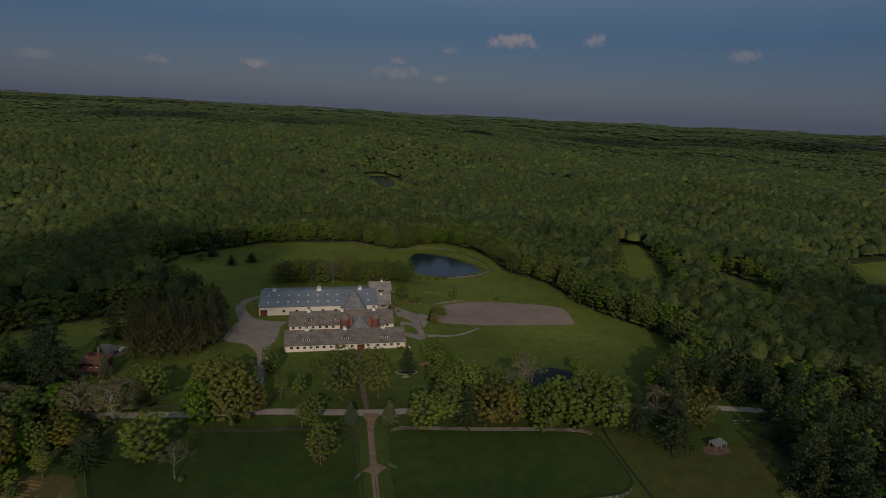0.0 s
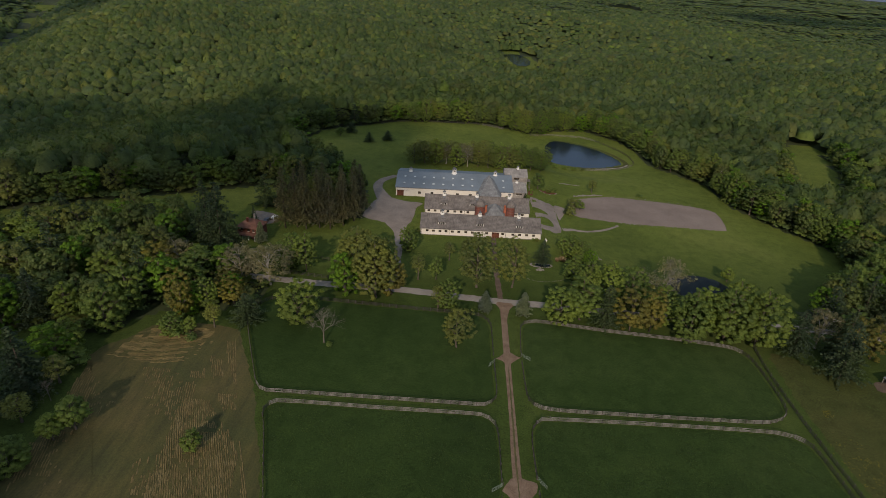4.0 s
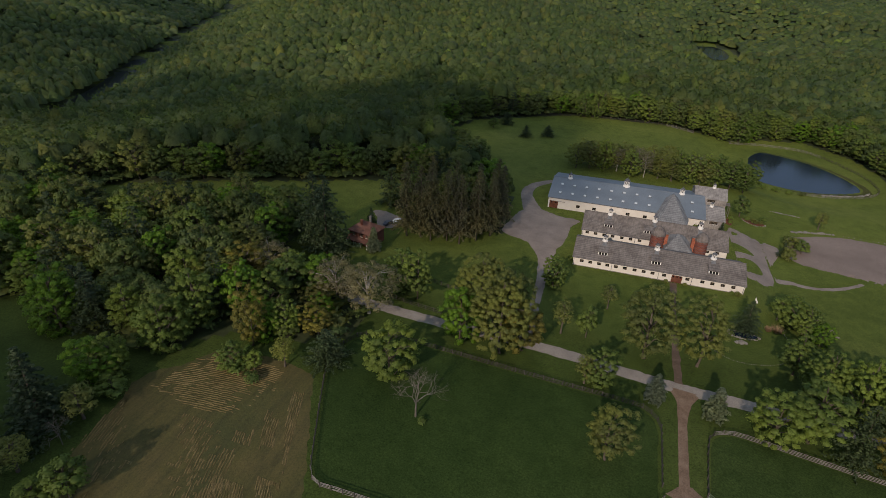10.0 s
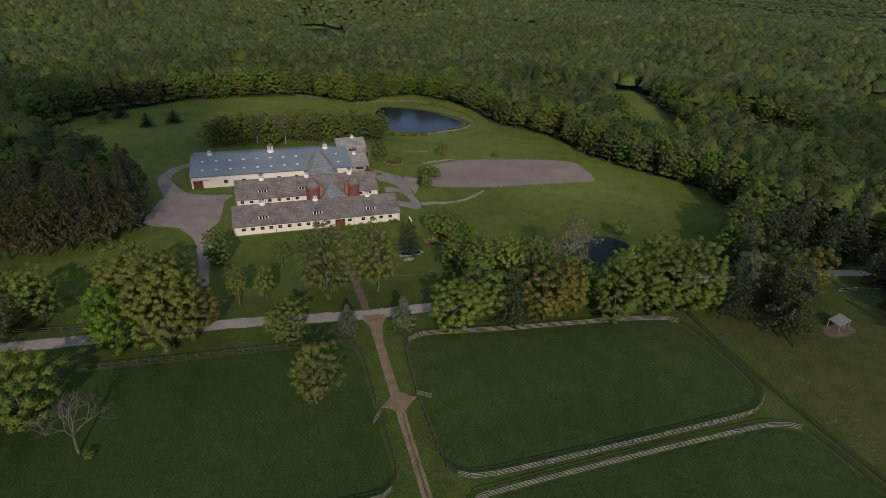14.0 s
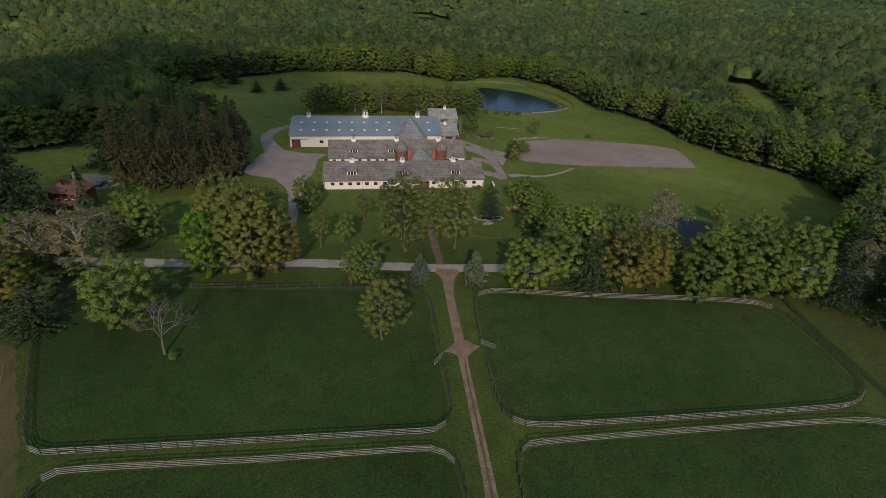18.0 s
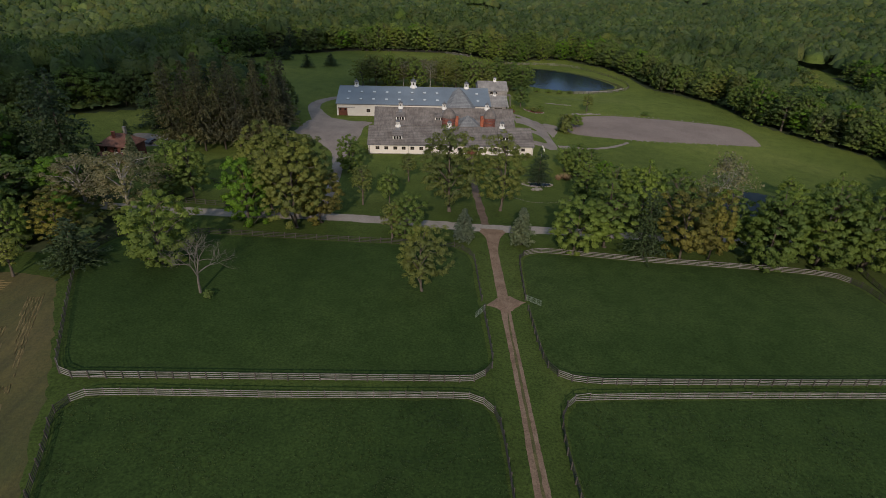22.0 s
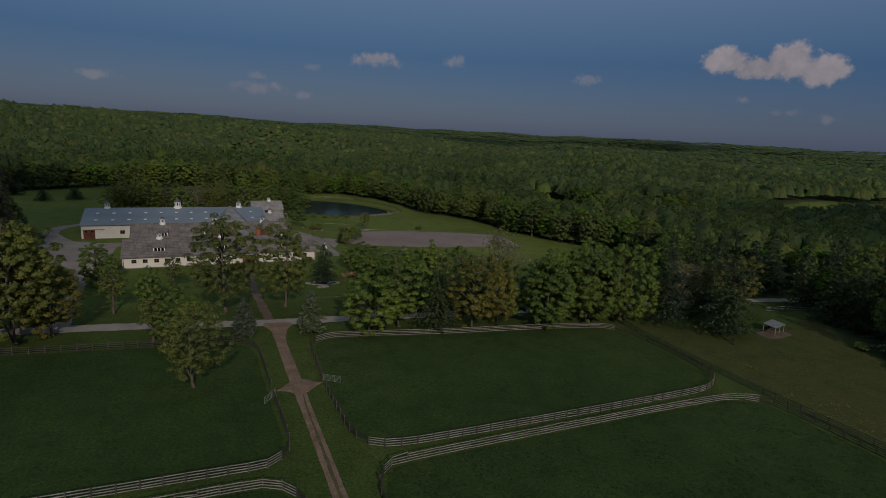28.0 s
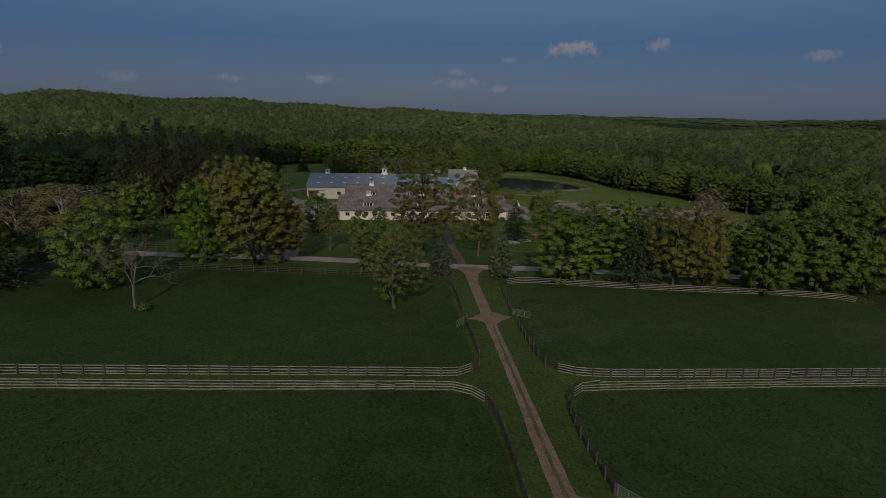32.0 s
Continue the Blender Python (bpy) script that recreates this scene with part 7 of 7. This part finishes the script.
# ---- raked hay ----
def windrows(rows_, seed):
    """Ragged, broken rows of cut hay, all in one mesh. rows_: lines of points with a cover from 0 to 1."""
    r = np.random.default_rng(seed)
    verts, faces = [], []
    for points, cover in rows_:
        line = smooth_line(points, 0.8)
        d = np.gradient(line, axis=0)
        d /= np.linalg.norm(d, axis=1)[:, None]
        last = None
        for q, t in zip(line, d):
            side = np.array([-t[1], t[0]])
            gate_ = 0.5 + 0.75 * noise.noise(Vector((q[0] * 0.075, q[1] * 0.075, 3.3))) + 0.4 * noise.noise(Vector((q[0] * 0.7, q[1] * 0.7, 7.1)))
            if gate_ > 1 - cover and inside(q[0], q[1], HAY_OUT):
                w = r.uniform(0.06, 0.2)
                n_ = len(verts)
                for s_, h in ((-1, 0.06), (0, 0.15), (1, 0.06)):
                    p = q + side * (s_ * w + r.normal() * 0.07)
                    verts.append((p[0], p[1], gz(*p) + h))
                if last is not None:
                    faces += [(last, n_, n_ + 1, last + 1), (last + 1, n_ + 1, n_ + 2, last + 2)]
                last = n_
            else:
                last = None
    me = bpy.data.meshes.new("hay_windrows")
    me.from_pydata(verts, [], faces)
    me.materials.append(HAY_ROW)
    return tagged(new("hay_windrows", me), "broken rows of raked tan hay on the field", "hay", kind="stuff")


# the windrows lie in patches, with green lanes where the rake has turned
HAY_PATCHES = [
    [(-89, -35), (-83, -31), (-73, -56), (-66, -73), (-60, -90), (-58, -110), (-61, -110), (-66, -88), (-74, -66), (-79, -55), (-83, -48)],
    [(-91, -42), (-87, -43), (-83, -52), (-86, -53)], [(-94, -49), (-90, -48), (-88, -53), (-92, -54)],
    [(-90, -68), (-90, -61), (-84, -60), (-80, -66), (-76, -69), (-69, -80), (-66, -100), (-84, -100), (-88, -80)], [(-83, -58), (-77, -58), (-75, -65), (-78, -66)],
]
HAY_HEAD = [(-120, -47), (-116, -32), (-101, -27), (-94, -30), (-91, -41), (-98, -47), (-107, -48)]
HAY_ROWS = []
for k in range(58):  # lengthwise rows, parallel to the paddock fence
    o = 0.9 + 0.53 * k
    whole = smooth_line([(-87 - o * 0.9, -29), (-79.5 - o, -50), (-71 - o, -72), (-60 - o, -99), (-58 - o, -120)], 1.6)
    run = []
    for q in whole:
        if any(inside(q[0], q[1], poly) for poly in HAY_PATCHES):
            run.append(tuple(q))
        else:
            if len(run) > 2:
                HAY_ROWS.append((run, 0.78))
            run = []
    if len(run) > 2:
        HAY_ROWS.append((run, 0.78))
for k in range(32):  # across the head of the field
    y = -29 - 0.62 * k
    run = [(x, y - 0.0042 * (x + 92) ** 2) for x in np.arange(-121, -90, 1.5)]
    run = [q for q in run if inside(q[0], q[1], HAY_HEAD)]
    if len(run) > 3:
        HAY_ROWS.append((run, 0.64))
for k in range(60):  # faint rows down the far side
    x = -85 - 0.62 * k
    HAY_ROWS.append(([(x - 6, -50), (x - 3, -62), (x + 4, -84), (x + 9, -104), (x + 10, -125)], 0.44 - 0.002 * k))
windrows(HAY_ROWS, 71)
